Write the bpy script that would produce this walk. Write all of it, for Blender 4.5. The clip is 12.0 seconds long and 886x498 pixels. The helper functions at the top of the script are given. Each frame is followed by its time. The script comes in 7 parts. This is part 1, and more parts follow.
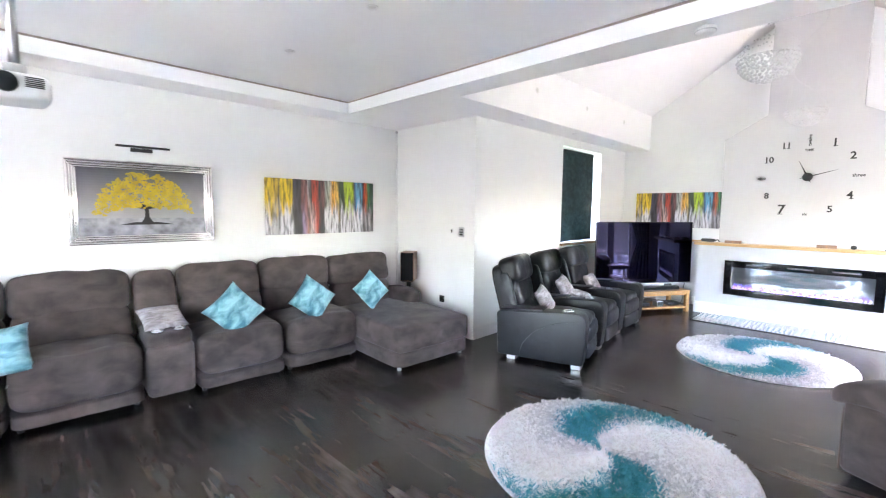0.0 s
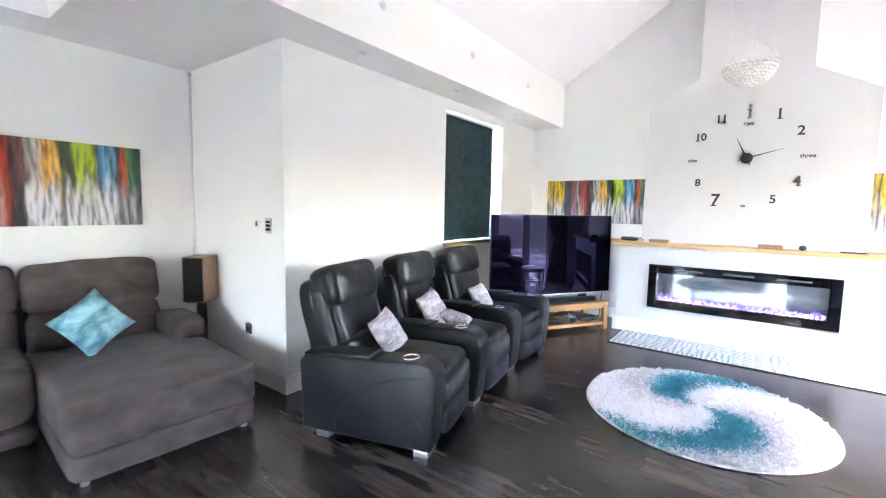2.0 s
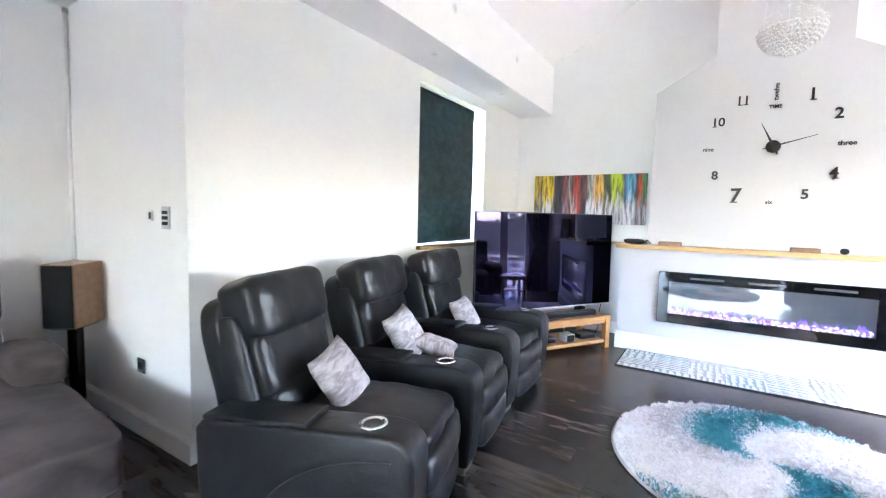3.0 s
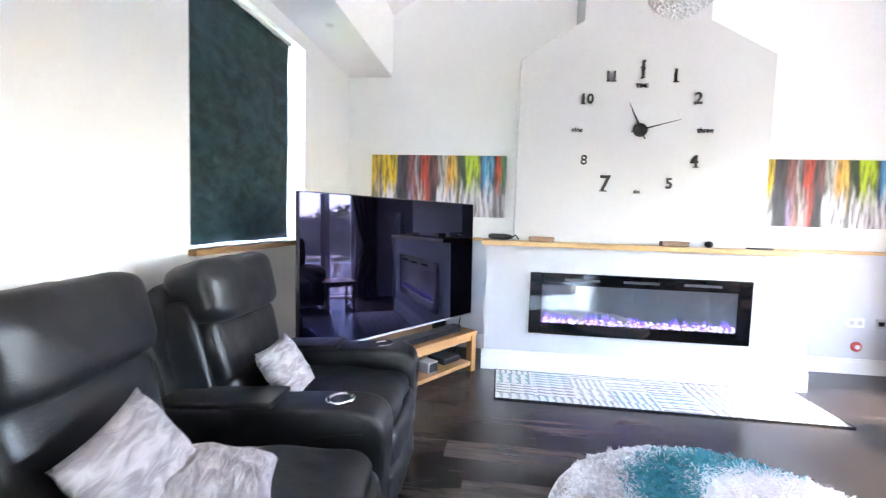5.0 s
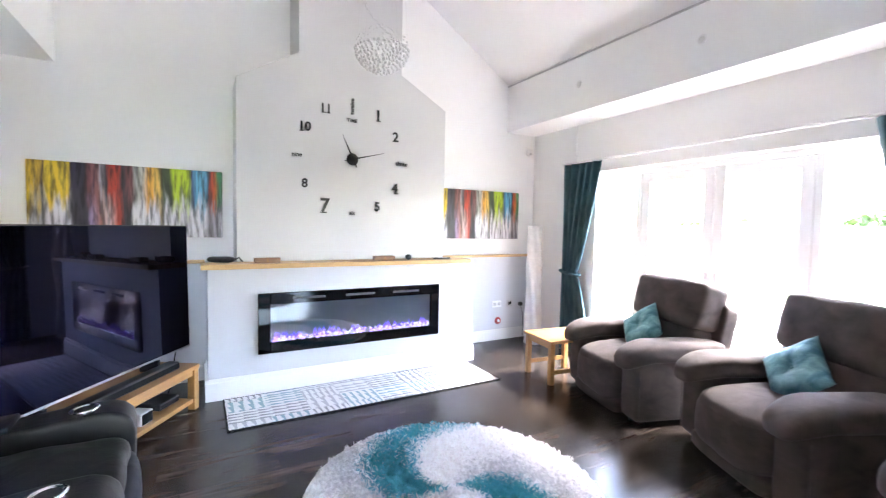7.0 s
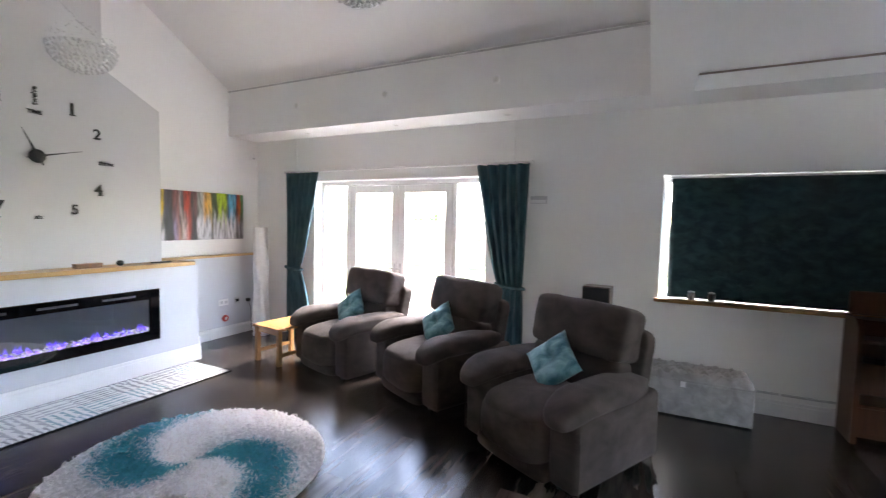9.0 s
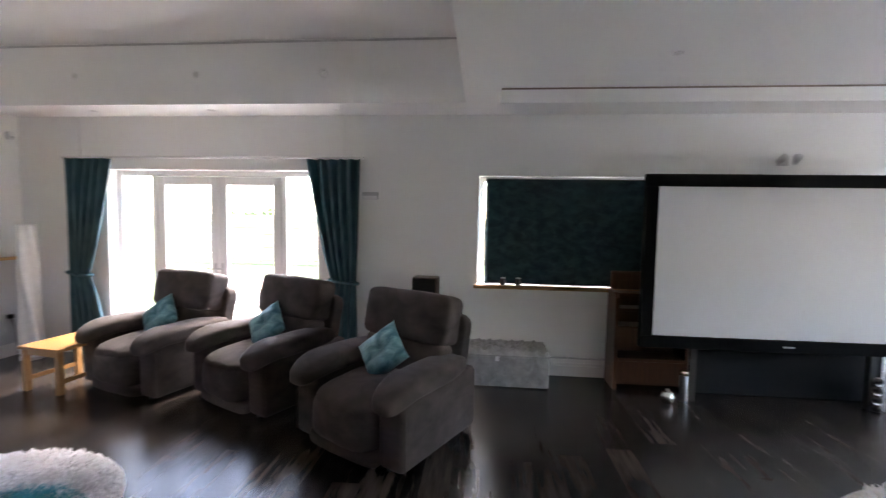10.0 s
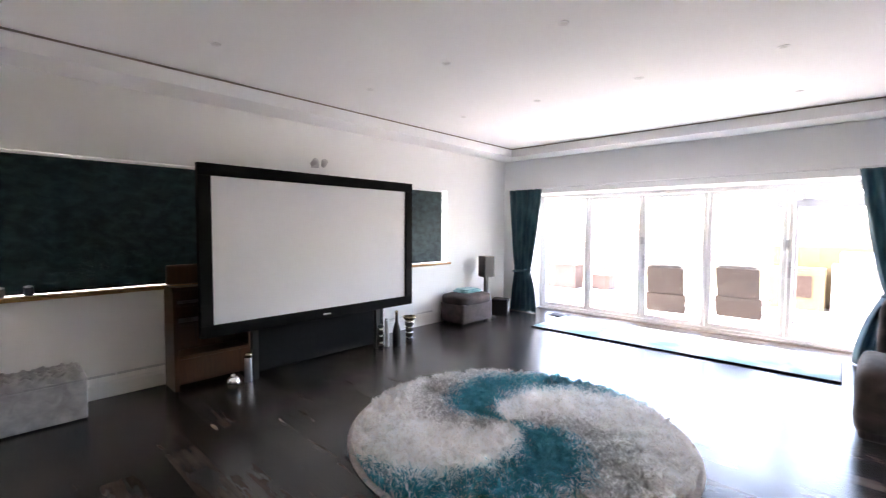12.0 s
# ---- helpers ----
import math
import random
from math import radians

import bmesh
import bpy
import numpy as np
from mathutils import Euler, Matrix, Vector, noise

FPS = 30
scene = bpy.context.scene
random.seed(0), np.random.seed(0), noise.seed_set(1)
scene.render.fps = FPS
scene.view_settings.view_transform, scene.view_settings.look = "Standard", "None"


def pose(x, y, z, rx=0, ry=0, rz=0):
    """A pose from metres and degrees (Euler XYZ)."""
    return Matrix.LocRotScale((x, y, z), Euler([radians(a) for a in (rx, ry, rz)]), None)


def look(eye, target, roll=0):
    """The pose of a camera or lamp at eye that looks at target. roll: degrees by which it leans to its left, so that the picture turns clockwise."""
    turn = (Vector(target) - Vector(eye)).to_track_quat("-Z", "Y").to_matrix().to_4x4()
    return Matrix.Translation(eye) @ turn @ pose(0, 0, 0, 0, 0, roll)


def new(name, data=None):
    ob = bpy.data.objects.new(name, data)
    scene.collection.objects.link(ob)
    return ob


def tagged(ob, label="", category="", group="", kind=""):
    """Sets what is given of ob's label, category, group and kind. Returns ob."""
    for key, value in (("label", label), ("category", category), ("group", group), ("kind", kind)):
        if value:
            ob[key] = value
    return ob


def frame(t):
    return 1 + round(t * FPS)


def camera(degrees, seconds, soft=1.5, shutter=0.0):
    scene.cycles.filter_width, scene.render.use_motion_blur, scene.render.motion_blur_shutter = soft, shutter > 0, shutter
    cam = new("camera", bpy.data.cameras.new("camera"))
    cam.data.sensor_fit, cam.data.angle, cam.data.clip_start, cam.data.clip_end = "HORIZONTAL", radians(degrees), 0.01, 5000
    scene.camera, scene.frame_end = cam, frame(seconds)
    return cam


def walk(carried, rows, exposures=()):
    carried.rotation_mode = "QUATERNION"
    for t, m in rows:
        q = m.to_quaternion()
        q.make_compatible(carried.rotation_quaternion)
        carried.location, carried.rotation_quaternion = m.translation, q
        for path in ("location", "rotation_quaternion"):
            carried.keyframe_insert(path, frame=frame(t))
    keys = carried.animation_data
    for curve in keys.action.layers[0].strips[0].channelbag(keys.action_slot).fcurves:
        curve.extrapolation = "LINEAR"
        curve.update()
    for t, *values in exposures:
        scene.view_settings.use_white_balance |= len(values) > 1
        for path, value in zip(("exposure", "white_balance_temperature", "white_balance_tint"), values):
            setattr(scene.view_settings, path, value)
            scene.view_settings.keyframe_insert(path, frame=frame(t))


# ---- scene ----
cam = camera(91.4, 12.0, soft=1.15, shutter=0.3)
PATH = [
    (0, (-0.05, 0.391, 1.697), (1.37, 1.788, 1.514), 0.5),
    (0.5, (0.489, 0.47, 1.669), (1.921, 1.855, 1.491), 0.6),
    (1, (1.061, 0.588, 1.62), (2.553, 1.909, 1.444), 0.8),
    (1.5, (1.584, 0.742, 1.602), (3.131, 1.996, 1.417), 1.0),
    (2, (2.125, 0.886, 1.567), (3.729, 2.067, 1.382), 1.1),
    (2.5, (2.538, 1.204, 1.508), (4.179, 2.335, 1.34), 1.2),
    (4.5, (3.906, 2.21, 1.342), (5.827, 2.75, 1.211), 1.9),
    (5, (4.178, 2.301, 1.36), (6.156, 2.56, 1.225), 1.8),
    (5.5, (4.311, 2.307, 1.353), (6.307, 2.258, 1.24), 1.6),
    (6, (4.315, 2.37, 1.427), (6.252, 1.882, 1.317), 1.5),
    (6.5, (4.187, 2.433, 1.487), (6.029, 1.661, 1.39), 1.2),
    (7.5, (3.74, 2.56, 1.60), (5.35, 1.375, 1.49), 1.1),
    (8.5, (3.412, 2.952, 1.693), (4.596, 1.344, 1.576), 1.1),
    (9, (3.298, 3.041, 1.693), (4.165, 1.243, 1.573), 1.2),
    (9.5, (3.208, 3.079, 1.708), (3.787, 1.169, 1.58), 1.2),
    (10, (3.166, 3.078, 1.709), (3.347, 1.091, 1.576), 1.0),
    (10.5, (3.171, 3.096, 1.583), (2.82, 1.129, 1.508), 1.0),
    (11, (3.078, 3.131, 1.622), (2.195, 1.339, 1.528), 0.9),
    (11.5, (3.048, 3.18, 1.607), (1.81, 1.612, 1.512), 0.7),
    (12, (3.031, 3.204, 1.59), (1.568, 1.844, 1.489), 0.3),
]
EXPOSURES = [(0.0, 7.1, 7050, 19), (2.5, 7.05, 6950, 18), (6.5, 6.85, 6900, 18), (8.4, 6.1, 7200, 17), (9.5, 5.6, 7300, 17), (10.5, 5.45, 7650, 21), (11.0, 5.85, 7700, 22), (11.5, 6.12, 7800, 23), (12.0, 5.86, 7900, 23)]
walk(cam, [(t, look(eye, target, roll)) for t, eye, target, roll in PATH], EXPOSURES)
SKY, SUN = 0.098, 1.6

# ---- world, sun, light ----
world = bpy.data.worlds.new("sky")
scene.world = world
world.use_nodes = True
_nt = world.node_tree
_sky = _nt.nodes.new("ShaderNodeTexSky")
_sky.sky_type = "NISHITA"
_sky.sun_disc = False
_sky.sun_elevation, _sky.sun_rotation = radians(59), radians(188)
_sky.air_density, _sky.dust_density, _sky.ozone_density = 1.0, 1.0, 2.0
_nt.links.new(_sky.outputs[0], _nt.nodes["Background"].inputs[0])
_nt.nodes["Background"].inputs[1].default_value = SKY
_sun = new("sun", bpy.data.lights.new("sun", "SUN"))
_sun.data.energy, _sun.data.angle, _sun.data.color = SUN, radians(45), (1.0, 1.0, 0.99)
_sun.matrix_world = look((0, 0, 20), (1.6, 12.0, 0))


# ---- mesh helpers ----
def part(name, bm, material, parent=None, label="", smooth=False, category="", group="", kind="", pose_m=None):
    me = bpy.data.meshes.new(name)
    bm.normal_update()
    bm.to_mesh(me)
    bm.free()
    me.materials.append(material)
    if smooth:
        me.polygons.foreach_set("use_smooth", [True] * len(me.polygons))
    ob = new(name, me)
    if parent is not None:
        ob.parent = parent
    if pose_m is not None:
        ob.matrix_basis = pose_m
    return tagged(ob, label, category, group, kind)


def thing(name, m, label, category, group="", kind=""):
    ob = new(name)
    ob.empty_display_size = 0.1
    ob.matrix_basis = m
    return tagged(ob, label, category, group, kind)


def box(bm, x0, x1, y0, y1, z0, z1, bevel=0.0, m=None, seg=2):
    c = Matrix.Translation(((x0 + x1) / 2, (y0 + y1) / 2, (z0 + z1) / 2)) @ Matrix.Diagonal((abs(x1 - x0), abs(y1 - y0), abs(z1 - z0), 1))
    r = bmesh.ops.create_cube(bm, size=1, matrix=c)
    vs = r["verts"]
    if bevel > 0:
        es = list({e for v in vs for e in v.link_edges})
        q = bmesh.ops.bevel(bm, geom=es, offset=bevel, segments=seg, profile=0.5, affect="EDGES")
        vs = list({v for f in q["faces"] for v in f.verts} | {v for v in vs if v.is_valid})
    if m is not None:
        bmesh.ops.transform(bm, matrix=m, verts=vs)
    return bm


def boxes(*specs, bevel=0.0):
    bm = bmesh.new()
    for s in specs:
        box(bm, *s, bevel=bevel)
    return bm


def cyl(bm, r0, r1, z0, z1, seg=20, m=None, caps=True):
    mm = Matrix.Translation((0, 0, (z0 + z1) / 2))
    if m is not None:
        mm = m @ mm
    bmesh.ops.create_cone(bm, cap_ends=caps, segments=seg, radius1=r0, radius2=r1, depth=z1 - z0, matrix=mm)
    return bm


def lathe(bm, profile, seg=24, m=None):
    """Turn a profile of (radius, z) about the z axis."""
    rings = []
    for r, z in profile:
        ring = []
        for i in range(seg):
            a = 2 * math.pi * i / seg
            v = Vector((r * math.cos(a), r * math.sin(a), z))
            ring.append(bm.verts.new(m @ v if m is not None else v))
        rings.append(ring)
    for a, b in zip(rings, rings[1:]):
        for i in range(seg):
            bm.faces.new((a[i], a[(i + 1) % seg], b[(i + 1) % seg], b[i]))
    bm.faces.new(list(reversed(rings[0])))
    bm.faces.new(rings[-1])
    return bm


def puff(bm, size, centre, p=6.0, n=8, amp=0.0, m=None, crown=(0, 0, 0), seed=0.0):
    """A soft cushion: a cube's surface pulled to a p-norm ball, crowned and slightly uneven."""
    start = len(bm.verts)
    r = bmesh.ops.create_cube(bm, size=2)
    vs = r["verts"]
    es = list({e for v in vs for e in v.link_edges})
    bmesh.ops.subdivide_edges(bm, edges=es, cuts=n, use_grid_fill=True)
    bm.verts.ensure_lookup_table()
    vs = bm.verts[start:]
    for v in vs:
        q = v.co.copy()
        k = (abs(q.x) ** p + abs(q.y) ** p + abs(q.z) ** p) ** (-1 / p)
        u = q * k
        cx = (1 - u.x * u.x) if abs(u.x) < 1 else 0
        cy = (1 - u.y * u.y) if abs(u.y) < 1 else 0
        cz = (1 - u.z * u.z) if abs(u.z) < 1 else 0
        w = Vector((u.x * (1 + crown[0] * cy * cz), u.y * (1 + crown[1] * cx * cz), u.z * (1 + crown[2] * cx * cy)))
        w = Vector((w.x * size[0] / 2, w.y * size[1] / 2, w.z * size[2] / 2))
        if amp:
            w += amp * (noise.noise_vector((w + Vector((seed, seed * 2, 0))) * 5.0) + 0.45 * noise.noise_vector((w + Vector((0, seed, 3))) * 15.0))
        w += Vector(centre)
        v.co = m @ w if m is not None else w
    return bm


def tube(bm, pts, r, seg=8):
    """A round bar along points."""
    prev = None
    for i, p in enumerate(pts):
        p = Vector(p)
        d = (Vector(pts[min(i + 1, len(pts) - 1)]) - Vector(pts[max(i - 1, 0)])).normalized()
        a = d.orthogonal().normalized()
        if prev is not None:
            a = (prev - d * prev.dot(d)).normalized()
        prev = a
        b = d.cross(a)
        ring = [bm.verts.new(p + r * (math.cos(2 * math.pi * k / seg) * a + math.sin(2 * math.pi * k / seg) * b)) for k in range(seg)]
        if i:
            for k in range(seg):
                bm.faces.new((last[k], last[(k + 1) % seg], ring[(k + 1) % seg], ring[k]))
        else:
            bm.faces.new(list(reversed(ring)))
        last = ring
    bm.faces.new(last)
    return bm


def prism(bm, outline, d0, d1, m=None):
    """Extrude a (u, v) outline from depth d0 to d1 along the third axis."""
    a = [bm.verts.new(Vector((u, v, d0))) for u, v in outline]
    b = [bm.verts.new(Vector((u, v, d1))) for u, v in outline]
    n = len(a)
    bm.faces.new(list(reversed(a)))
    bm.faces.new(b)
    for i in range(n):
        bm.faces.new((a[i], a[(i + 1) % n], b[(i + 1) % n], b[i]))
    if m is not None:
        bmesh.ops.transform(bm, matrix=m, verts=a + b)
    bmesh.ops.recalc_face_normals(bm, faces=bm.faces)
    return bm


def text_mesh(name, string, size, depth, material, parent, m, align="CENTER"):
    cu = bpy.data.curves.new(name, "FONT")
    cu.body, cu.size, cu.extrude, cu.offset = string, size, depth, size * 0.022
    cu.align_x, cu.align_y = align, "CENTER"
    tmp = bpy.data.objects.new(name, cu)
    scene.collection.objects.link(tmp)
    me = bpy.data.meshes.new_from_object(tmp.evaluated_get(bpy.context.evaluated_depsgraph_get()))
    bpy.data.objects.remove(tmp)
    me.materials.clear()
    me.materials.append(material)
    ob = new(name, me)
    ob.parent = parent
    ob.matrix_basis = m
    return ob


# ---- materials ----
def mat(name, col, rough=0.6, metal=0.0, var=0.08, scale=6.0, fine=80.0, bump=0.05, spec=0.5, dist=0.004, col2=None, coat=0.0, rvar=0.0, rand=0.0):
    """Base colour with broad and fine variation, and fine relief."""
    m = bpy.data.materials.new(name)
    m.use_nodes = True
    nt = m.node_tree
    b = nt.nodes["Principled BSDF"]
    b.inputs["Roughness"].default_value = rough
    b.inputs["Metallic"].default_value = metal
    b.inputs["Specular IOR Level"].default_value = spec
    b.inputs["Coat Weight"].default_value = coat
    tc = nt.nodes.new("ShaderNodeTexCoord")
    n1 = nt.nodes.new("ShaderNodeTexNoise")
    n1.inputs["Scale"].default_value, n1.inputs["Detail"].default_value = scale, 5
    n2 = nt.nodes.new("ShaderNodeTexNoise")
    n2.inputs["Scale"].default_value, n2.inputs["Detail"].default_value = fine, 4
    for n in (n1, n2):
        nt.links.new(tc.outputs["Object"], n.inputs["Vector"])
    mix = nt.nodes.new("ShaderNodeMix")
    mix.data_type = "RGBA"
    c2 = col2 if col2 else tuple(c * (1 - 2.2 * var) for c in col)
    mix.inputs[6].default_value = (*[min(1, c * (1 + var)) for c in col], 1) if not col2 else (*col, 1)
    mix.inputs[7].default_value = (*c2, 1)
    add = nt.nodes.new("ShaderNodeMath")
    add.operation = "MULTIPLY_ADD"
    nt.links.new(n2.outputs[0], add.inputs[0])
    add.inputs[1].default_value = 0.35
    sub = nt.nodes.new("ShaderNodeMapRange")
    sub.inputs["From Min"].default_value, sub.inputs["From Max"].default_value = 0.3, 0.7
    sub.inputs["To Max"].default_value = 0.65
    nt.links.new(n1.outputs[0], sub.inputs["Value"])
    nt.links.new(sub.outputs[0], add.inputs[2])
    nt.links.new(add.outputs[0], mix.inputs[0])
    out = mix.outputs[2]
    if rand:
        oi = nt.nodes.new("ShaderNodeObjectInfo")
        hs = nt.nodes.new("ShaderNodeHueSaturation")
        mr = nt.nodes.new("ShaderNodeMapRange")
        mr.inputs["To Min"].default_value, mr.inputs["To Max"].default_value = 1 - rand, 1 + rand
        nt.links.new(oi.outputs["Random"], mr.inputs["Value"])
        nt.links.new(mr.outputs[0], hs.inputs["Value"])
        nt.links.new(out, hs.inputs["Color"])
        out = hs.outputs[0]
    nt.links.new(out, b.inputs["Base Color"])
    if rvar:
        mr2 = nt.nodes.new("ShaderNodeMapRange")
        mr2.inputs["To Min"].default_value, mr2.inputs["To Max"].default_value = rough - rvar, rough + rvar
        nt.links.new(n1.outputs[0], mr2.inputs["Value"])
        nt.links.new(mr2.outputs[0], b.inputs["Roughness"])
    if bump:
        bp = nt.nodes.new("ShaderNodeBump")
        bp.inputs["Strength"].default_value, bp.inputs["Distance"].default_value = bump, dist
        nt.links.new(n2.outputs[0], bp.inputs["Height"])
        nt.links.new(bp.outputs[0], b.inputs["Normal"])
    return m


def wood(name, c1, c2, rough=0.35, axis=1, scale=3.0, stretch=14.0, bump=0.15, rand=0.0, spec=0.5, lo=0.28, hi=0.72, warp=0.5, fine=0.5, rv=0.10):
    """Grain drawn out along one axis."""
    m = bpy.data.materials.new(name)
    m.use_nodes = True
    nt = m.node_tree
    b = nt.nodes["Principled BSDF"]
    b.inputs["Specular IOR Level"].default_value = spec
    tc = nt.nodes.new("ShaderNodeTexCoord")
    mp = nt.nodes.new("ShaderNodeMapping")
    s = [stretch] * 3
    s[axis] = 1.0
    mp.inputs["Scale"].default_value = s
    oi = nt.nodes.new("ShaderNodeObjectInfo")
    av = nt.nodes.new("ShaderNodeVectorMath")
    av.operation = "MULTIPLY_ADD"
    av.inputs[1].default_value = (37, 53, 11)
    cb = nt.nodes.new("ShaderNodeCombineXYZ")
    for k in range(3):
        nt.links.new(oi.outputs["Random"], cb.inputs[k])
    nt.links.new(cb.outputs[0], av.inputs[0])
    nt.links.new(tc.outputs["Object"], av.inputs[2])
    nt.links.new(av.outputs[0], mp.inputs["Vector"])
    n1 = nt.nodes.new("ShaderNodeTexNoise")
    n1.inputs["Scale"].default_value, n1.inputs["Detail"].default_value, n1.inputs["Distortion"].default_value = scale, 9, warp
    n1.inputs["Roughness"].default_value = fine
    n2 = nt.nodes.new("ShaderNodeTexNoise")
    n2.inputs["Scale"].default_value, n2.inputs["Detail"].default_value = 1.6, 3
    nt.links.new(mp.outputs[0], n1.inputs["Vector"])
    nt.links.new(av.outputs[0], n2.inputs["Vector"])
    ramp = nt.nodes.new("ShaderNodeMapRange")
    ramp.inputs["From Min"].default_value, ramp.inputs["From Max"].default_value = lo, hi
    ad = nt.nodes.new("ShaderNodeMath")
    ad.operation = "MULTIPLY_ADD"
    ad.inputs[1].default_value = 0.6
    sc = nt.nodes.new("ShaderNodeMath")
    sc.operation = "MULTIPLY"
    sc.inputs[1].default_value = 0.4
    nt.links.new(n2.outputs[0], sc.inputs[0])
    nt.links.new(n1.outputs[0], ad.inputs[0])
    nt.links.new(sc.outputs[0], ad.inputs[2])
    nt.links.new(ad.outputs[0], ramp.inputs["Value"])
    mix = nt.nodes.new("ShaderNodeMix")
    mix.data_type = "RGBA"
    mix.inputs[6].default_value, mix.inputs[7].default_value = (*c1, 1), (*c2, 1)
    nt.links.new(ramp.outputs[0], mix.inputs[0])
    out = mix.outputs[2]
    if rand:
        hs = nt.nodes.new("ShaderNodeHueSaturation")
        mr = nt.nodes.new("ShaderNodeMapRange")
        mr.inputs["To Min"].default_value, mr.inputs["To Max"].default_value = 1 - rand, 1 + rand
        nt.links.new(oi.outputs["Random"], mr.inputs["Value"])
        nt.links.new(mr.outputs[0], hs.inputs["Value"])
        nt.links.new(out, hs.inputs["Color"])
        out = hs.outputs[0]
    nt.links.new(out, b.inputs["Base Color"])
    mr2 = nt.nodes.new("ShaderNodeMapRange")
    mr2.inputs["To Min"].default_value, mr2.inputs["To Max"].default_value = rough - rv, rough + rv
    nt.links.new(n1.outputs[0], mr2.inputs["Value"])
    nt.links.new(mr2.outputs[0], b.inputs["Roughness"])
    bp = nt.nodes.new("ShaderNodeBump")
    bp.inputs["Strength"].default_value, bp.inputs["Distance"].default_value = bump, 0.003
    nt.links.new(n1.outputs[0], bp.inputs["Height"])
    nt.links.new(bp.outputs[0], b.inputs["Normal"])
    return m


def napped(name, dark, light, scale=7.0, stretch=(1, 1, 1), rough=0.8, spec=0.2, bump=0.5, dist=0.01, lo=0.35, hi=0.65, wrinkle=9.0, sheen=0.0, rvar=0.0, warp=0.4):
    """Crushed pile or hide: brushed patches, fine streaks and ridged creases."""
    m = bpy.data.materials.new(name)
    m.use_nodes = True
    nt = m.node_tree
    b = nt.nodes["Principled BSDF"]
    b.inputs["Specular IOR Level"].default_value = spec
    b.inputs["Sheen Weight"].default_value = sheen
    tc = nt.nodes.new("ShaderNodeTexCoord")
    mp = nt.nodes.new("ShaderNodeMapping")
    mp.inputs["Scale"].default_value = stretch
    nt.links.new(tc.outputs["Object"], mp.inputs["Vector"])
    n1 = nt.nodes.new("ShaderNodeTexNoise")
    n1.inputs["Scale"].default_value, n1.inputs["Detail"].default_value, n1.inputs["Distortion"].default_value = scale, 8, warp
    n2 = nt.nodes.new("ShaderNodeTexNoise")
    n2.noise_type = "RIDGED_MULTIFRACTAL"
    n2.inputs["Scale"].default_value, n2.inputs["Detail"].default_value, n2.inputs["Distortion"].default_value = wrinkle, 4, 0.8
    n3 = nt.nodes.new("ShaderNodeTexNoise")
    n3.inputs["Scale"].default_value, n3.inputs["Detail"].default_value = 160, 2
    for n in (n1, n2, n3):
        nt.links.new(mp.outputs[0], n.inputs["Vector"])
    mr = nt.nodes.new("ShaderNodeMapRange")
    mr.inputs["From Min"].default_value, mr.inputs["From Max"].default_value = lo, hi
    nt.links.new(n1.outputs[0], mr.inputs["Value"])
    fi = nt.nodes.new("ShaderNodeMath")
    fi.operation = "MULTIPLY_ADD"
    fi.inputs[1].default_value, fi.inputs[2].default_value = 0.3, -0.15
    nt.links.new(n3.outputs[0], fi.inputs[0])
    ad = nt.nodes.new("ShaderNodeMath")
    ad.use_clamp = True
    nt.links.new(mr.outputs[0], ad.inputs[0])
    nt.links.new(fi.outputs[0], ad.inputs[1])
    mix = nt.nodes.new("ShaderNodeMix")
    mix.data_type = "RGBA"
    mix.inputs[6].default_value, mix.inputs[7].default_value = (*dark, 1), (*light, 1)
    nt.links.new(ad.outputs[0], mix.inputs[0])
    nt.links.new(mix.outputs[2], b.inputs["Base Color"])
    rr = nt.nodes.new("ShaderNodeMapRange")
    rr.inputs["To Min"].default_value, rr.inputs["To Max"].default_value = rough + rvar, rough - rvar
    nt.links.new(n1.outputs[0], rr.inputs["Value"])
    nt.links.new(rr.outputs[0], b.inputs["Roughness"])
    hh = nt.nodes.new("ShaderNodeMath")
    hh.operation = "MULTIPLY_ADD"
    hh.inputs[1].default_value = 0.12
    nt.links.new(n3.outputs[0], hh.inputs[0])
    h2 = nt.nodes.new("ShaderNodeMath")
    h2.operation = "MULTIPLY_ADD"
    h2.inputs[1].default_value = 0.35
    nt.links.new(n2.outputs[0], h2.inputs[0])
    nt.links.new(n1.outputs[0], h2.inputs[2])
    nt.links.new(h2.outputs[0], hh.inputs[2])
    bp = nt.nodes.new("ShaderNodeBump")
    bp.inputs["Strength"].default_value, bp.inputs["Distance"].default_value = bump, dist
    nt.links.new(hh.outputs[0], bp.inputs["Height"])
    nt.links.new(bp.outputs[0], b.inputs["Normal"])
    return m


def emit(name, col, strength):
    m = bpy.data.materials.new(name)
    m.use_nodes = True
    b = m.node_tree.nodes["Principled BSDF"]
    b.inputs["Base Color"].default_value = (*col, 1)
    b.inputs["Emission Color"].default_value = (*col, 1)
    b.inputs["Emission Strength"].default_value = strength
    return m


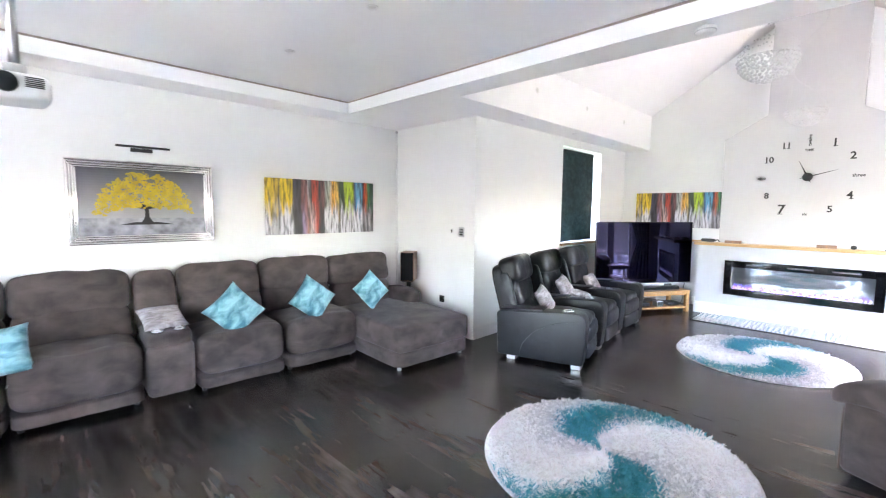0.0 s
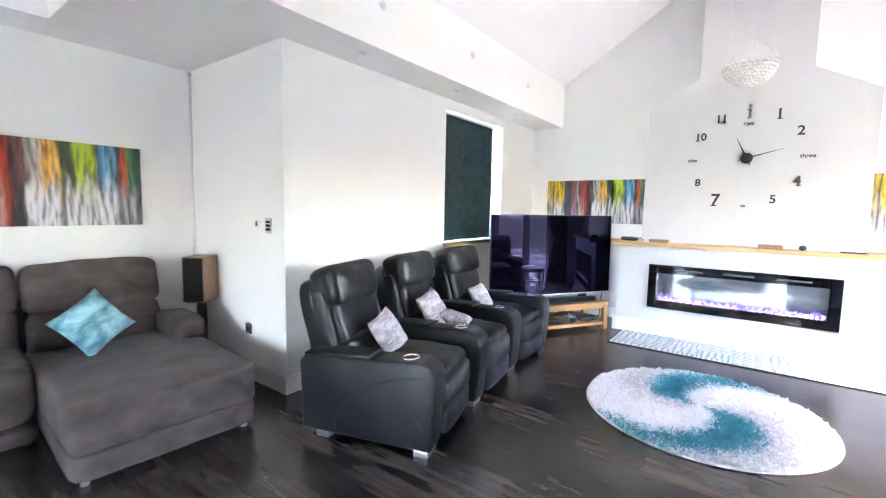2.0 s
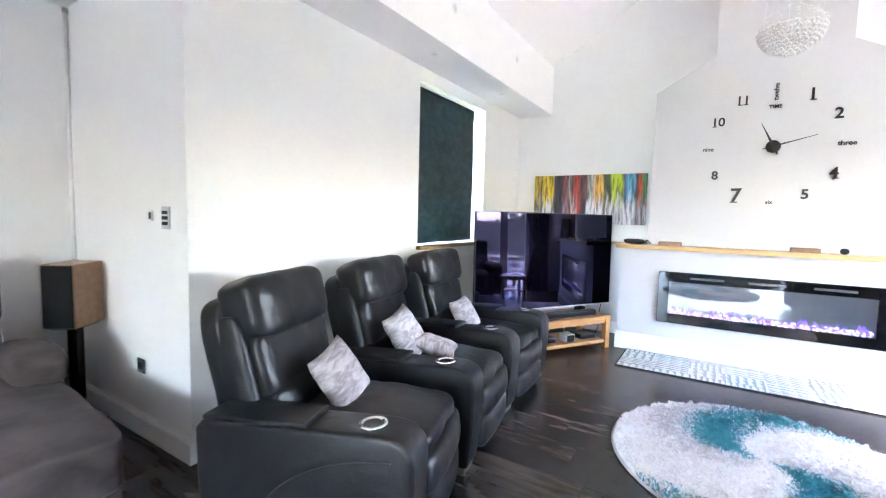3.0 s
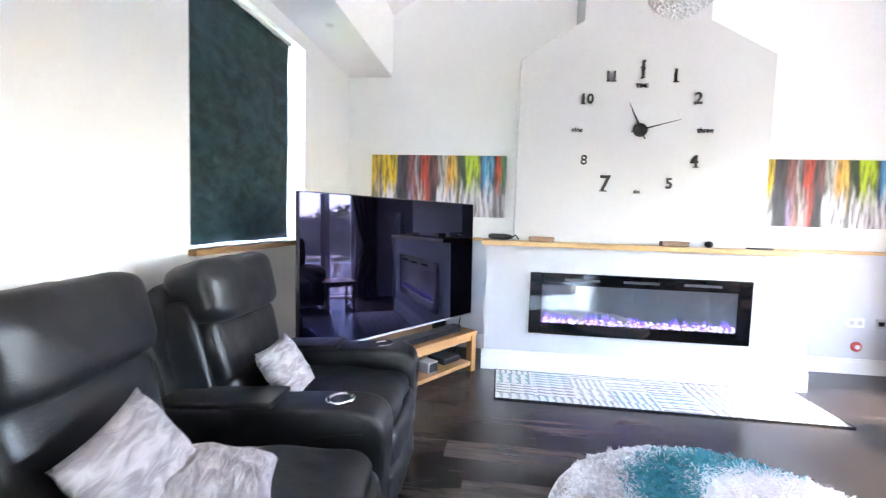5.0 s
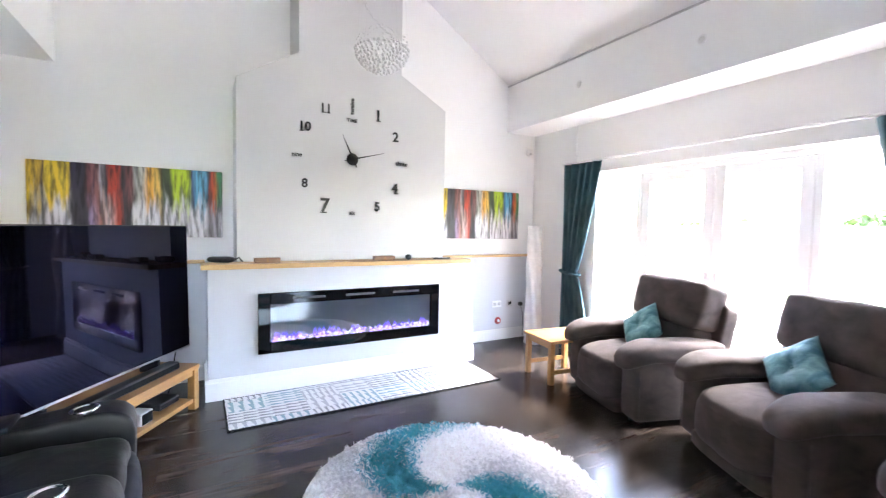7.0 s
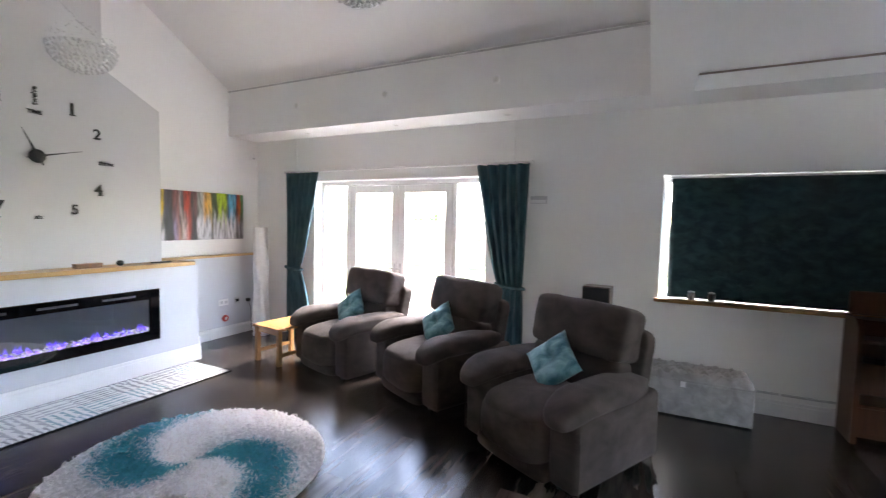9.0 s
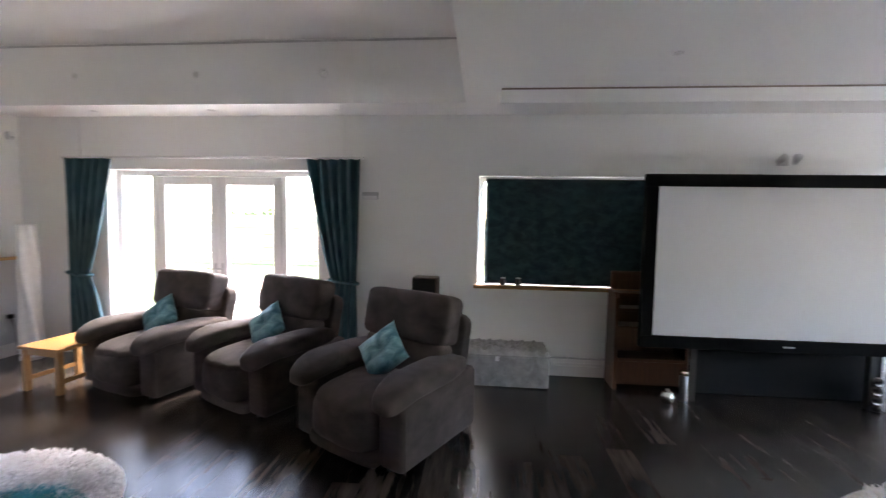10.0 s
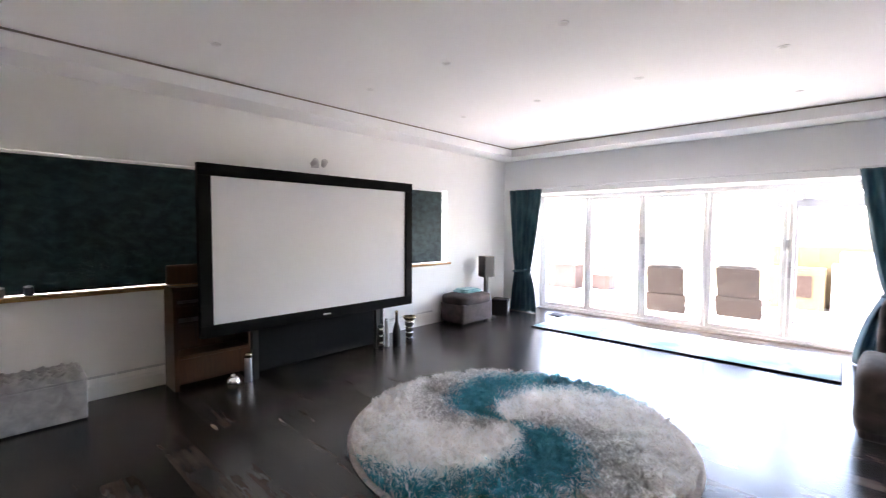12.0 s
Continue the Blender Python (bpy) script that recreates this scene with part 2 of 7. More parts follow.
def glass(name, rough=0.0, tint=(1, 1, 1), ior=1.3, most=0.25):
    """Thin glazing: clear, with a faint mirror at a slant."""
    m = bpy.data.materials.new(name)
    m.use_nodes = True
    nt = m.node_tree
    nt.nodes.remove(nt.nodes["Principled BSDF"])
    tr = nt.nodes.new("ShaderNodeBsdfTransparent")
    tr.inputs[0].default_value = (*tint, 1)
    gl = nt.nodes.new("ShaderNodeBsdfGlossy")
    gl.inputs["Roughness"].default_value = rough
    fr = nt.nodes.new("ShaderNodeFresnel")
    fr.inputs[0].default_value = ior
    mx = nt.nodes.new("ShaderNodeMixShader")
    cap = nt.nodes.new("ShaderNodeMath")
    cap.operation = "MINIMUM"
    cap.inputs[1].default_value = most
    nt.links.new(fr.outputs[0], cap.inputs[0])
    nt.links.new(cap.outputs[0], mx.inputs[0])
    nt.links.new(tr.outputs[0], mx.inputs[1])
    nt.links.new(gl.outputs[0], mx.inputs[2])
    nt.links.new(mx.outputs[0], nt.nodes["Material Output"].inputs[0])
    return m


M_WALL = mat("white_paint", (0.87, 0.87, 0.86), 0.75, var=0.012, scale=1.3, fine=140, bump=0.03)
M_CEIL = mat("ceiling_paint", (0.91, 0.91, 0.91), 0.85, var=0.012, scale=1.0, fine=120, bump=0.02)
M_GREY = mat("grey_paint", (0.60, 0.60, 0.60), 0.7, var=0.015, scale=1.2, fine=140, bump=0.03)
M_DADO = mat("pale_grey_paint", (0.60, 0.61, 0.645), 0.65, var=0.015, scale=1.2, fine=140, bump=0.03)
M_GLOSSW = mat("white_gloss_paint", (0.82, 0.82, 0.82), 0.3, var=0.015, scale=3, fine=60, bump=0.01)
M_UPVC = mat("white_upvc", (0.85, 0.85, 0.85), 0.25, var=0.01, scale=3, fine=60, bump=0.0)
M_PINE = wood("pine", (0.52, 0.30, 0.12), (0.68, 0.44, 0.20), 0.4, axis=1)
M_OAKX = wood("oak_sill", (0.28, 0.14, 0.05), (0.40, 0.21, 0.08), 0.4, axis=0)
M_OAK = wood("oak", (0.33, 0.155, 0.05), (0.47, 0.24, 0.085), 0.35, axis=0)
M_DARKWOOD = wood("dark_stained_wood", (0.042, 0.0155, 0.007), (0.105, 0.040, 0.017), 0.35, axis=2)
M_PLANK = wood("dark_floor_plank", (0.0095, 0.0073, 0.0062), (0.066, 0.0512, 0.0432), 0.26, axis=1, scale=2.2, stretch=9.0, bump=0.012, rand=0.45, spec=0.58, lo=0.385, hi=0.615, warp=0.15, fine=0.56, rv=0.03)
M_SUBFLOOR = mat("floor_joint", (0.012, 0.010, 0.009), 0.7)
M_SUEDE = napped("grey_brown_suede", (0.044, 0.0343, 0.0318), (0.112, 0.0880, 0.0815), 5.0, (1, 1, 1.5), 0.85, 0.15, 0.5, 0.012, 0.26, 0.74, 5.0, 0.10, warp=0.4)
M_LEATHER = napped("black_leather", (0.0055, 0.0057, 0.0068), (0.011, 0.0115, 0.014), 6.0, (1, 1, 1), 0.37, 0.46, 0.75, 0.009, wrinkle=7.0, rvar=0.08)
M_TEALV = napped("teal_crushed_velvet", (0.035, 0.17, 0.21), (0.24, 0.49, 0.535), 7.0, (1, 1.9, 1), 0.5, 0.4, 0.9, 0.012, 0.36, 0.64, 12.0, 0.1, 0.1, warp=0.5)
M_TEALC = napped("teal_curtain_fabric", (0.024, 0.066, 0.088), (0.072, 0.160, 0.198), 6.0, (2, 2, 0.5), 0.6, 0.3, 0.4, 0.006, 0.36, 0.68, 12.0, 0.05, 0.1)
_cn = M_TEALC.node_tree
_tl, _mx = _cn.nodes.new("ShaderNodeBsdfTranslucent"), _cn.nodes.new("ShaderNodeMixShader")
_tl.inputs[0].default_value = (0.05, 0.16, 0.19, 1)
_mx.inputs[0].default_value = 0.22
_cn.links.new(_cn.nodes["Principled BSDF"].outputs[0], _mx.inputs[1])
_cn.links.new(_tl.outputs[0], _mx.inputs[2])
_cn.links.new(_mx.outputs[0], _cn.nodes["Material Output"].inputs[0])
M_BLIND = napped("dark_teal_blind_velvet", (0.005, 0.022, 0.028), (0.022, 0.064, 0.073), 9.0, (1.0, 1.0, 1.5), 0.6, 0.3, 0.6, 0.008, 0.36, 0.76, 14.0, 0.02, 0.1)
M_SILVERV = napped("silver_crushed_velvet", (0.25, 0.215, 0.22), (0.46, 0.415, 0.42), 12.0, (0.8, 2.4, 1), 0.5, 0.4, 1.0, 0.012, 0.38, 0.62, 14.0, 0.1, 0.1, warp=1.0)
M_OTTO = napped("grey_crushed_velvet", (0.30, 0.295, 0.29), (0.46, 0.455, 0.45), 12.0, (1, 1, 1), 0.5, 0.4, 0.4, 0.006, 0.34, 0.66, 18.0, 0.1, 0.1)
M_CHROME = mat("polished_chrome", (0.8, 0.8, 0.8), 0.12, 1.0, var=0.03, bump=0.0)
M_STEEL = mat("brushed_steel", (0.55, 0.55, 0.56), 0.3, 1.0, var=0.05, bump=0.05)
M_SILVERF = mat("silver_leaf_frame", (0.82, 0.80, 0.78), 0.12, 1.0, var=0.06, scale=20, fine=90, bump=0.03)
M_BLACK = mat("black_plastic", (0.012, 0.012, 0.013), 0.4, var=0.1, bump=0.03)
M_BLACKV = mat("black_velvet_frame", (0.003, 0.003, 0.0035), 0.8, var=0.1, bump=0.05, spec=0.1)
M_CHARC = mat("charcoal_panel", (0.006, 0.006, 0.007), 0.75, var=0.1, scale=20, bump=0.05, spec=0.2)
# Blue-violet of the reflections is put into the base colour and mirror tint.
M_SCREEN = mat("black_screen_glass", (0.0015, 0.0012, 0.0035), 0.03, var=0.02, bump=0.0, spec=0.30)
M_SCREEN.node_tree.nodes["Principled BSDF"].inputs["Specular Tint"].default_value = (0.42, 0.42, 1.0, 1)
M_FIREGLASS = mat("fire_black_glass", (0.004, 0.004, 0.005), 0.04, var=0.02, bump=0.0, spec=0.6)
M_PROJ = mat("matt_white_screen", (0.78, 0.78, 0.79), 0.9, var=0.01, scale=2, bump=0.0)
M_GREYPL = mat("pale_grey_plastic", (0.55, 0.55, 0.56), 0.4, var=0.03, bump=0.02)
M_TAN = mat("walnut_veneer", (0.30, 0.17, 0.10), 0.4, var=0.12, scale=20, bump=0.05)
M_GLASS = glass("window_glass")
M_FIREPANE = glass("fire_front_glass", ior=2.6, most=0.24)

# ---- structure ----
EX, WX, NY, SY, JX, JY, SOF, TRAY = 8.80, -4.08, 5.53, -1.75, 4.17, 3.98, 2.865, 3.007


def wall_along(name, axis, a0, a1, b0, b1, top, holes, material=None, label="smooth white painted plaster wall"):
    """A wall from a0 to a1 along x ('x') or y ('y'), b0 to b1 thick, with holes (a0, a1, z0, z1) cut through."""
    bm = bmesh.new()
    cuts = sorted({a0, a1, *[h[0] for h in holes], *[h[1] for h in holes]})
    for c0, c1 in zip(cuts, cuts[1:]):
        mid = (c0 + c1) / 2
        spans, z = [], 0.0
        for h in sorted([h for h in holes if h[0] < mid < h[1]], key=lambda h: h[2]):
            if h[2] > z:
                spans.append((z, h[2]))
            z = h[3]
        spans.append((z, top))
        for z0, z1 in spans:
            if axis == "x":
                box(bm, c0, c1, b0, b1, z0, z1)
            else:
                box(bm, b0, b1, c0, c1, z0, z1)
    bmesh.ops.remove_doubles(bm, verts=bm.verts, dist=0.0005)
    return part(name, bm, material or M_WALL, None, label, category="wall", kind="structure")


FR = (5.05, 7.66, 0.0, 2.25)
BIF = (-1.25, 3.62, 0.0, 2.22)
SW1, SW2 = (0.75, 3.215, 1.0, 2.205), (-2.40, -0.05, 1.0, 2.205)
NW = (6.34, 7.72, 1.16, 2.74)
wall_along("wall_south", "x", WX - 0.3, EX + 0.3, SY - 0.3, SY, 3.6, [FR, SW1, SW2])
OUTX = -4.84
wall_along("wall_west", "y", SY, NY, OUTX, WX, 3.6, [BIF])
wall_along("wall_north", "x", WX - 0.3, JX, NY, NY + 0.3, 3.6, [])
wall_along("wall_return", "y", JY + 0.3, NY + 0.3, JX, JX + 0.3, 3.6, [])
wall_along("wall_window_side", "x", JX, EX + 0.3, JY, JY + 0.3, 3.6, [NW])
part("wall_east", boxes((EX, EX + 0.3, SY, JY, 0, 5.2)), M_WALL, None, "smooth white painted gable wall", category="wall", kind="structure")

# ceiling: flat border, raised tray, vaulted part
TX0, TX1, TY0, TY1 = -3.61, 3.03, -1.28, 5.09
VX0, VY0, VY1, VZ, RZ = 3.36, -1.25, 3.51, 3.50, 4.98
RY = (VY0 + VY1) / 2
bm = boxes((WX, TX0, SY, NY, SOF, VZ), (TX0, TX1, TY1, NY, SOF, VZ), (TX0, TX1, SY, TY0, SOF, VZ), (TX1, VX0, SY, NY, SOF, VZ),
           (VX0, JX, VY1, NY, SOF, VZ), (JX, EX, VY1, JY, SOF, VZ), (VX0, EX, SY, VY0, SOF, VZ))
part("ceiling_border", bm, M_CEIL, None, "white plastered lower ceiling border and bulkheads", category="ceiling", kind="structure")
part("ceiling_tray", boxes((TX0, TX1, TY0, TY1, TRAY, TRAY + 0.1)), M_CEIL, None, "white raised flat tray ceiling", category="ceiling", kind="structure")
bm = bmesh.new()
prism(bm, [(VY0, VZ), (RY, RZ), (VY1, VZ), (VY1 + 0.2, VZ + 0.1), (RY, RZ + 0.2), (VY0 - 0.2, VZ + 0.1)], VX0, EX,
      Matrix(((0, 0, 1, 0), (1, 0, 0, 0), (0, 1, 0, 0), (0, 0, 0, 1))))
part("ceiling_vault", bm, M_CEIL, None, "white sloping vaulted ceiling", category="ceiling", kind="structure")
bm = bmesh.new()
prism(bm, [(VY0 - 0.2, VZ), (RY, RZ + 0.3), (VY1 + 0.2, VZ)], VX0 - 0.12, VX0, Matrix(((0, 0, 1, 0), (1, 0, 0, 0), (0, 1, 0, 0), (0, 0, 0, 1))))
part("ceiling_gable_end", bm, M_CEIL, None, "white plastered gable end of the vault", category="ceiling", kind="structure")
# light channel round the tray
M_CHANNEL = mat("led_channel", (0.30, 0.24, 0.21), 0.6, var=0.05)
g = 0.006
part("trim", boxes((TX0 + g, TX1 - g, TY1 - 0.012, TY1 - 0.001, TRAY - 0.016, TRAY - 0.002), (TX0 + g, TX1 - g, TY0 + 0.001, TY0 + 0.012, TRAY - 0.016, TRAY - 0.002),
                   (TX0 + 0.001, TX0 + 0.012, TY0 + g, TY1 - g, TRAY - 0.016, TRAY - 0.002), (TX1 - 0.012, TX1 - 0.001, TY0 + g, TY1 - g, TRAY - 0.016, TRAY - 0.002)),
     M_CHANNEL, None, "thin brownish light strip channel round the tray", category="trim", kind="structure")
part("trim", boxes((VX0 + g, EX - g, VY0 - 0.002, VY0 + 0.010, VZ - 0.03, VZ - 0.012)), M_GREYPL, None, "thin light strip channel along the vault", category="trim", kind="structure")

# chimney breast
BX, PX = 8.13, 8.335
bm = boxes((BX, EX, -0.29, 2.41, 0, 1.145))
FY0, FY1, FZ0, FZ1 = 0.168, 2.015, 0.365, 0.918
part("chimney_breast", bm, M_DADO, None, "pale grey painted boxed chimney breast", category="wall", kind="structure")
bm = bmesh.new()
prism(bm, [(0.0, 1.19), (2.167, 1.19), (2.167, 2.867), (1.62, 3.19), (1.62, 4.9), (0.55, 4.9), (0.55, 3.17), (0.0, 2.867)], PX, EX,
      Matrix(((0, 0, 1, 0), (1, 0, 0, 0), (0, 1, 0, 0), (0, 0, 0, 1))))
part("chimney_panel", bm, M_GREY, None, "pale grey painted stepped chimney panel", category="wall", kind="structure")
part("dado_panel", boxes((EX - 0.05, EX, SY, -0.29, 0, 1.15), (EX - 0.05, EX, 2.41, JY, 0, 1.15)), M_DADO, None, "pale grey painted lower wall boxing", category="wall", kind="structure")


def skirting(name, runs, h=0.15, d=0.018, mt=None):
    """Skirting board with a stepped top; runs are (x0, y0, x1, y1, nx, ny)."""
    bm = bmesh.new()
    for x0, y0, x1, y1, nx, ny in runs:
        if nx:
            box(bm, min(x0, x0 + nx * d), max(x0, x0 + nx * d), y0, y1, 0.002, h - 0.03)
            box(bm, min(x0, x0 + nx * d * 0.55), max(x0, x0 + nx * d * 0.55), y0, y1, h - 0.03, h)
        else:
            box(bm, x0, x1, min(y0, y0 + ny * d), max(y0, y0 + ny * d), 0.002, h - 0.03)
            box(bm, x0, x1, min(y0, y0 + ny * d * 0.55), max(y0, y0 + ny * d * 0.55), h - 0.03, h)
    return part(name, bm, mt or M_GLOSSW, None, "white gloss skirting board", category="skirting", kind="structure")


skirting("baseboard", [(WX, NY, JX, NY, 0, -1), (JX, JY, JX, NY - 0.02, -1, 0), (JX - 0.018, JY, EX - 0.05, JY, 0, -1),
                       (EX - 0.05, SY, EX - 0.05, -0.32, -1, 0), (EX - 0.05, 2.44, EX - 0.05, JY - 0.02, -1, 0),
                       (WX, SY, FR[0], SY, 0, 1), (FR[1], SY, EX - 0.07, SY, 0, 1), (WX, SY + 0.02, WX, BIF[0], 1, 0), (WX, BIF[1], WX, NY - 0.02, 1, 0)])
skirting("baseboard", [(BX, -0.312, BX, 2.432, -1, 0), (BX, -0.29, EX - 0.05, -0.29, 0, -1), (BX, 2.41, EX - 0.05, 2.41, 0, 1)], h=0.19, d=0.022)
# floor joints, hidden under the planks
part("floor", boxes((OUTX, EX, SY - 0.3, NY, -0.12, -0.012)), M_SUBFLOOR, None, "dark brown-grey wood plank floor", category="floor", kind="structure")

# ---- windows and doors ----
def frame_bars(bm, axis, c, a0, a1, z0, z1, w, d, bottom=True):
    """A rectangular frame of bars in the plane at c; axis is the way that it runs."""
    specs = [(a0, a0 + w, z0, z1), (a1 - w, a1, z0, z1), (a0 + w, a1 - w, z1 - w, z1)]
    if bottom:
        specs.append((a0 + w, a1 - w, z0, z0 + w))
    for p, q, r, s in specs:
        if axis == "x":
            box(bm, p, q, c - d / 2, c + d / 2, r, s, bevel=0.006, seg=1)
        else:
            box(bm, c - d / 2, c + d / 2, p, q, r, s, bevel=0.006, seg=1)
    return bm


def pane(parent, axis, c, a0, a1, z0, z1):
    b = boxes((a0, a1, c - 0.004, c + 0.004, z0, z1) if axis == "x" else (c - 0.004, c + 0.004, a0, a1, z0, z1))
    ob = part("pane", b, M_GLASS, parent)
    ob.visible_shadow = False
    return ob


def handle(parent, axis, c, a, z, side):
    b = bmesh.new()
    if axis == "x":
        box(b, a - 0.014, a + 0.014, c, c + side * 0.012, z - 0.11, z + 0.11, 0.004)
        box(b, a - 0.012, a + 0.10, c + side * 0.035, c + side * 0.053, z + 0.03, z + 0.05, 0.004)
    else:
        box(b, c, c + side * 0.012, a - 0.014, a + 0.014, z - 0.11, z + 0.11, 0.004)
        box(b, c + side * 0.035, c + side * 0.053, a - 0.012, a + 0.10, z + 0.03, z + 0.05, 0.004)
    return part("door_handle", b, M_STEEL, parent, "steel lever handle")


# french doors with side lights
y = SY - 0.20
fd = thing("door_1", pose(0, 0, 0), "white framed glazed french doors with side lights, closed", "french doors", kind="structure")
part("door_frame", frame_bars(bmesh.new(), "x", y, FR[0], FR[1], 0.0, FR[3], 0.06, 0.09), M_UPVC, fd)
for a in (5.53, 7.18):
    part("mullion", boxes((a - 0.03, a + 0.03, y - 0.045, y + 0.045, 0.06, FR[3] - 0.06)), M_UPVC, fd)
for a0, a1 in ((5.11, 5.50), (7.21, 7.60)):
    pane(fd, "x", y, a0, a1, 0.06, FR[3] - 0.06)
for a0, a1 in ((5.565, 6.352), (6.358, 7.145)):
    lf = part("door_leaf", frame_bars(bmesh.new(), "x", y + 0.01, a0, a1, 0.065, FR[3] - 0.065, 0.10, 0.07), M_UPVC, fd)
    pane(lf, "x", y + 0.01, a0 + 0.10, a1 - 0.10, 0.165, FR[3] - 0.165)
    handle(lf, "x", y + 0.046, 6.31 if a0 < 6 else 6.40, 1.03, 1)
part("window_sill", boxes((FR[0], FR[1], y - 0.1, SY, 0.0, 0.025)), M_UPVC, fd)

# folding doors
x = OUTX + 0.16
bf = thing("door_2", pose(0, 0, 0), "white framed five-panel glazed bifold doors, closed", "bifold doors", kind="structure")
part("door_frame", frame_bars(bmesh.new(), "y", x, BIF[0], BIF[1], 0.0, BIF[3], 0.06, 0.10), M_UPVC, bf)
posts = [BIF[0] + 0.06, -0.269, 0.685, 1.648, 2.624, BIF[1] - 0.06]
for i, (a0, a1) in enumerate(zip(posts, posts[1:])):
    lf = part("door_leaf", frame_bars(bmesh.new(), "y", x + 0.01, a0 + 0.003, a1 - 0.003, 0.065, BIF[3] - 0.065, 0.062, 0.07), M_UPVC, bf)
    pane(lf, "y", x + 0.01, a0 + 0.065, a1 - 0.065, 0.127, BIF[3] - 0.127)
    if i in (2, 4):
        handle(lf, "y", x + 0.046, a0 + 0.03, 1.02, 1)
        hb = boxes((x + 0.046, x + 0.056, a0 - 0.02, a0 + 0.03, 1.32, 1.44))
        part("hinge", hb, M_STEEL, lf, "steel folding hinge")
part("threshold", boxes((OUTX, OUTX + 0.30, BIF[0], BIF[1], 0.0, 0.02)), M_STEEL, bf)


def window(name, axis, c, hole, mulls, label):
    w = thing(name, pose(0, 0, 0), label, "window", kind="structure")
    a0, a1, z0, z1 = hole
    part("window_frame", frame_bars(bmesh.new(), axis, c, a0, a1, z0, z1, 0.055, 0.07), M_UPVC, w)
    xs = [a0 + 0.055, *mulls, a1 - 0.055]
    for m_ in mulls:
        part("mullion", boxes((m_ - 0.03, m_ + 0.03, c - 0.035, c + 0.035, z0 + 0.055, z1 - 0.055)), M_UPVC, w)
    for p, q in zip(xs, xs[1:]):
        pane(w, axis, c, p + 0.03 * (p in mulls), q - 0.03 * (q in mulls), z0 + 0.055, z1 - 0.055)
    return w


w1 = window("window_1", "x", SY - 0.22, SW1, [1.98], "white framed wide window behind a blind")
part("window_sill", boxes((SW1[0] - 0.03, SW1[1] + 0.04, SY - 0.16, SY + 0.06, 0.962, 0.998), bevel=0.006), M_OAKX, w1, "oak window sill")
w2 = window("window_2", "x", SY - 0.22, SW2, [-1.2], "white framed wide window behind a blind")
part("window_sill", boxes((SW2[0] - 0.04, SW2[1] + 0.03, SY - 0.16, SY + 0.06, 0.962, 0.998), bevel=0.006), M_OAKX, w2, "oak window sill")
w3 = window("window_3", "x", JY + 0.24, NW, [7.0], "white framed window behind a blind")
part("window_sill", boxes((NW[0] - 0.02, NW[1] + 0.02, JY - 0.05, JY + 0.18, 1.118, 1.156), bevel=0.006), M_OAKX, w3, "oak window sill")


def blind(x0, x1, y, z0, z1, seed, label, wob=0.006):
    b = bmesh.new()
    nx, nz = 44, 26
    g = []
    for j in range(nz + 1):
        row = []
        for i in range(nx + 1):
            u, v = i / nx, j / nz
            edge = 0.012 * noise.noise((seed, v * 5, 0)) * (1 if i == nx else 0.0)
            dy = wob * noise.noise((u * 4 + seed, v * 3, 0)) + 0.004 * noise.noise((u * 14, v * 12 + seed, 2))
            sag = -0.008 * noise.noise((u * 4, seed, 5)) if j == 0 else 0
            row.append(b.verts.new((x0 + (x1 - x0) * u + edge, y + dy, z0 + (z1 - z0) * v + sag)))
        g.append(row)
    for j in range(nz):
        for i in range(nx):
            b.faces.new((g[j][i], g[j][i + 1], g[j + 1][i + 1], g[j + 1][i]))
    t = thing("roman_blind", pose(0, 0, 0), label, "blind")
    ob = part("blind_fabric", b, M_BLIND, t, smooth=True)
    s = ob.modifiers.new("thick", "SOLIDIFY")
    s.thickness = 0.006
    part("head_rail", boxes((x0 - 0.01, x1 + 0.01, y - 0.02, y + 0.015, z1 - 0.002, z1 + 0.022)), M_GLOSSW, t, "white head rail")
    return t


blind(SW1[0] + 0.02, SW1[1] - 0.075, SY - 0.06, 1.004, 2.178, 1.0, "dark teal velvet blind drawn down in a wide window")
blind(SW2[0] + 0.075, SW2[1] - 0.02, SY - 0.06, 1.004, 2.178, 7.0, "dark teal velvet blind drawn down in a window")
blind(NW[0] + 0.005, NW[1] - 0.20, JY + 0.05, 1.175, 2.70, 3.0, "dark teal velvet blind drawn down in a tall window")


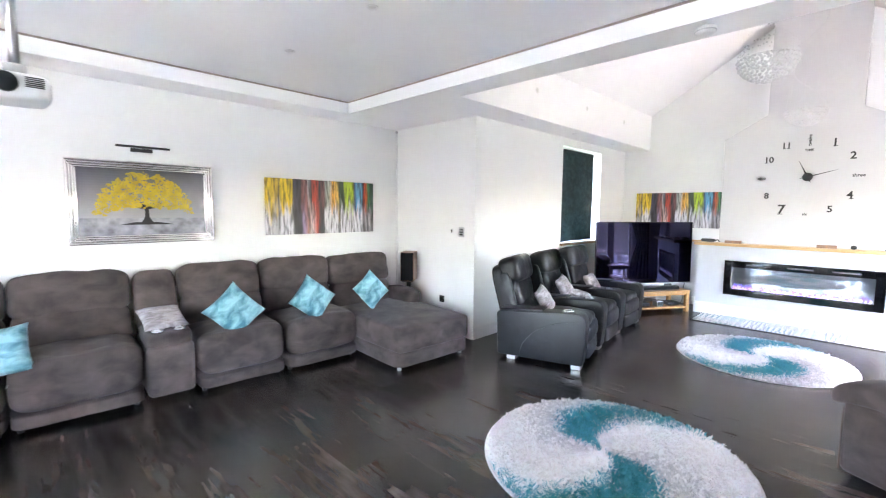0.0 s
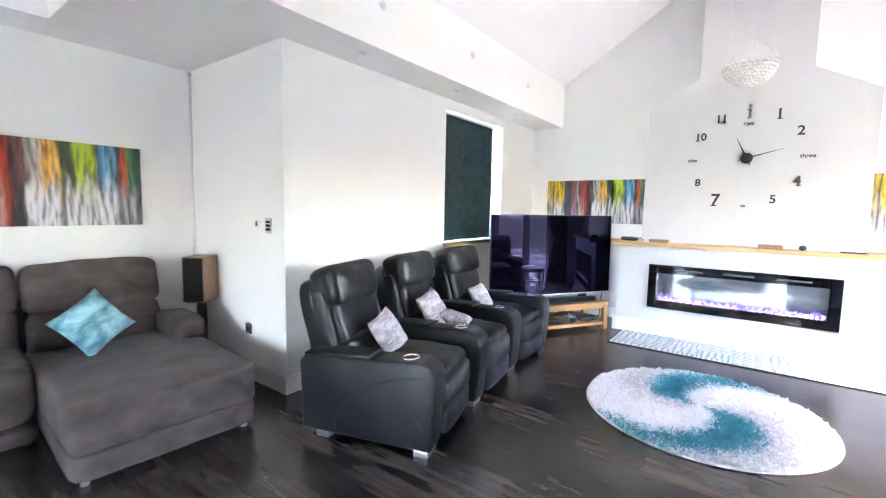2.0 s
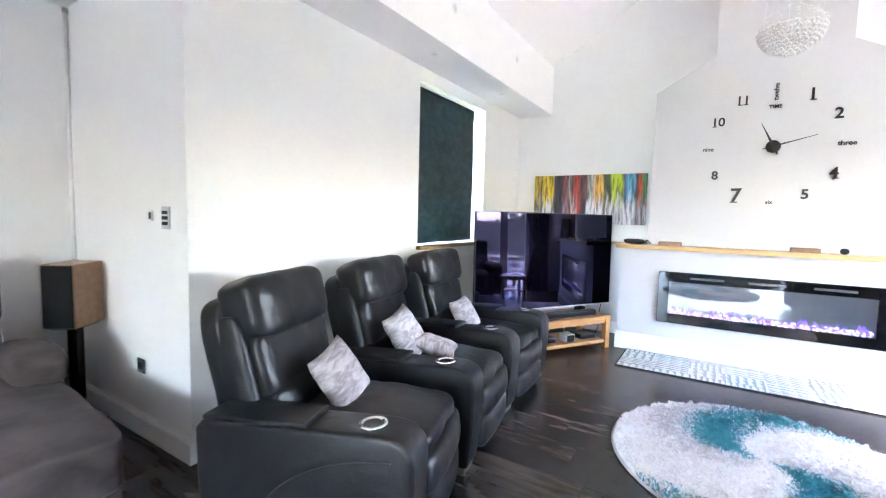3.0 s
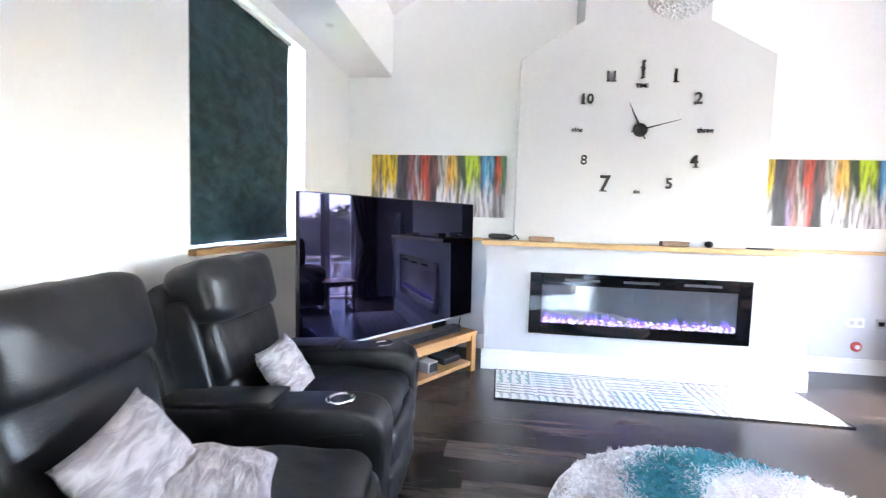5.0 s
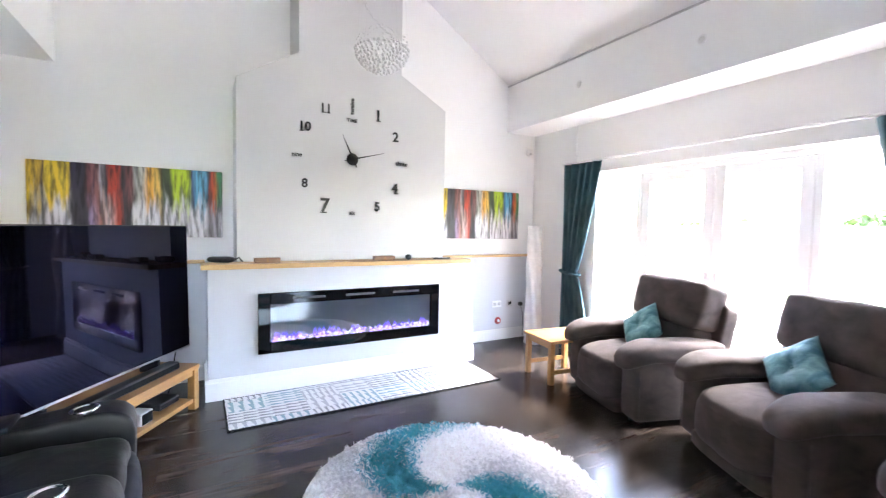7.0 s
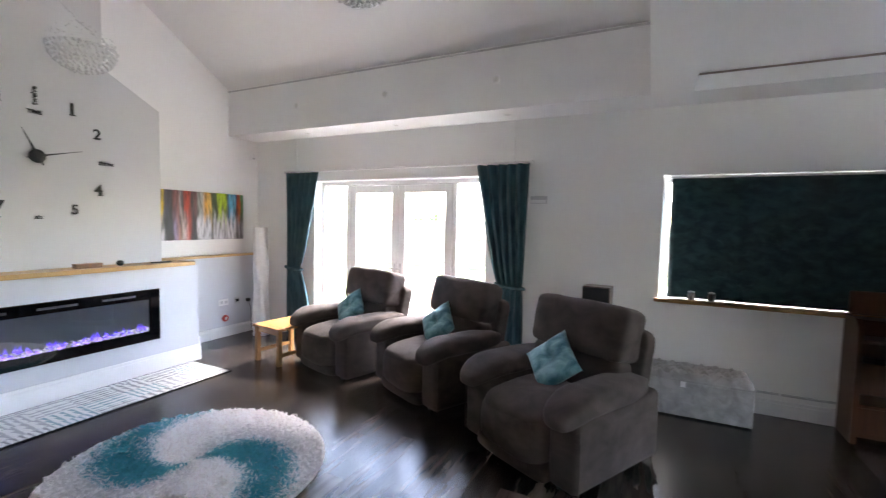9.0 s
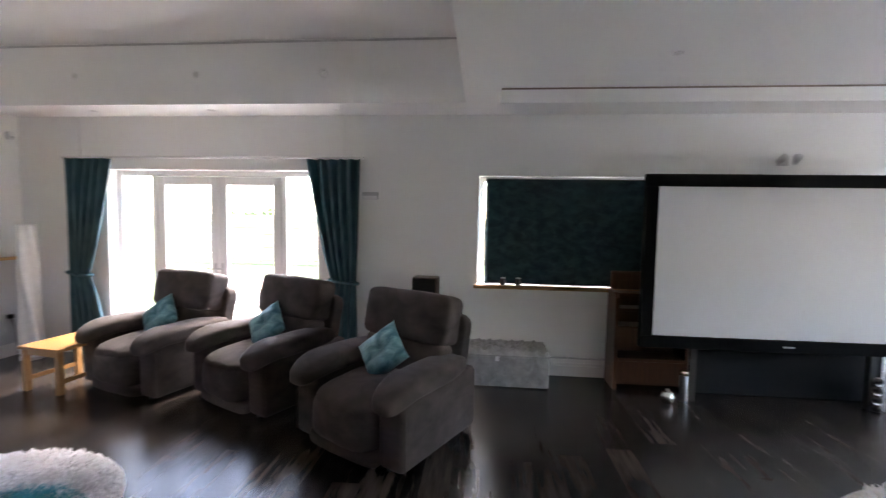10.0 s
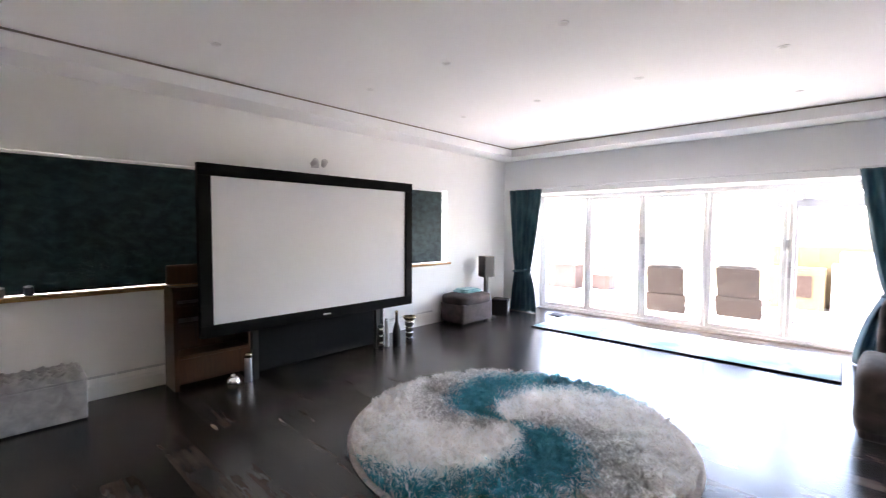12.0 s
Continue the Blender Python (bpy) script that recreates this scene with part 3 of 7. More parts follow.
def curtain(m, width_top, width_tie, z_top, tie_z, shift, label, flare=1.0):
    """A pleated drape gathered by a tie-back; local x along the wall, y into the room."""
    t = thing("curtain", m, label, "curtain", "teal curtains")
    b = bmesh.new()
    nu, nv, folds = 72, 40, 5.5
    g = []
    for j in range(nv + 1):
        z = z_top * (1 - j / nv)
        if z > tie_z:
            k = (z - tie_z) / (z_top - tie_z)
            s = k ** 0.75
        else:
            k = (tie_z - z) / tie_z
            s = 0.62 * flare * (1 - (1 - k) ** 2)
        w = width_tie + (width_top - width_tie) * s
        off = shift * (1 - s)
        row = []
        for i in range(nu + 1):
            u = i / nu - 0.5
            amp = 0.036 * (0.55 + 0.45 * s)
            y = amp * math.sin(2 * math.pi * folds * (u + 0.03 * noise.noise((u * 3, z, 1)))) + 0.02 * noise.noise((u * 6, z * 1.5, 3))
            row.append(b.verts.new((off + w * u, y, z + 0.012)))
        g.append(row)
    for j in range(nv):
        for i in range(nu):
            b.faces.new((g[j][i], g[j + 1][i], g[j + 1][i + 1], g[j][i + 1]))
    ob = part("drape", b, M_TEALC, t, smooth=True)
    sd = ob.modifiers.new("thick", "SOLIDIFY")
    sd.thickness = 0.004
    tb = bmesh.new()
    pts = []
    for k in range(25):
        a = 2 * math.pi * k / 24
        pts.append((shift + (width_tie / 2 + 0.02) * math.cos(a), 0.075 * math.sin(a), tie_z + 0.02 * math.cos(a)))
    tube(tb, pts, 0.016, 6)
    part("tie_back", tb, M_TEALC, t, smooth=True)
    return t


curtain(pose(7.77, SY + 0.13, 0), 0.62, 0.26, 2.345, 1.0, 0.16, "teal lined curtain held by a tie-back beside french doors")
curtain(pose(4.83, SY + 0.13, 0), 0.63, 0.30, 2.345, 1.0, -0.12, "teal lined curtain held by a tie-back beside french doors")
curtain(pose(WX + 0.13, -1.20, 0, 0, 0, 90), 0.74, 0.36, 2.28, 0.78, -0.04, "teal lined curtain held by a tie-back beside bifold doors")
curtain(pose(WX + 0.13, 3.60, 0, 0, 0, 90), 0.60, 0.36, 2.28, 0.85, 0.14, "teal lined curtain held by a tie-back beside bifold doors", 1.5)


def pole(p, q, label):
    t = thing("curtain_pole", pose(0, 0, 0), label, "curtain pole")
    part("rod", tube(bmesh.new(), [p, q], 0.012, 10), M_GLOSSW, t, smooth=True)
    for e in (p, q):
        part("finial", lathe(bmesh.new(), [(0.004, -0.02), (0.02, -0.01), (0.024, 0.0), (0.02, 0.012), (0.004, 0.02)], 12, Matrix.Translation(e)), M_GLOSSW, t, smooth=True)
    for s in (0.04, 0.96):
        c = Vector(p).lerp(Vector(q), s)
        d = Vector((0, SY - c.y, 0)) if abs(c.y - SY) < 0.3 else Vector((WX - c.x, 0, 0))
        part("bracket", tube(bmesh.new(), [c, c + d], 0.008, 8), M_GLOSSW, t)
    return t


pole((4.50, SY + 0.13, 2.372), (8.1, SY + 0.13, 2.372), "slim white curtain pole over the french doors")
pole((WX + 0.13, -1.58, 2.305), (WX + 0.13, 3.92, 2.305), "slim white curtain pole over the bifold doors")

# ---- fireplace ----
SHELF = thing("mantel_shelf", pose(0, 0, 0), "long pine mantel shelf over the fireplace", "shelf")
part("board", boxes((8.035, PX - 0.002, -0.20, 2.46, 1.148, 1.19), bevel=0.005), M_PINE, SHELF)
LEDGE = thing("ledge_shelf", pose(0, 0, 0), "narrow pine ledge along the lower wall boxing", "shelf")
part("board", boxes((EX - 0.11, EX - 0.001, 2.42, JY - 0.02, 1.153, 1.183), bevel=0.004), M_PINE, LEDGE)
part("board", boxes((EX - 0.11, EX - 0.001, SY + 0.002, -0.005, 1.153, 1.183), bevel=0.004), M_PINE, LEDGE)
FIRE = thing("electric_fire", pose(0, 0, 0), "wide black glass wall-mounted electric fire, lit blue", "fireplace")
FX = BX - 0.035
b = bmesh.new()
frame_bars(b, "y", FX + 0.0175, FY0, FY1, FZ0, FZ1, 0.105, 0.035)
part("surround", b, M_FIREGLASS, FIRE)
part("back_panel", boxes((BX - 0.012, BX - 0.002, FY0 + 0.1, FY1 - 0.1, FZ0 + 0.1, FZ1 - 0.1)), mat("fire_back", (0.20, 0.22, 0.26), 0.35, var=0.05, bump=0), FIRE, "pale mirrored back panel")
M_CRYS = mat("fire_crystal", (0.80, 0.74, 0.84), 0.12, var=0.3, scale=40, bump=0)
M_GLOW = emit("fire_glow", (0.42, 0.26, 1.0), 0.022)
random.seed(5)
b, b2 = bmesh.new(), bmesh.new()
for k in range(330):
    yy = random.uniform(FY0 + 0.13, FY1 - 0.13)
    s = random.uniform(0.008, 0.018)
    mm = Matrix.Translation((BX - 0.022, yy, FZ0 + 0.108 + 0.045 * random.random() ** 2)) @ Euler((random.random() * 3, random.random() * 3, 0)).to_matrix().to_4x4() @ Matrix.Diagonal((0.5, 1, 1, 1))
    bmesh.ops.create_icosphere(b if k % 3 else b2, subdivisions=1, radius=s, matrix=mm)
tagged(part("crystal_bed", b, M_CRYS, FIRE, "clear crystals"), kind="stuff")
tagged(part("glowing_bed", b2, M_GLOW, FIRE, "glowing violet-blue crystals"), kind="stuff")
b = bmesh.new()
for k in range(60):
    yy = random.uniform(FY0 + 0.14, FY1 - 0.14)
    h = random.uniform(0.03, 0.095)
    w_ = random.uniform(0.014, 0.04)
    z0 = FZ0 + 0.12
    v = [b.verts.new((BX - 0.016, yy - w_, z0)), b.verts.new((BX - 0.016, yy + w_, z0)), b.verts.new((BX - 0.015, yy + w_ * 0.5, z0 + h * 0.5)), b.verts.new((BX - 0.014, yy + random.uniform(-0.01, 0.01), z0 + h)), b.verts.new((BX - 0.015, yy - w_ * 0.5, z0 + h * 0.5))]
    b.faces.new(v)
part("flame_effect", b, emit("fire_flame", (0.16, 0.10, 0.95), 0.010), FIRE, "low blue flames", kind="stuff")
_gl = part("front_glass", boxes((FX + 0.020, FX + 0.023, FY0 + 0.10, FY1 - 0.10, FZ0 + 0.10, FZ1 - 0.10)), M_FIREPANE, FIRE, "clear front glass")
_gl.visible_shadow = False
M_VENT = mat("vent_mesh_metal", (0.10, 0.10, 0.11), 0.4, 0.6, var=0.2, scale=60)
for k in range(3):
    part("vent", boxes((FX - 0.002, FX + 0.002, FY0 + 0.25 + k * 0.5, FY0 + 0.55 + k * 0.5, FZ1 - 0.066, FZ1 - 0.044)), M_VENT, FIRE, "dull grey vent slot")

# clock
FACE = Matrix(((0, 0, -1, 0), (-1, 0, 0, 0), (0, 1, 0, 0), (0, 0, 0, 1)))
CLK = thing("wall_clock", Matrix.Translation((PX - 0.001, 1.09, 2.22)) @ FACE, "large black stick-on wall clock with separate numerals", "clock")
RC = 0.55
for h, s, txt in ((1, 0.15, "1"), (2, 0.14, "2"), (4, 0.14, "4"), (5, 0.13, "5"), (7, 0.19, "7"), (8, 0.12, "8"), (10, 0.12, "10"), (11, 0.12, "11"), (9, 0.058, "nine"), (3, 0.062, "three"), (6, 0.052, "six")):
    a = radians(90 - 30 * h)
    r = RC if h != 7 else 0.56
    ob = text_mesh("numeral", txt, s, 0.004, M_BLACK, CLK, pose(r * math.cos(a), r * math.sin(a), 0.006))
    for k, u in {"1": ((0, 0.03),), "11": ((0, -0.17), (1, 0.22)), "10": ((0, -0.25),), "4": ((0, 0.11),), "7": ((0, -0.07),)}.get(txt, ()):
        part("serif", boxes((s * (u - 0.17), s * (u + 0.17), -s * 0.375, -s * 0.315, -0.004, 0.004)), M_BLACK, ob)
text_mesh("numeral", "twelve", 0.062, 0.004, M_BLACK, CLK, pose(-0.005, 0.535, 0.006, 0, 0, 90))
text_mesh("numeral", "TIME", 0.05, 0.004, M_BLACK, CLK, pose(-0.005, 0.39, 0.006))
part("hub", lathe(bmesh.new(), [(0.06, 0.002), (0.062, 0.012), (0.05, 0.022), (0.015, 0.026)], 28), M_BLACK, CLK, smooth=True)


def hand(name, ang, length, w, z):
    b = bmesh.new()
    prism(b, [(-w * 0.5, -0.09), (w * 0.5, -0.09), (w, 0.05), (w * 0.5, length * 0.6), (0.002, length), (-0.002, length), (-w * 0.5, length * 0.6), (-w, 0.05)], z, z + 0.003)
    return part(name, b, M_BLACK, CLK, pose_m=pose(0, 0, 0, 0, 0, ang))


hand("hour_hand", 25, 0.26, 0.011, 0.028)
hand("minute_hand", -75, 0.345, 0.008, 0.033)


# ---- paintings ----
def stripes_material():
    m = bpy.data.materials.new("abstract_stripes")
    m.use_nodes = True
    nt = m.node_tree
    b = nt.nodes["Principled BSDF"]
    b.inputs["Roughness"].default_value = 0.45
    tc = nt.nodes.new("ShaderNodeTexCoord")
    mp = nt.nodes.new("ShaderNodeMapping")
    mp.inputs["Scale"].default_value = (22, 2.2, 1)
    nt.links.new(tc.outputs["Object"], mp.inputs["Vector"])
    n = nt.nodes.new("ShaderNodeTexNoise")
    n.inputs["Scale"].default_value, n.inputs["Detail"].default_value = 1.0, 6
    nt.links.new(mp.outputs[0], n.inputs["Vector"])
    sp = nt.nodes.new("ShaderNodeSeparateXYZ")
    nt.links.new(tc.outputs["Object"], sp.inputs[0])
    ux = nt.nodes.new("ShaderNodeMath")
    ux.operation = "MULTIPLY_ADD"
    ux.inputs[1].default_value = 0.06
    nt.links.new(n.outputs[0], ux.inputs[0])
    off = nt.nodes.new("ShaderNodeMath")
    off.operation = "MULTIPLY_ADD"
    off.inputs[1].default_value, off.inputs[2].default_value = 1 / 1.48, 0.5 - 0.03
    nt.links.new(sp.outputs[0], off.inputs[0])
    nt.links.new(off.outputs[0], ux.inputs[2])
    def ramp(cols):
        cr = nt.nodes.new("ShaderNodeValToRGB")
        el = cr.color_ramp.elements
        el[0].position, el[0].color = cols[0][0], (*cols[0][1], 1)
        el[1].position, el[1].color = cols[-1][0], (*cols[-1][1], 1)
        for p, c in cols[1:-1]:
            e = el.new(p)
            e.color = (*c, 1)
        nt.links.new(ux.outputs[0], cr.inputs[0])
        return cr

    Y, K, MA, R_, O, LI, BL, W = (0.80, 0.56, 0.03), (0.03, 0.025, 0.035), (0.20, 0.06, 0.06), (0.55, 0.05, 0.02), (0.85, 0.38, 0.03), (0.50, 0.66, 0.03), (0.12, 0.45, 0.68), (0.72, 0.71, 0.75)
    upper = ramp([(0.0, Y), (0.07, (0.65, 0.42, 0.05)), (0.085, K), (0.10, Y), (0.19, Y), (0.21, (0.05, 0.04, 0.07)), (0.27, K), (0.285, MA), (0.33, (0.30, 0.12, 0.11)), (0.345, (0.45, 0.40, 0.42)),
                  (0.37, K), (0.385, R_), (0.43, R_), (0.45, K), (0.49, MA), (0.51, (0.35, 0.36, 0.33)), (0.55, (0.60, 0.57, 0.50)), (0.575, O), (0.63, (0.86, 0.55, 0.12)), (0.655, (0.04, 0.07, 0.03)),
                  (0.69, (0.05, 0.08, 0.03)), (0.71, LI), (0.79, LI), (0.81, (0.03, 0.08, 0.22)), (0.835, BL), (0.885, BL), (0.90, (0.03, 0.05, 0.10)), (0.915, R_), (0.945, (0.50, 0.13, 0.02)), (0.96, (0.05, 0.25, 0.10)), (1.0, (0.03, 0.10, 0.06))])
    lower = ramp([(0.0, W), (0.08, (0.30, 0.30, 0.31)), (0.10, W), (0.20, W), (0.22, K), (0.28, K), (0.30, (0.35, 0.25, 0.42)), (0.34, (0.40, 0.16, 0.10)), (0.38, (0.70, 0.55, 0.52)), (0.43, R_), (0.45, K), (0.49, K),
                  (0.51, W), (0.63, W), (0.65, (0.10, 0.10, 0.10)), (0.67, W), (0.79, (0.62, 0.60, 0.64)), (0.82, W), (0.89, W), (0.915, (0.12, 0.10, 0.11)), (0.94, (0.45, 0.42, 0.46)), (0.96, K), (0.98, W), (1.0, (0.15, 0.15, 0.15))])
    mp2 = nt.nodes.new("ShaderNodeMapping")
    mp2.inputs["Scale"].default_value = (22, 3.0, 1)
    nt.links.new(tc.outputs["Object"], mp2.inputs["Vector"])
    n2 = nt.nodes.new("ShaderNodeTexNoise")
    n2.inputs["Scale"].default_value, n2.inputs["Detail"].default_value = 1.0, 6
    nt.links.new(mp2.outputs[0], n2.inputs["Vector"])
    dr = nt.nodes.new("ShaderNodeMath")
    dr.operation = "MULTIPLY_ADD"
    dr.inputs[1].default_value = -1.3
    nt.links.new(sp.outputs[1], dr.inputs[0])
    nt.links.new(n2.outputs[0], dr.inputs[2])
    mr = nt.nodes.new("ShaderNodeMapRange")
    mr.inputs["From Min"].default_value, mr.inputs["From Max"].default_value = 0.40, 0.66
    nt.links.new(dr.outputs[0], mr.inputs["Value"])
    mx0 = nt.nodes.new("ShaderNodeMix")
    mx0.data_type = "RGBA"
    nt.links.new(mr.outputs[0], mx0.inputs[0])
    nt.links.new(upper.outputs[0], mx0.inputs[6])
    nt.links.new(lower.outputs[0], mx0.inputs[7])
    mix = nt.nodes.new("ShaderNodeMix")
    mix.data_type = "RGBA"
    mix.blend_type = "MULTIPLY"
    mix.inputs[0].default_value = 0.8
    st = nt.nodes.new("ShaderNodeMapRange")
    st.inputs["From Min"].default_value, st.inputs["From Max"].default_value, st.inputs["To Min"].default_value = 0.38, 0.56, 0.10
    n3 = nt.nodes.new("ShaderNodeTexNoise")
    n3.inputs["Scale"].default_value, n3.inputs["Detail"].default_value = 1.6, 8
    nt.links.new(mp2.outputs[0], n3.inputs["Vector"])
    nt.links.new(n3.outputs[0], st.inputs["Value"])
    nt.links.new(mx0.outputs[2], mix.inputs[6])
    nt.links.new(st.outputs[0], mix.inputs[7])
    nt.links.new(mix.outputs[2], b.inputs["Base Color"])
    return m


M_STRIPES = stripes_material()


def painting(m, w, h, label):
    t = thing("canvas_painting", m, label, "painting", "striped canvases")
    b = boxes((-w / 2, w / 2, -h / 2, h / 2, 0.002, 0.035), bevel=0.003)
    part("canvas", b, M_STRIPES, t)
    part("stretcher", boxes((-w / 2 + 0.03, w / 2 - 0.03, -h / 2 + 0.03, h / 2 - 0.03, 0.0005, 0.0018)), M_PINE, t, "pine stretcher behind the canvas")
    return t


NFACE = Matrix(((1, 0, 0, 0), (0, 0, -1, 0), (0, 1, 0, 0), (0, 0, 0, 1)))
painting(Matrix.Translation((2.92, NY, 1.712)) @ NFACE, 1.555, 0.685, "multicoloured vertical striped abstract canvas over the sofa")
painting(Matrix.Translation((EX, 2.985, 1.72)) @ FACE, 1.44, 0.64, "multicoloured vertical striped abstract canvas beside the chimney")
painting(Matrix.Translation((EX, -0.735, 1.72)) @ FACE, 1.44, 0.64, "multicoloured vertical striped abstract canvas beside the chimney")

# framed tree picture
TP = thing("framed_picture", Matrix.Translation((0.955, NY, 1.735)) @ NFACE, "yellow tree picture in a stepped silver frame", "picture")
b = bmesh.new()
W_, H_ = 1.21, 0.79
for k, (inset, dep) in enumerate(((0.0, 0.055), (0.022, 0.045), (0.044, 0.035), (0.062, 0.028))):
    wid = 0.020
    for s in ((-W_ / 2 + inset, W_ / 2 - inset, H_ / 2 - inset - wid, H_ / 2 - inset), (-W_ / 2 + inset, W_ / 2 - inset, -H_ / 2 + inset, -H_ / 2 + inset + wid),
              (-W_ / 2 + inset, -W_ / 2 + inset + wid, -H_ / 2 + inset + wid, H_ / 2 - inset - wid), (W_ / 2 - inset - wid, W_ / 2 - inset, -H_ / 2 + inset + wid, H_ / 2 - inset - wid)):
        box(b, s[0], s[1], s[2], s[3], 0.001, dep, bevel=0.009, seg=3)
part("frame", b, M_SILVERF, TP, "stepped silver frame", smooth=True)
PW, PH = W_ - 0.15, H_ - 0.15
for k in range(20):
    z0, z1 = -0.15 + k * (PH / 2 + 0.15) / 20, -0.15 + (k + 1) * (PH / 2 + 0.15) / 20
    g = 0.42 - 0.0155 * k
    part("painted_sky", boxes((-PW / 2, PW / 2, z0, z1, 0.002, 0.012)), mat("picture_sky", (g, g, g * 1.05), 0.4, var=0.10, scale=3, bump=0), TP, "grey painted sky, paler low down")
part("foreground", boxes((-PW / 2, PW / 2, -PH / 2, -0.15, 0.002, 0.012)), mat("picture_ground", (0.42, 0.43, 0.47), 0.4, var=0.35, scale=9, fine=30, bump=0), TP, "pale grey painted ground")
M_INK = mat("picture_ink", (0.025, 0.025, 0.03), 0.5, bump=0)
b = bmesh.new()
prism(b, [(-0.22, -0.215), (0.24, -0.215), (0.10, -0.19), (-0.10, -0.19)], 0.012, 0.0135)
prism(b, [(-0.05, -0.2), (0.06, -0.2), (0.022, -0.14), (0.018, -0.03), (-0.012, -0.03), (-0.014, -0.14)], 0.012, 0.0142)
random.seed(3)
for k in range(16):
    a = radians(12 + k * 10.4)
    L = random.uniform(0.15, 0.27) * (1 + 0.35 * abs(math.cos(a)))
    ex, ey = L * math.cos(a), -0.05 + 0.62 * L * math.sin(a)
    nx_, ny_ = -math.sin(a) * 0.006, math.cos(a) * 0.006
    part("branch", prism(bmesh.new(), [(nx_, -0.06 + ny_), (-nx_, -0.06 - ny_), (ex, ey)], 0.012, 0.0139 + 0.00005 * k), M_INK, TP)
part("trunk", b, M_INK, TP, "dark painted trunk")
b = bmesh.new()
for k in range(4200):
    a, r = random.uniform(0, 2 * math.pi), math.sqrt(random.random())
    px_, py_ = 0.41 * r * math.cos(a), -0.07 + 0.335 * r * abs(math.sin(a)) - 0.05 * r * random.random()
    py_ -= 0.12 * max(0, abs(px_) - 0.12)
    px_ += 0.03 * noise.noise((px_ * 20, py_ * 25, 7))
    py_ += 0.05 * noise.noise((px_ * 14, py_ * 14, 11)) + 0.03
    if noise.noise((px_ * 11, py_ * 16, 3)) < -0.42:
        continue
    s = random.uniform(0.006, 0.014)
    t_ = random.random() * 3
    vv = [b.verts.new((px_ + s * math.cos(t_ + q * 1.257) * (1 if q % 2 else 0.6), py_ + s * 0.7 * math.sin(t_ + q * 1.257), 0.0150 + k * 1e-6)) for q in range(5)]
    b.faces.new(vv)
M_LEAFY = mat("picture_yellow", (0.72, 0.55, 0.05), 0.5, var=0.3, scale=14, fine=90, bump=0, col2=(0.40, 0.28, 0.03))
tagged(part("foliage", b, M_LEAFY, TP, "yellow painted leaves"), kind="stuff")
PL = thing("picture_light", Matrix.Translation((0.94, NY, 2.25)) @ NFACE, "slim black picture light on the wall", "lamp")
part("base", boxes((-0.09, 0.09, -0.025, 0.01, 0.0, 0.03), bevel=0.004), M_BLACK, PL)
part("bar", boxes((-0.22, 0.22, 0.005, 0.025, 0.09, 0.12), bevel=0.004), M_BLACK, PL)
part("arm", tube(bmesh.new(), [(0, 0, 0.03), (0, 0.012, 0.1)], 0.007, 8), M_BLACK, PL)


# ---- seating ----
def scatter_cushion(m, size, thick, material, label, group, button=False, seed=1.0):
    """A square cushion lying in its local xy plane."""
    t = thing("cushion", m, label, "cushion", group)
    b = bmesh.new()
    bmesh.ops.create_grid(b, x_segments=18, y_segments=18, size=1)
    top = list(b.verts)
    def zz(u, v):
        h = ((1 - u ** 4) * (1 - v ** 4)) ** 0.6
        if button:
            h -= 0.55 * math.exp(-(u * u + v * v) * 26)
        return h * thick / 2 + 0.012 * noise.noise((u * 3 + seed, v * 3, seed)) * h
    for v in top:
        u, w = v.co.x, v.co.y
        pin = 1 - 0.09 * (1 - min(1, abs(u)) ** 2) * abs(w) ** 6 - 0.0
        pin2 = 1 - 0.09 * (1 - min(1, abs(w)) ** 2) * abs(u) ** 6
        v.co = Vector((u * pin2 * size / 2, w * pin * size / 2, zz(u, w)))
    r = bmesh.ops.duplicate(b, geom=b.verts[:] + b.edges[:] + b.faces[:])
    low = [e for e in r["geom"] if isinstance(e, bmesh.types.BMVert)]
    for v in low:
        v.co.z = -v.co.z
    bmesh.ops.reverse_faces(b, faces=[e for e in r["geom"] if isinstance(e, bmesh.types.BMFace)])
    bmesh.ops.remove_doubles(b, verts=b.verts, dist=0.0008)
    part("cover", b, material, t, smooth=True)
    if button:
        part("button", lathe(bmesh.new(), [(0.012, 0), (0.013, 0.006), (0.006, 0.011)], 12, Matrix.Translation((0, 0, thick / 2 * 0.42))), material, t, smooth=True)
    return t


def spart(name, parent, mt, size, centre, p=7, amp=0.006, crown=(0, 0, 0), m=None, n=16, seed=0.0, label=""):
    return part(name, puff(bmesh.new(), size, centre, p, n, amp, m, crown, seed), mt, parent, label, smooth=True)


def bx(name, parent, mt, *dims, bevel=0.02, label="", m=None, seg=3, smooth=True):
    return part(name, box(bmesh.new(), *dims, bevel=bevel, m=m, seg=seg), mt, parent, label, smooth=smooth)


# long sectional sofa; local x along the back wall, front towards -y
SOFA = thing("sectional_sofa", pose(1.30, 4.98, 0, 0, 0, -3.2), "grey-brown suede sectional recliner sofa with console and chaise", "sofa", kind="")


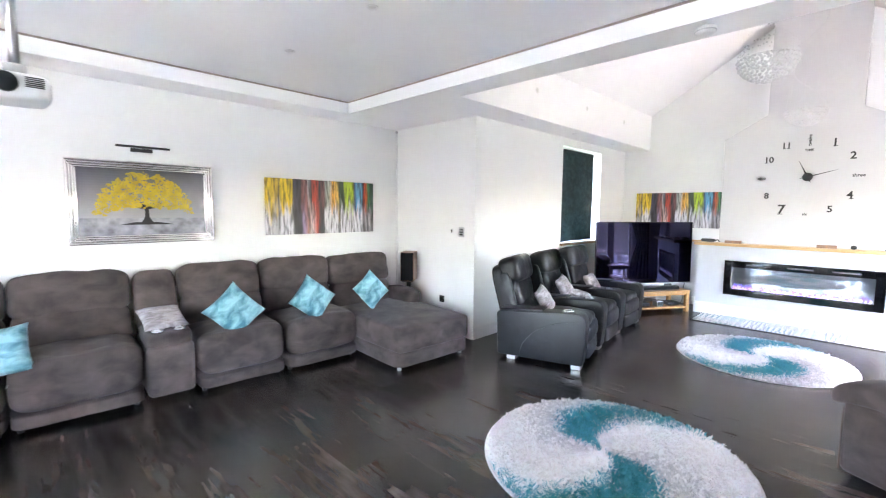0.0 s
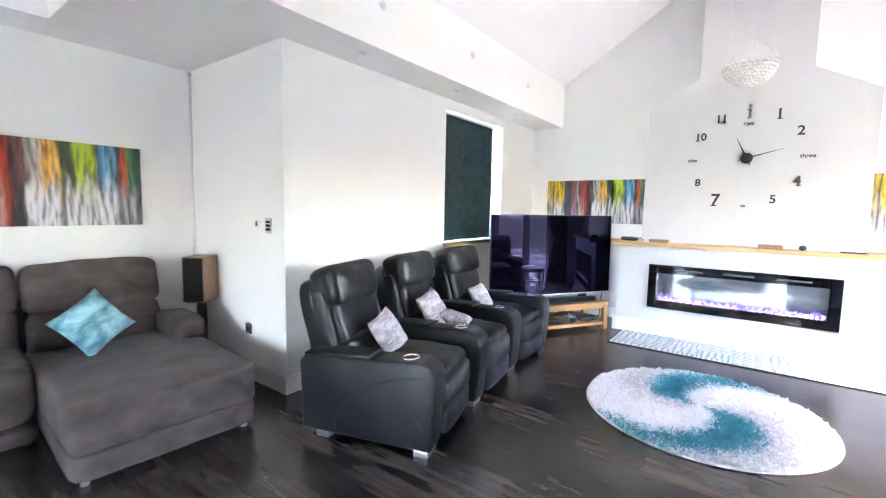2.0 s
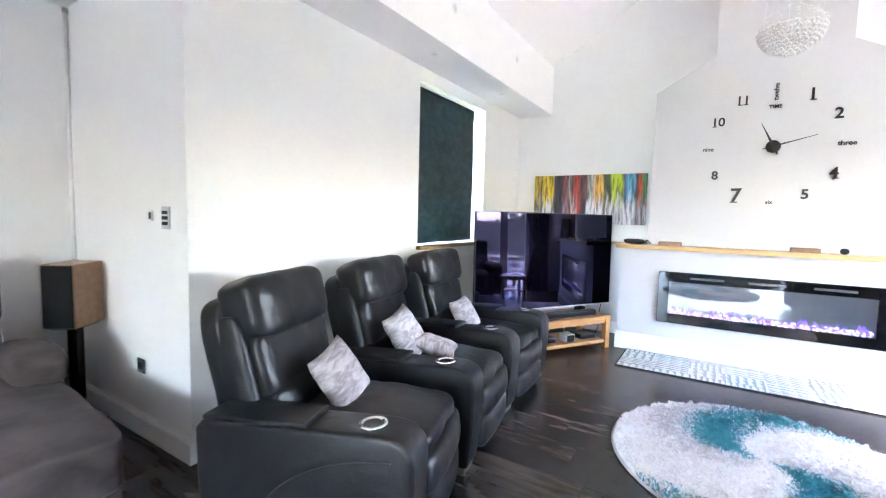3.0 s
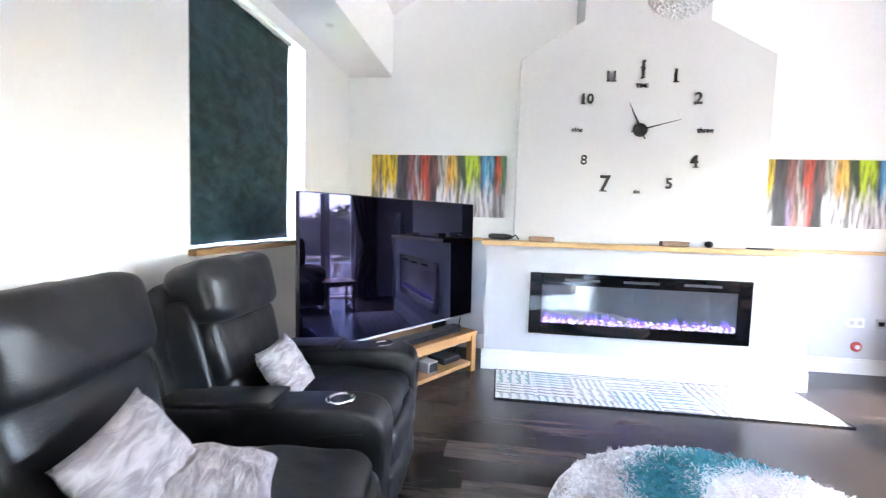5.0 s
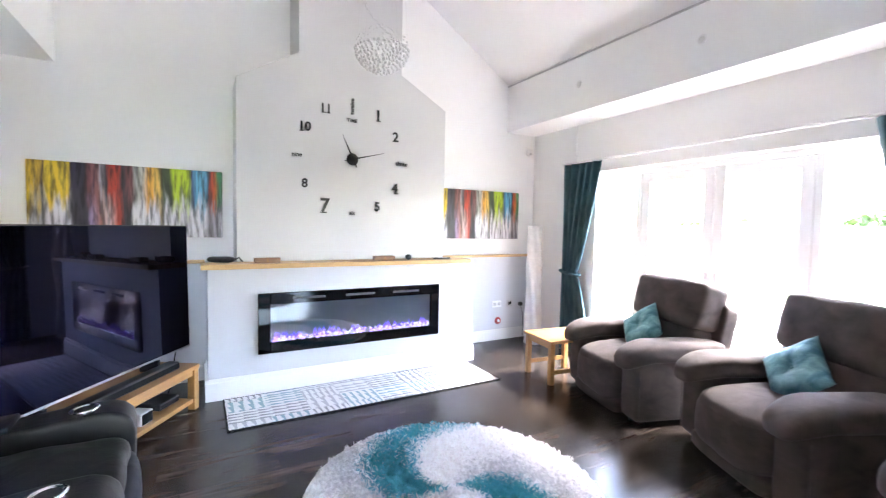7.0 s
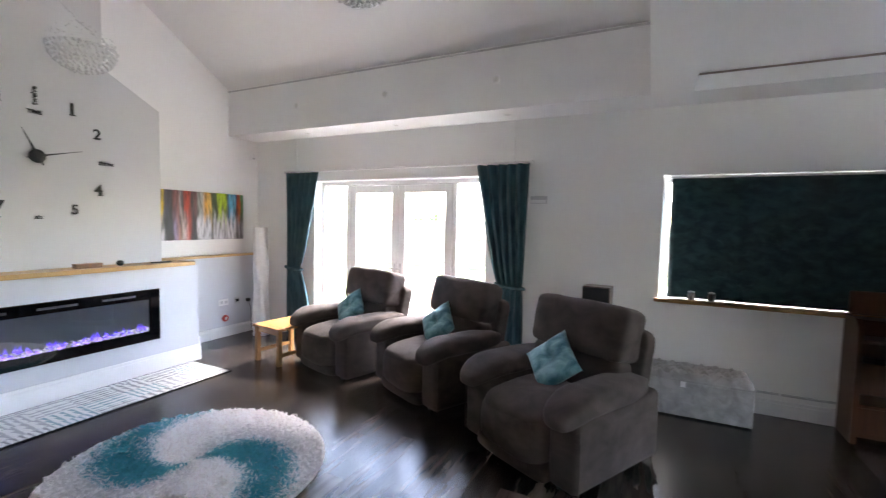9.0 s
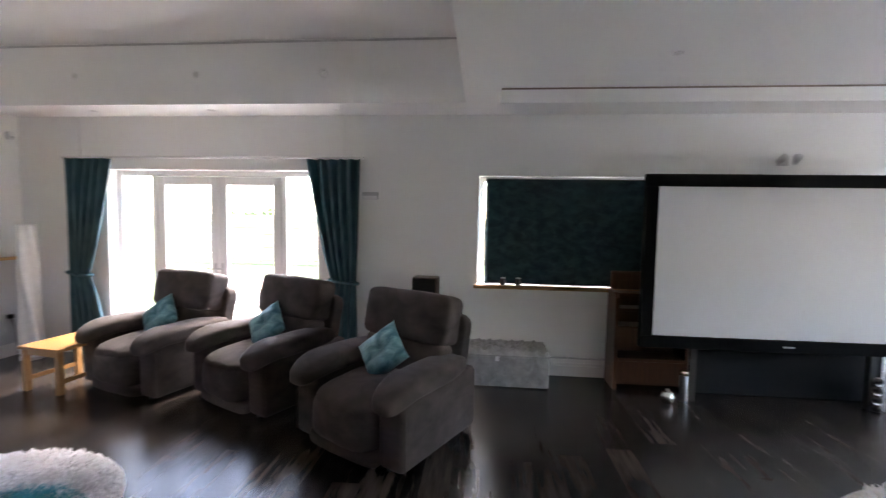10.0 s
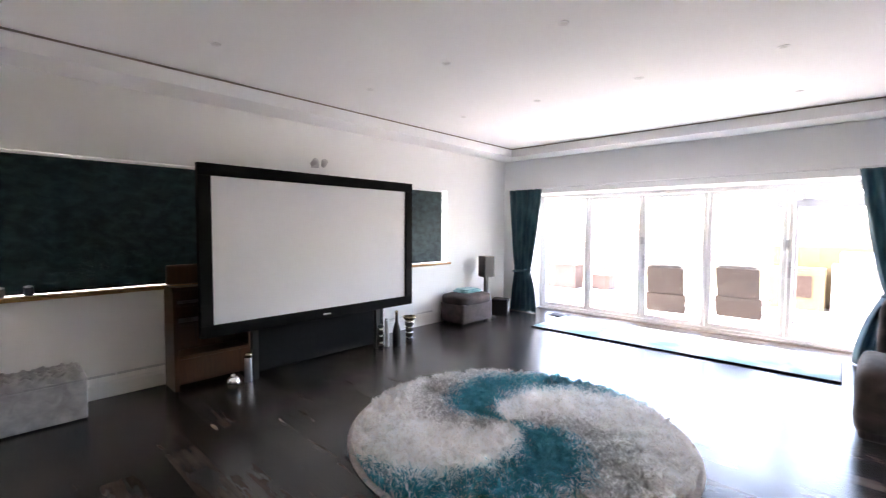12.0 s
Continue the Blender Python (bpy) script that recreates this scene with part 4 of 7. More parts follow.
def sofa_seat(x0, x1, front, sd):
    c, w = (x0 + x1) / 2, x1 - x0 - 0.012
    spart("base", SOFA, M_SUEDE, (w, 0.84, 0.115), (c, front + 0.378, 0.100), 10, 0.004, seed=sd + 1)
    spart("footrest_panel", SOFA, M_SUEDE, (w, 0.26, 0.385), (c, front + 0.098, 0.350), 5.5, 0.010, (0, 0.10, 0), seed=sd)
    spart("seat", SOFA, M_SUEDE, (w, 0.80, 0.25), (c, front + 0.40, 0.415), 6, 0.012, (0, 0.0, 0.16), seed=sd + 2)
    tilt = Matrix.Translation((c, 0.30, 0.42)) @ pose(0, 0, 0, -11)
    spart("backrest", SOFA, M_SUEDE, (w, 0.24, 0.50), (0, -0.02, 0.16), 5, 0.014, (0, 0.25, 0), tilt, seed=sd + 4)
    spart("headrest", SOFA, M_SUEDE, (w, 0.27, 0.40), (0, -0.01, 0.50), 5.5, 0.012, (0, 0.22, 0), tilt, seed=sd + 6)
    for k in (x0 + 0.06, x1 - 0.06):
        part("foot", cyl(bmesh.new(), 0.02, 0.024, 0.0, 0.055, 10, Matrix.Translation((k, front + 0.08, 0))), M_BLACK, SOFA)


sofa_seat(-1.40 + 0.0, -0.56, -0.32, 1.0)
sofa_seat(-2.28, -1.40, -0.32, 9.0)
# console
bx("console", SOFA, M_SUEDE, -0.55, -0.18, -0.36, 0.36, 0.05, 0.50, bevel=0.05)
spart("console_top", SOFA, M_SUEDE, (0.36, 0.55, 0.14), (-0.365, -0.06, 0.535), 6, 0.006, seed=4)
for k in (-0.45, -0.28):
    part("cup_holder", lathe(bmesh.new(), [(0.045, 0.590), (0.052, 0.620), (0.042, 0.622), (0.038, 0.60)], 20, Matrix.Translation((k, -0.24, 0))), M_CHROME, SOFA, "chrome cup holder", smooth=True)
cm = Matrix.Translation((-0.365, 0.30, 0.42)) @ pose(0, 0, 0, -11)
spart("console_back", SOFA, M_SUEDE, (0.35, 0.22, 0.60), (0, 0, 0.36), 6, 0.008, (0, 0.2, 0), cm, seed=8)
sofa_seat(-0.17, 0.63, -0.38, 3.0)
sofa_seat(0.64, 1.47, -0.38, 5.0)
# chaise
spart("chaise_base", SOFA, M_SUEDE, (1.03, 1.58, 0.16), (1.995, -0.37, 0.12), 18, 0.004, seed=15)
spart("chaise_seat", SOFA, M_SUEDE, (1.035, 1.56, 0.27), (1.995, -0.40, 0.335), 17, 0.009, (0.01, 0.01, 0.14), n=30, seed=11)
tl = Matrix.Translation((1.93, 0.30, 0.42)) @ pose(0, 0, 0, -11)
spart("backrest", SOFA, M_SUEDE, (0.86, 0.24, 0.46), (0, -0.02, 0.12), 5, 0.010, (0, 0.25, 0), tl, seed=12)
spart("headrest", SOFA, M_SUEDE, (0.88, 0.27, 0.40), (0, -0.01, 0.485), 6, 0.012, (0, 0.22, 0), tl, seed=13)
spart("arm", SOFA, M_SUEDE, (0.26, 0.62, 0.18), (2.43, 0.05, 0.54), 4, 0.008, (0, 0, 0.1), pose(0, 0, 0), seed=14)
bx("side_panel", SOFA, M_SUEDE, 2.36, 2.52, -0.25, 0.45, 0.10, 0.50, bevel=0.03)
for kx, ky in ((1.55, -1.08), (2.44, -1.08)):
    part("foot", cyl(bmesh.new(), 0.02, 0.024, 0.0, 0.045, 10, Matrix.Translation((kx, ky, 0))), M_STEEL, SOFA, "short metal foot")
# corner and return at the far end
bx("corner_base", SOFA, M_SUEDE, -3.42, -2.30, -0.40, 0.42, 0.05, 0.42, bevel=0.04)
spart("corner_seat", SOFA, M_SUEDE, (1.10, 0.80, 0.20), (-2.86, -0.02, 0.42), 6, 0.01, seed=21)
spart("corner_back", SOFA, M_SUEDE, (1.10, 0.26, 0.72), (-2.86, 0.36, 0.74), 5, 0.012, seed=22)
bx("return_base", SOFA, M_SUEDE, -3.42, -2.52, -1.80, -0.42, 0.05, 0.18, bevel=0.03)
spart("return_seat", SOFA, M_SUEDE, (0.88, 1.30, 0.26), (-2.92, -1.07, 0.40), 5, 0.01, (0, 0, 0.2), seed=23)
spart("return_back", SOFA, M_SUEDE, (0.26, 1.32, 0.76), (-3.30, -1.07, 0.72), 5, 0.012, seed=24)
spart("return_arm", SOFA, M_SUEDE, (0.98, 0.28, 0.50), (-2.98, -1.70, 0.31), 5, 0.008, (0, 0, 0.1), seed=25)

for i, (x, y_, z, rz, s, tip) in enumerate(((-0.14, 4.79, 0.64, 8, 0.37, 4), (1.49, 4.76, 0.69, 40, 0.42, 40), (2.28, 4.68, 0.71, 40, 0.40, 48), (3.09, 4.72, 0.70, 55, 0.37, 36))):
    scatter_cushion(pose(x, y_, z, 68, 0, -3) @ pose(0, 0, 0, 0, 0, tip), s, 0.15, M_TEALV, "pale teal crushed velvet cushion leaning on the sofa", "teal cushions", True, 1.0 + i)
scatter_cushion(pose(0.93, 5.00, 0.675, 22, 0, 2), 0.36, 0.10, M_SILVERV, "silver grey velvet cushion on the sofa console", "grey cushions", False, 7)


def cinema_recliner(m, east_arm, label):
    """Local: west arm's outer front foot at the origin, front towards -y."""
    t = thing("cinema_recliner", m, label, "recliner", "row of cinema recliners")

    def arm(x0, x1):
        bm_ = bmesh.new()
        # side profile: long rounded top front, extruded across
        prof = [(-0.085, 0.045), (0.86, 0.045), (0.88, 0.52), (0.84, 0.56), (0.06, 0.612), (-0.02, 0.610), (-0.07, 0.592), (-0.105, 0.555), (-0.118, 0.50), (-0.112, 0.30)]
        prism(bm_, prof, x0, x1, Matrix(((0, 0, 1, 0), (1, 0, 0, 0), (0, 1, 0, 0), (0, 0, 0, 1))))
        bmesh.ops.bevel(bm_, geom=bm_.edges[:], offset=0.022, segments=3, profile=0.6, affect="EDGES")
        a = part("arm", bm_, M_LEATHER, t, smooth=True)
        cx = (x0 + x1) / 2
        lid = box(bmesh.new(), x0 + 0.004, x1 - 0.004, 0.34, 0.84, -0.004, 0.024, bevel=0.010)
        part("lid", lid, M_LEATHER, a, "padded storage lid", smooth=True, pose_m=pose(0, 0, 0.615, -3.8))
        ring = lathe(bmesh.new(), [(0.040, -0.004), (0.060, -0.002), (0.062, 0.004), (0.057, 0.009), (0.047, 0.008), (0.042, 0.001)], 28)
        hold = part("cup_holder", ring, M_CHROME, a, "chrome cup holder ring", smooth=True, pose_m=pose(cx, 0.09, 0.610, -3.8))
        hold_well = lathe(bmesh.new(), [(0.0435, 0.0005), (0.0415, 0.0025), (0.002, 0.0012)], 24)
        part("cup_well", hold_well, M_BLACK, a, "dark cup well", pose_m=pose(cx, 0.09, 0.611, -3.8))
        for fy in (-0.02, 0.70):
            ft = box(bmesh.new(), x0 + 0.012, x1 - 0.03, fy - 0.05, fy + 0.05, 0.001, 0.046, bevel=0.005)
            part("foot", ft, M_STEEL, a, "brushed metal foot")
        return a

    w0 = arm(0.0, 0.20)
    seam = tube(bmesh.new(), [(-0.0005, 0.60 - 0.70 * (1 - math.cos(radians(k * 6))), 0.060 + 0.46 * math.sin(radians(k * 6))) for k in range(0, 15)], 0.0035, 6)
    part("seam", seam, M_BLACK, w0, "stitched piping")
    if east_arm:
        arm(0.80, 1.0)
    s0, s1 = 0.205, 0.795
    c, w = 0.50, 0.588
    bx("base", t, M_LEATHER, s0, s1, 0.02, 0.86, 0.06, 0.30, bevel=0.02)
    spart("footrest_panel", t, M_LEATHER, (w, 0.17, 0.20), (c, -0.045, 0.335), 5, 0.006, (0, 0.30, 0), seed=3)
    spart("lower_panel", t, M_LEATHER, (w, 0.16, 0.19), (c, -0.045, 0.150), 6, 0.005, (0, 0.25, 0), seed=4)
    spart("seat", t, M_LEATHER, (w, 0.74, 0.20), (c, 0.265, 0.415), 6, 0.009, (0, 0, 0.22), seed=5)
    tl_ = Matrix.Translation((c, 0.68, 0.42)) @ pose(0, 0, 0, -15)
    spart("lumbar", t, M_LEATHER, (0.585, 0.20, 0.25), (0, -0.012, 0.085), 5, 0.010, (0, 0.22, 0), tl_, seed=6)
    spart("backrest", t, M_LEATHER, (0.590, 0.19, 0.34), (0, 0.004, 0.305), 6, 0.010, (0, 0.12, 0), tl_, seed=7)
    spart("headrest", t, M_LEATHER, (0.625, 0.25, 0.31), (0, -0.012, 0.58), 5.2, 0.010, (0, 0.18, 0), tl_, seed=9)
    spart("back_shell", t, M_LEATHER, (0.69, 0.15, 0.80), (0, 0.125, 0.27), 7, 0.005, (0, 0.1, 0), tl_, seed=10)
    for k in (-1, 1):
        spart("wing", t, M_LEATHER, (0.055, 0.17, 0.60), (k * 0.315, 0.060, 0.27), 5, 0.004, (0.1, 0.1, 0), tl_, seed=14 + k)
    return t


cinema_recliner(pose(4.12, 2.53, 0, 0, 0, 17), False, "black leather cinema recliner with cup holders")
cinema_recliner(pose(4.92, 2.70, 0, 0, 0, 10), False, "black leather cinema recliner with cup holders")
cinema_recliner(pose(5.75, 2.83, 0, 0, 0, 3), True, "black leather cinema recliner at the end of the row")
for i, (x, y_, z, rz, rr, sz) in enumerate(((4.46, 3.10, 0.63, 20, 12, 0.33), (5.19, 3.23, 0.655, 16, 10, 0.36), (6.12, 3.30, 0.61, 8, 4, 0.31))):
    scatter_cushion(pose(x, y_, z, 58, 0, rz - 6) @ pose(0, 0, 0, 0, 0, rr), sz, 0.11, M_SILVERV, "silver crushed velvet cushion on a cinema recliner", "silver cushions", False, 3.0 + i)
scatter_cushion(pose(5.33, 3.09, 0.575, 14, 4, 24), 0.30, 0.10, M_SILVERV, "silver velvet cushion lying flat on a recliner", "silver cushions", False, 9)


def recliner(m, label):
    """Grey fabric armchair; local front centre at the origin, front towards +y."""
    t = thing("recliner_armchair", m, label, "armchair", "grey recliner armchairs")

    def droop(b, y0, k):
        for v in b.verts:
            if v.co.y > y0:
                v.co.z -= k * (v.co.y - y0) ** 2
        return b

    bx("base", t, M_SUEDE, -0.40, 0.40, -0.88, -0.10, 0.05, 0.30, bevel=0.04)
    spart("footrest_panel", t, M_SUEDE, (0.62, 0.28, 0.36), (0, -0.095, 0.275), 3.8, 0.008, (0, 0.22, 0), seed=2, n=18)
    spart("front_rail", t, M_SUEDE, (0.68, 0.20, 0.11), (0, -0.075, 0.095), 6, 0.004, (0, 0.12, 0), seed=12)
    part("seat", droop(puff(bmesh.new(), (0.60, 0.78, 0.22), (0, -0.34, 0.40), 4.5, 18, 0.010, None, (0, 0, 0.14), 3), -0.26, 0.50), M_SUEDE, t, smooth=True)
    for s in (-1, 1):
        bx("side_panel", t, M_SUEDE, s * 0.31, s * 0.540, -0.97, -0.035, 0.045, 0.54, bevel=0.045)
        part("arm", droop(puff(bmesh.new(), (0.275, 0.92, 0.155), (s * 0.425, -0.40, 0.585), 4.0, 18, 0.006, None, (0.04, 0, 0.12), 4 + s), -0.22, 1.1), M_SUEDE, t, smooth=True)
        part("seam", tube(bmesh.new(), [(s * 0.547, -0.052, 0.06), (s * 0.549, -0.050, 0.28), (s * 0.547, -0.052, 0.47)], 0.005, 6), M_SUEDE, t, "piped front seam")
    tl_ = Matrix.Translation((0, -0.70, 0.40)) @ pose(0, 0, 0, 13)
    spart("backrest", t, M_SUEDE, (0.80, 0.25, 0.36), (0, 0.015, 0.17), 6, 0.006, (0, 0.28, 0), tl_, seed=6)
    spart("headrest", t, M_SUEDE, (0.86, 0.28, 0.41), (0, 0.02, 0.515), 8, 0.006, (0, 0.18, 0), tl_, seed=7)
    spart("back_shell", t, M_SUEDE, (0.95, 0.15, 0.64), (0, -0.13, 0.27), 9, 0.006, (0, 0.15, 0), tl_, seed=8)
    for sx in (-0.36, 0.36):
        for sy in (-0.80, -0.12):
            part("foot", cyl(bmesh.new(), 0.022, 0.026, 0.0, 0.06, 10, Matrix.Translation((sx, sy, 0))), M_BLACK, t)
    return t


for x, y_, rz, lb in ((6.585, -0.59, -18, "grey-brown suede recliner beside a small table"), (5.41, -0.43, -27, "grey-brown suede recliner in the middle of three"), (4.13, 0.205, -29, "grey-brown suede recliner close to the velvet ottoman")):
    mm = pose(x, y_, 0, 0, 0, rz)
    recliner(mm, lb)
    scatter_cushion(mm @ pose(0.04, -0.48, 0.66, -58, 0, 0) @ pose(0, 0, 0, 0, 0, 47), 0.38, 0.14, M_TEALV, "teal crushed velvet cushion on a grey recliner", "teal cushions", True, x)

# ---- television corner ----
TVM = Matrix.Translation((7.517, 3.045, 0)) @ pose(0, 0, 0, 0, 0, -32.4)
TVS = thing("television", TVM @ Matrix.Translation((0, 0, 0.46)) @ pose(0, 0, 0, -1.0), "large flat black television on an oak stand", "television")
part("panel", box(bmesh.new(), -0.928, 0.928, 0.0, 0.035, 0.0, 1.055, bevel=0.005, seg=1), M_BLACK, TVS)
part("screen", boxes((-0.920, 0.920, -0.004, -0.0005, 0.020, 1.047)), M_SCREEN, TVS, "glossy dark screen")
part("lower_bezel", box(bmesh.new(), -0.926, 0.926, -0.006, -0.0005, 0.002, 0.018, bevel=0.002, seg=1), M_STEEL, TVS, "thin brushed metal lower edge")
part("rear_housing", box(bmesh.new(), -0.6, 0.6, 0.035, 0.075, 0.06, 0.62, bevel=0.02), M_BLACK, TVS)
for s in (-0.40, 0.52):
    part("leg", box(bmesh.new(), s - 0.015, s + 0.015, -0.02, 0.13, -0.088, 0.002, bevel=0.004), M_BLACK, TVS)
SB = thing("soundbar", TVM, "long black soundbar on the television stand", "soundbar")
part("body", box(bmesh.new(), -0.45, 0.60, -0.135, -0.04, 0.373, 0.437, bevel=0.014), M_BLACK, SB, smooth=True)
part("grille", boxes((-0.44, 0.59, -0.138, -0.134, 0.385, 0.425)), M_CHARC, SB, "dark cloth grille")
ST = thing("tv_stand", TVM, "low open oak television stand with a shelf", "tv stand")
part("top", box(bmesh.new(), -0.62, 0.760, -0.20, 0.28, 0.334, 0.370, bevel=0.006), M_OAK, ST)
part("apron", boxes((-0.55, 0.69, -0.180, -0.160, 0.286, 0.334)), M_OAK, ST)
part("shelf", box(bmesh.new(), -0.55, 0.69, -0.185, 0.26, 0.060, 0.096, bevel=0.005), M_OAK, ST)
for sx in (-0.61, 0.69):
    for sy in (-0.195, 0.215):
        part("leg", box(bmesh.new(), sx, sx + 0.06, sy, sy + 0.06, 0.0, 0.334, bevel=0.004), M_OAK, ST)
for nm, dims, mt, lb in (("set_top_box", (0.42, 0.64, -0.10, 0.10, 0.098, 0.150), M_BLACK, "flat black set-top box on the stand's shelf"), ("router", (0.16, 0.28, -0.15, -0.03, 0.098, 0.19), M_GREYPL, "small pale grey box on the stand's shelf"), ("games_console", (-0.20, 0.06, -0.10, 0.14, 0.098, 0.155), M_BLACK, "flat black console on the stand's shelf")):
    t = thing(nm, TVM, lb, "electronics")
    part("body", box(bmesh.new(), *dims, bevel=0.008), mt, t)
    part("front", boxes((dims[0] + 0.01, dims[1] - 0.01, dims[2] - 0.003, dims[2] + 0.001, dims[4] + 0.01, dims[5] - 0.01)), M_CHARC, t)
t = thing("cable", TVM, "loose white cable behind the stand", "cable")
part("lead", tube(bmesh.new(), [(0.0, 0.20, 0.12), (0.06, 0.06, 0.20), (0.15, 0.02, 0.25), (0.26, 0.03, 0.24), (0.34, 0.08, 0.17), (0.40, 0.18, 0.11)], 0.006, 6), M_GLOSSW, t, smooth=True)
t = thing("cable", TVM, "thin dark cable hanging beside the television", "cable")
part("lead", tube(bmesh.new(), [(0.86, 0.05, 0.75), (0.95, 0.09, 0.70), (0.93, 0.10, 0.55), (0.90, 0.12, 0.35), (0.93, 0.16, 0.12), (0.90, 0.2, 0.01)], 0.005, 6), M_CHARC, t, smooth=True)

# mantel things
t = thing("remote_holder", pose(8.24, 2.30, 1.19), "small black gadget on the mantel shelf", "ornament")
part("body", puff(bmesh.new(), (0.10, 0.22, 0.06), (0, 0, 0.031), 3, 6, 0.008), M_BLACK, t, smooth=True)
part("strap", tube(bmesh.new(), [(0.0, -0.10, 0.02), (-0.03, -0.14, 0.05), (-0.01, -0.17, 0.012)], 0.008, 6), M_BLACK, t)
for yy in (1.93, 0.80):
    t = thing("wooden_block", pose(8.16, yy, 1.19), "small terracotta brown wooden block on the mantel", "ornament")
    part("block", box(bmesh.new(), -0.04, 0.04, -0.11, 0.11, 0.001, 0.045, bevel=0.005), M_TAN, t)
    part("band", boxes((-0.042, 0.042, -0.004, 0.004, 0.001, 0.0465)), M_OAK, t)
t = thing("ball_ornament", pose(8.16, 0.52, 1.19), "small round black ornament on the mantel", "ornament")
part("ball", lathe(bmesh.new(), [(0.012, 0.001), (0.03, 0.012), (0.034, 0.03), (0.028, 0.048), (0.010, 0.056)], 16), M_BLACK, t, smooth=True)
t = thing("remote_control", pose(8.15, 0.12, 1.19), "slim black remote control on the mantel", "remote")
part("case", box(bmesh.new(), -0.022, 0.022, -0.10, 0.10, 0.001, 0.016, bevel=0.004), M_BLACK, t)
part("buttons", boxes(*[(-0.012 + 0.012 * i, -0.006 + 0.012 * i, -0.07 + 0.02 * j, -0.06 + 0.02 * j, 0.016, 0.018) for i in range(2) for j in range(6)]), M_GREYPL, t)

# side table and floor lamp
STB = thing("side_table", pose(7.27, -0.82, 0, 0, 0, -8), "small square oak side table", "table")
part("tabletop", box(bmesh.new(), -0.25, 0.25, -0.28, 0.28, 0.415, 0.445, bevel=0.006), M_OAK, STB)
for sx in (-0.23, 0.18):
    for sy in (-0.26, 0.21):
        part("leg", box(bmesh.new(), sx, sx + 0.05, sy, sy + 0.05, 0.0, 0.415, bevel=0.004), M_OAK, STB)
for dims in ((-0.18, 0.18, 0.215, 0.245, 0.355, 0.412), (-0.18, 0.18, -0.245, -0.215, 0.355, 0.412), (-0.215, -0.195, -0.21, 0.21, 0.10, 0.14), (0.195, 0.215, -0.21, 0.21, 0.10, 0.14)):
    part("rail", boxes(dims), M_OAK, STB)
LAMP = thing("floor_lamp", pose(8.42, -1.47, 0), "tall white twisted fabric column floor lamp", "lamp")
b = bmesh.new()
rings = []
for j in range(61):
    z = 0.03 + 1.55 * j / 60
    ring = []
    for i in range(24):
        a = 2 * math.pi * i / 24
        r = 0.095 + 0.018 * math.cos(4 * a + z * 5.0) + 0.012 * math.sin(z * 7) + 0.04 * max(0, 0.25 - z)
        ring.append(b.verts.new((r * math.cos(a), r * math.sin(a), z)))
    rings.append(ring)
for p, q in zip(rings, rings[1:]):
    for i in range(24):
        b.faces.new((p[i], p[(i + 1) % 24], q[(i + 1) % 24], q[i]))
b.faces.new(rings[-1])
part("shade", b, mat("lamp_fabric", (0.75, 0.74, 0.73), 0.8, var=0.05, scale=15, fine=60, bump=0.2), LAMP, smooth=True)
part("base", cyl(bmesh.new(), 0.12, 0.12, 0.0, 0.03, 24), M_STEEL, LAMP)


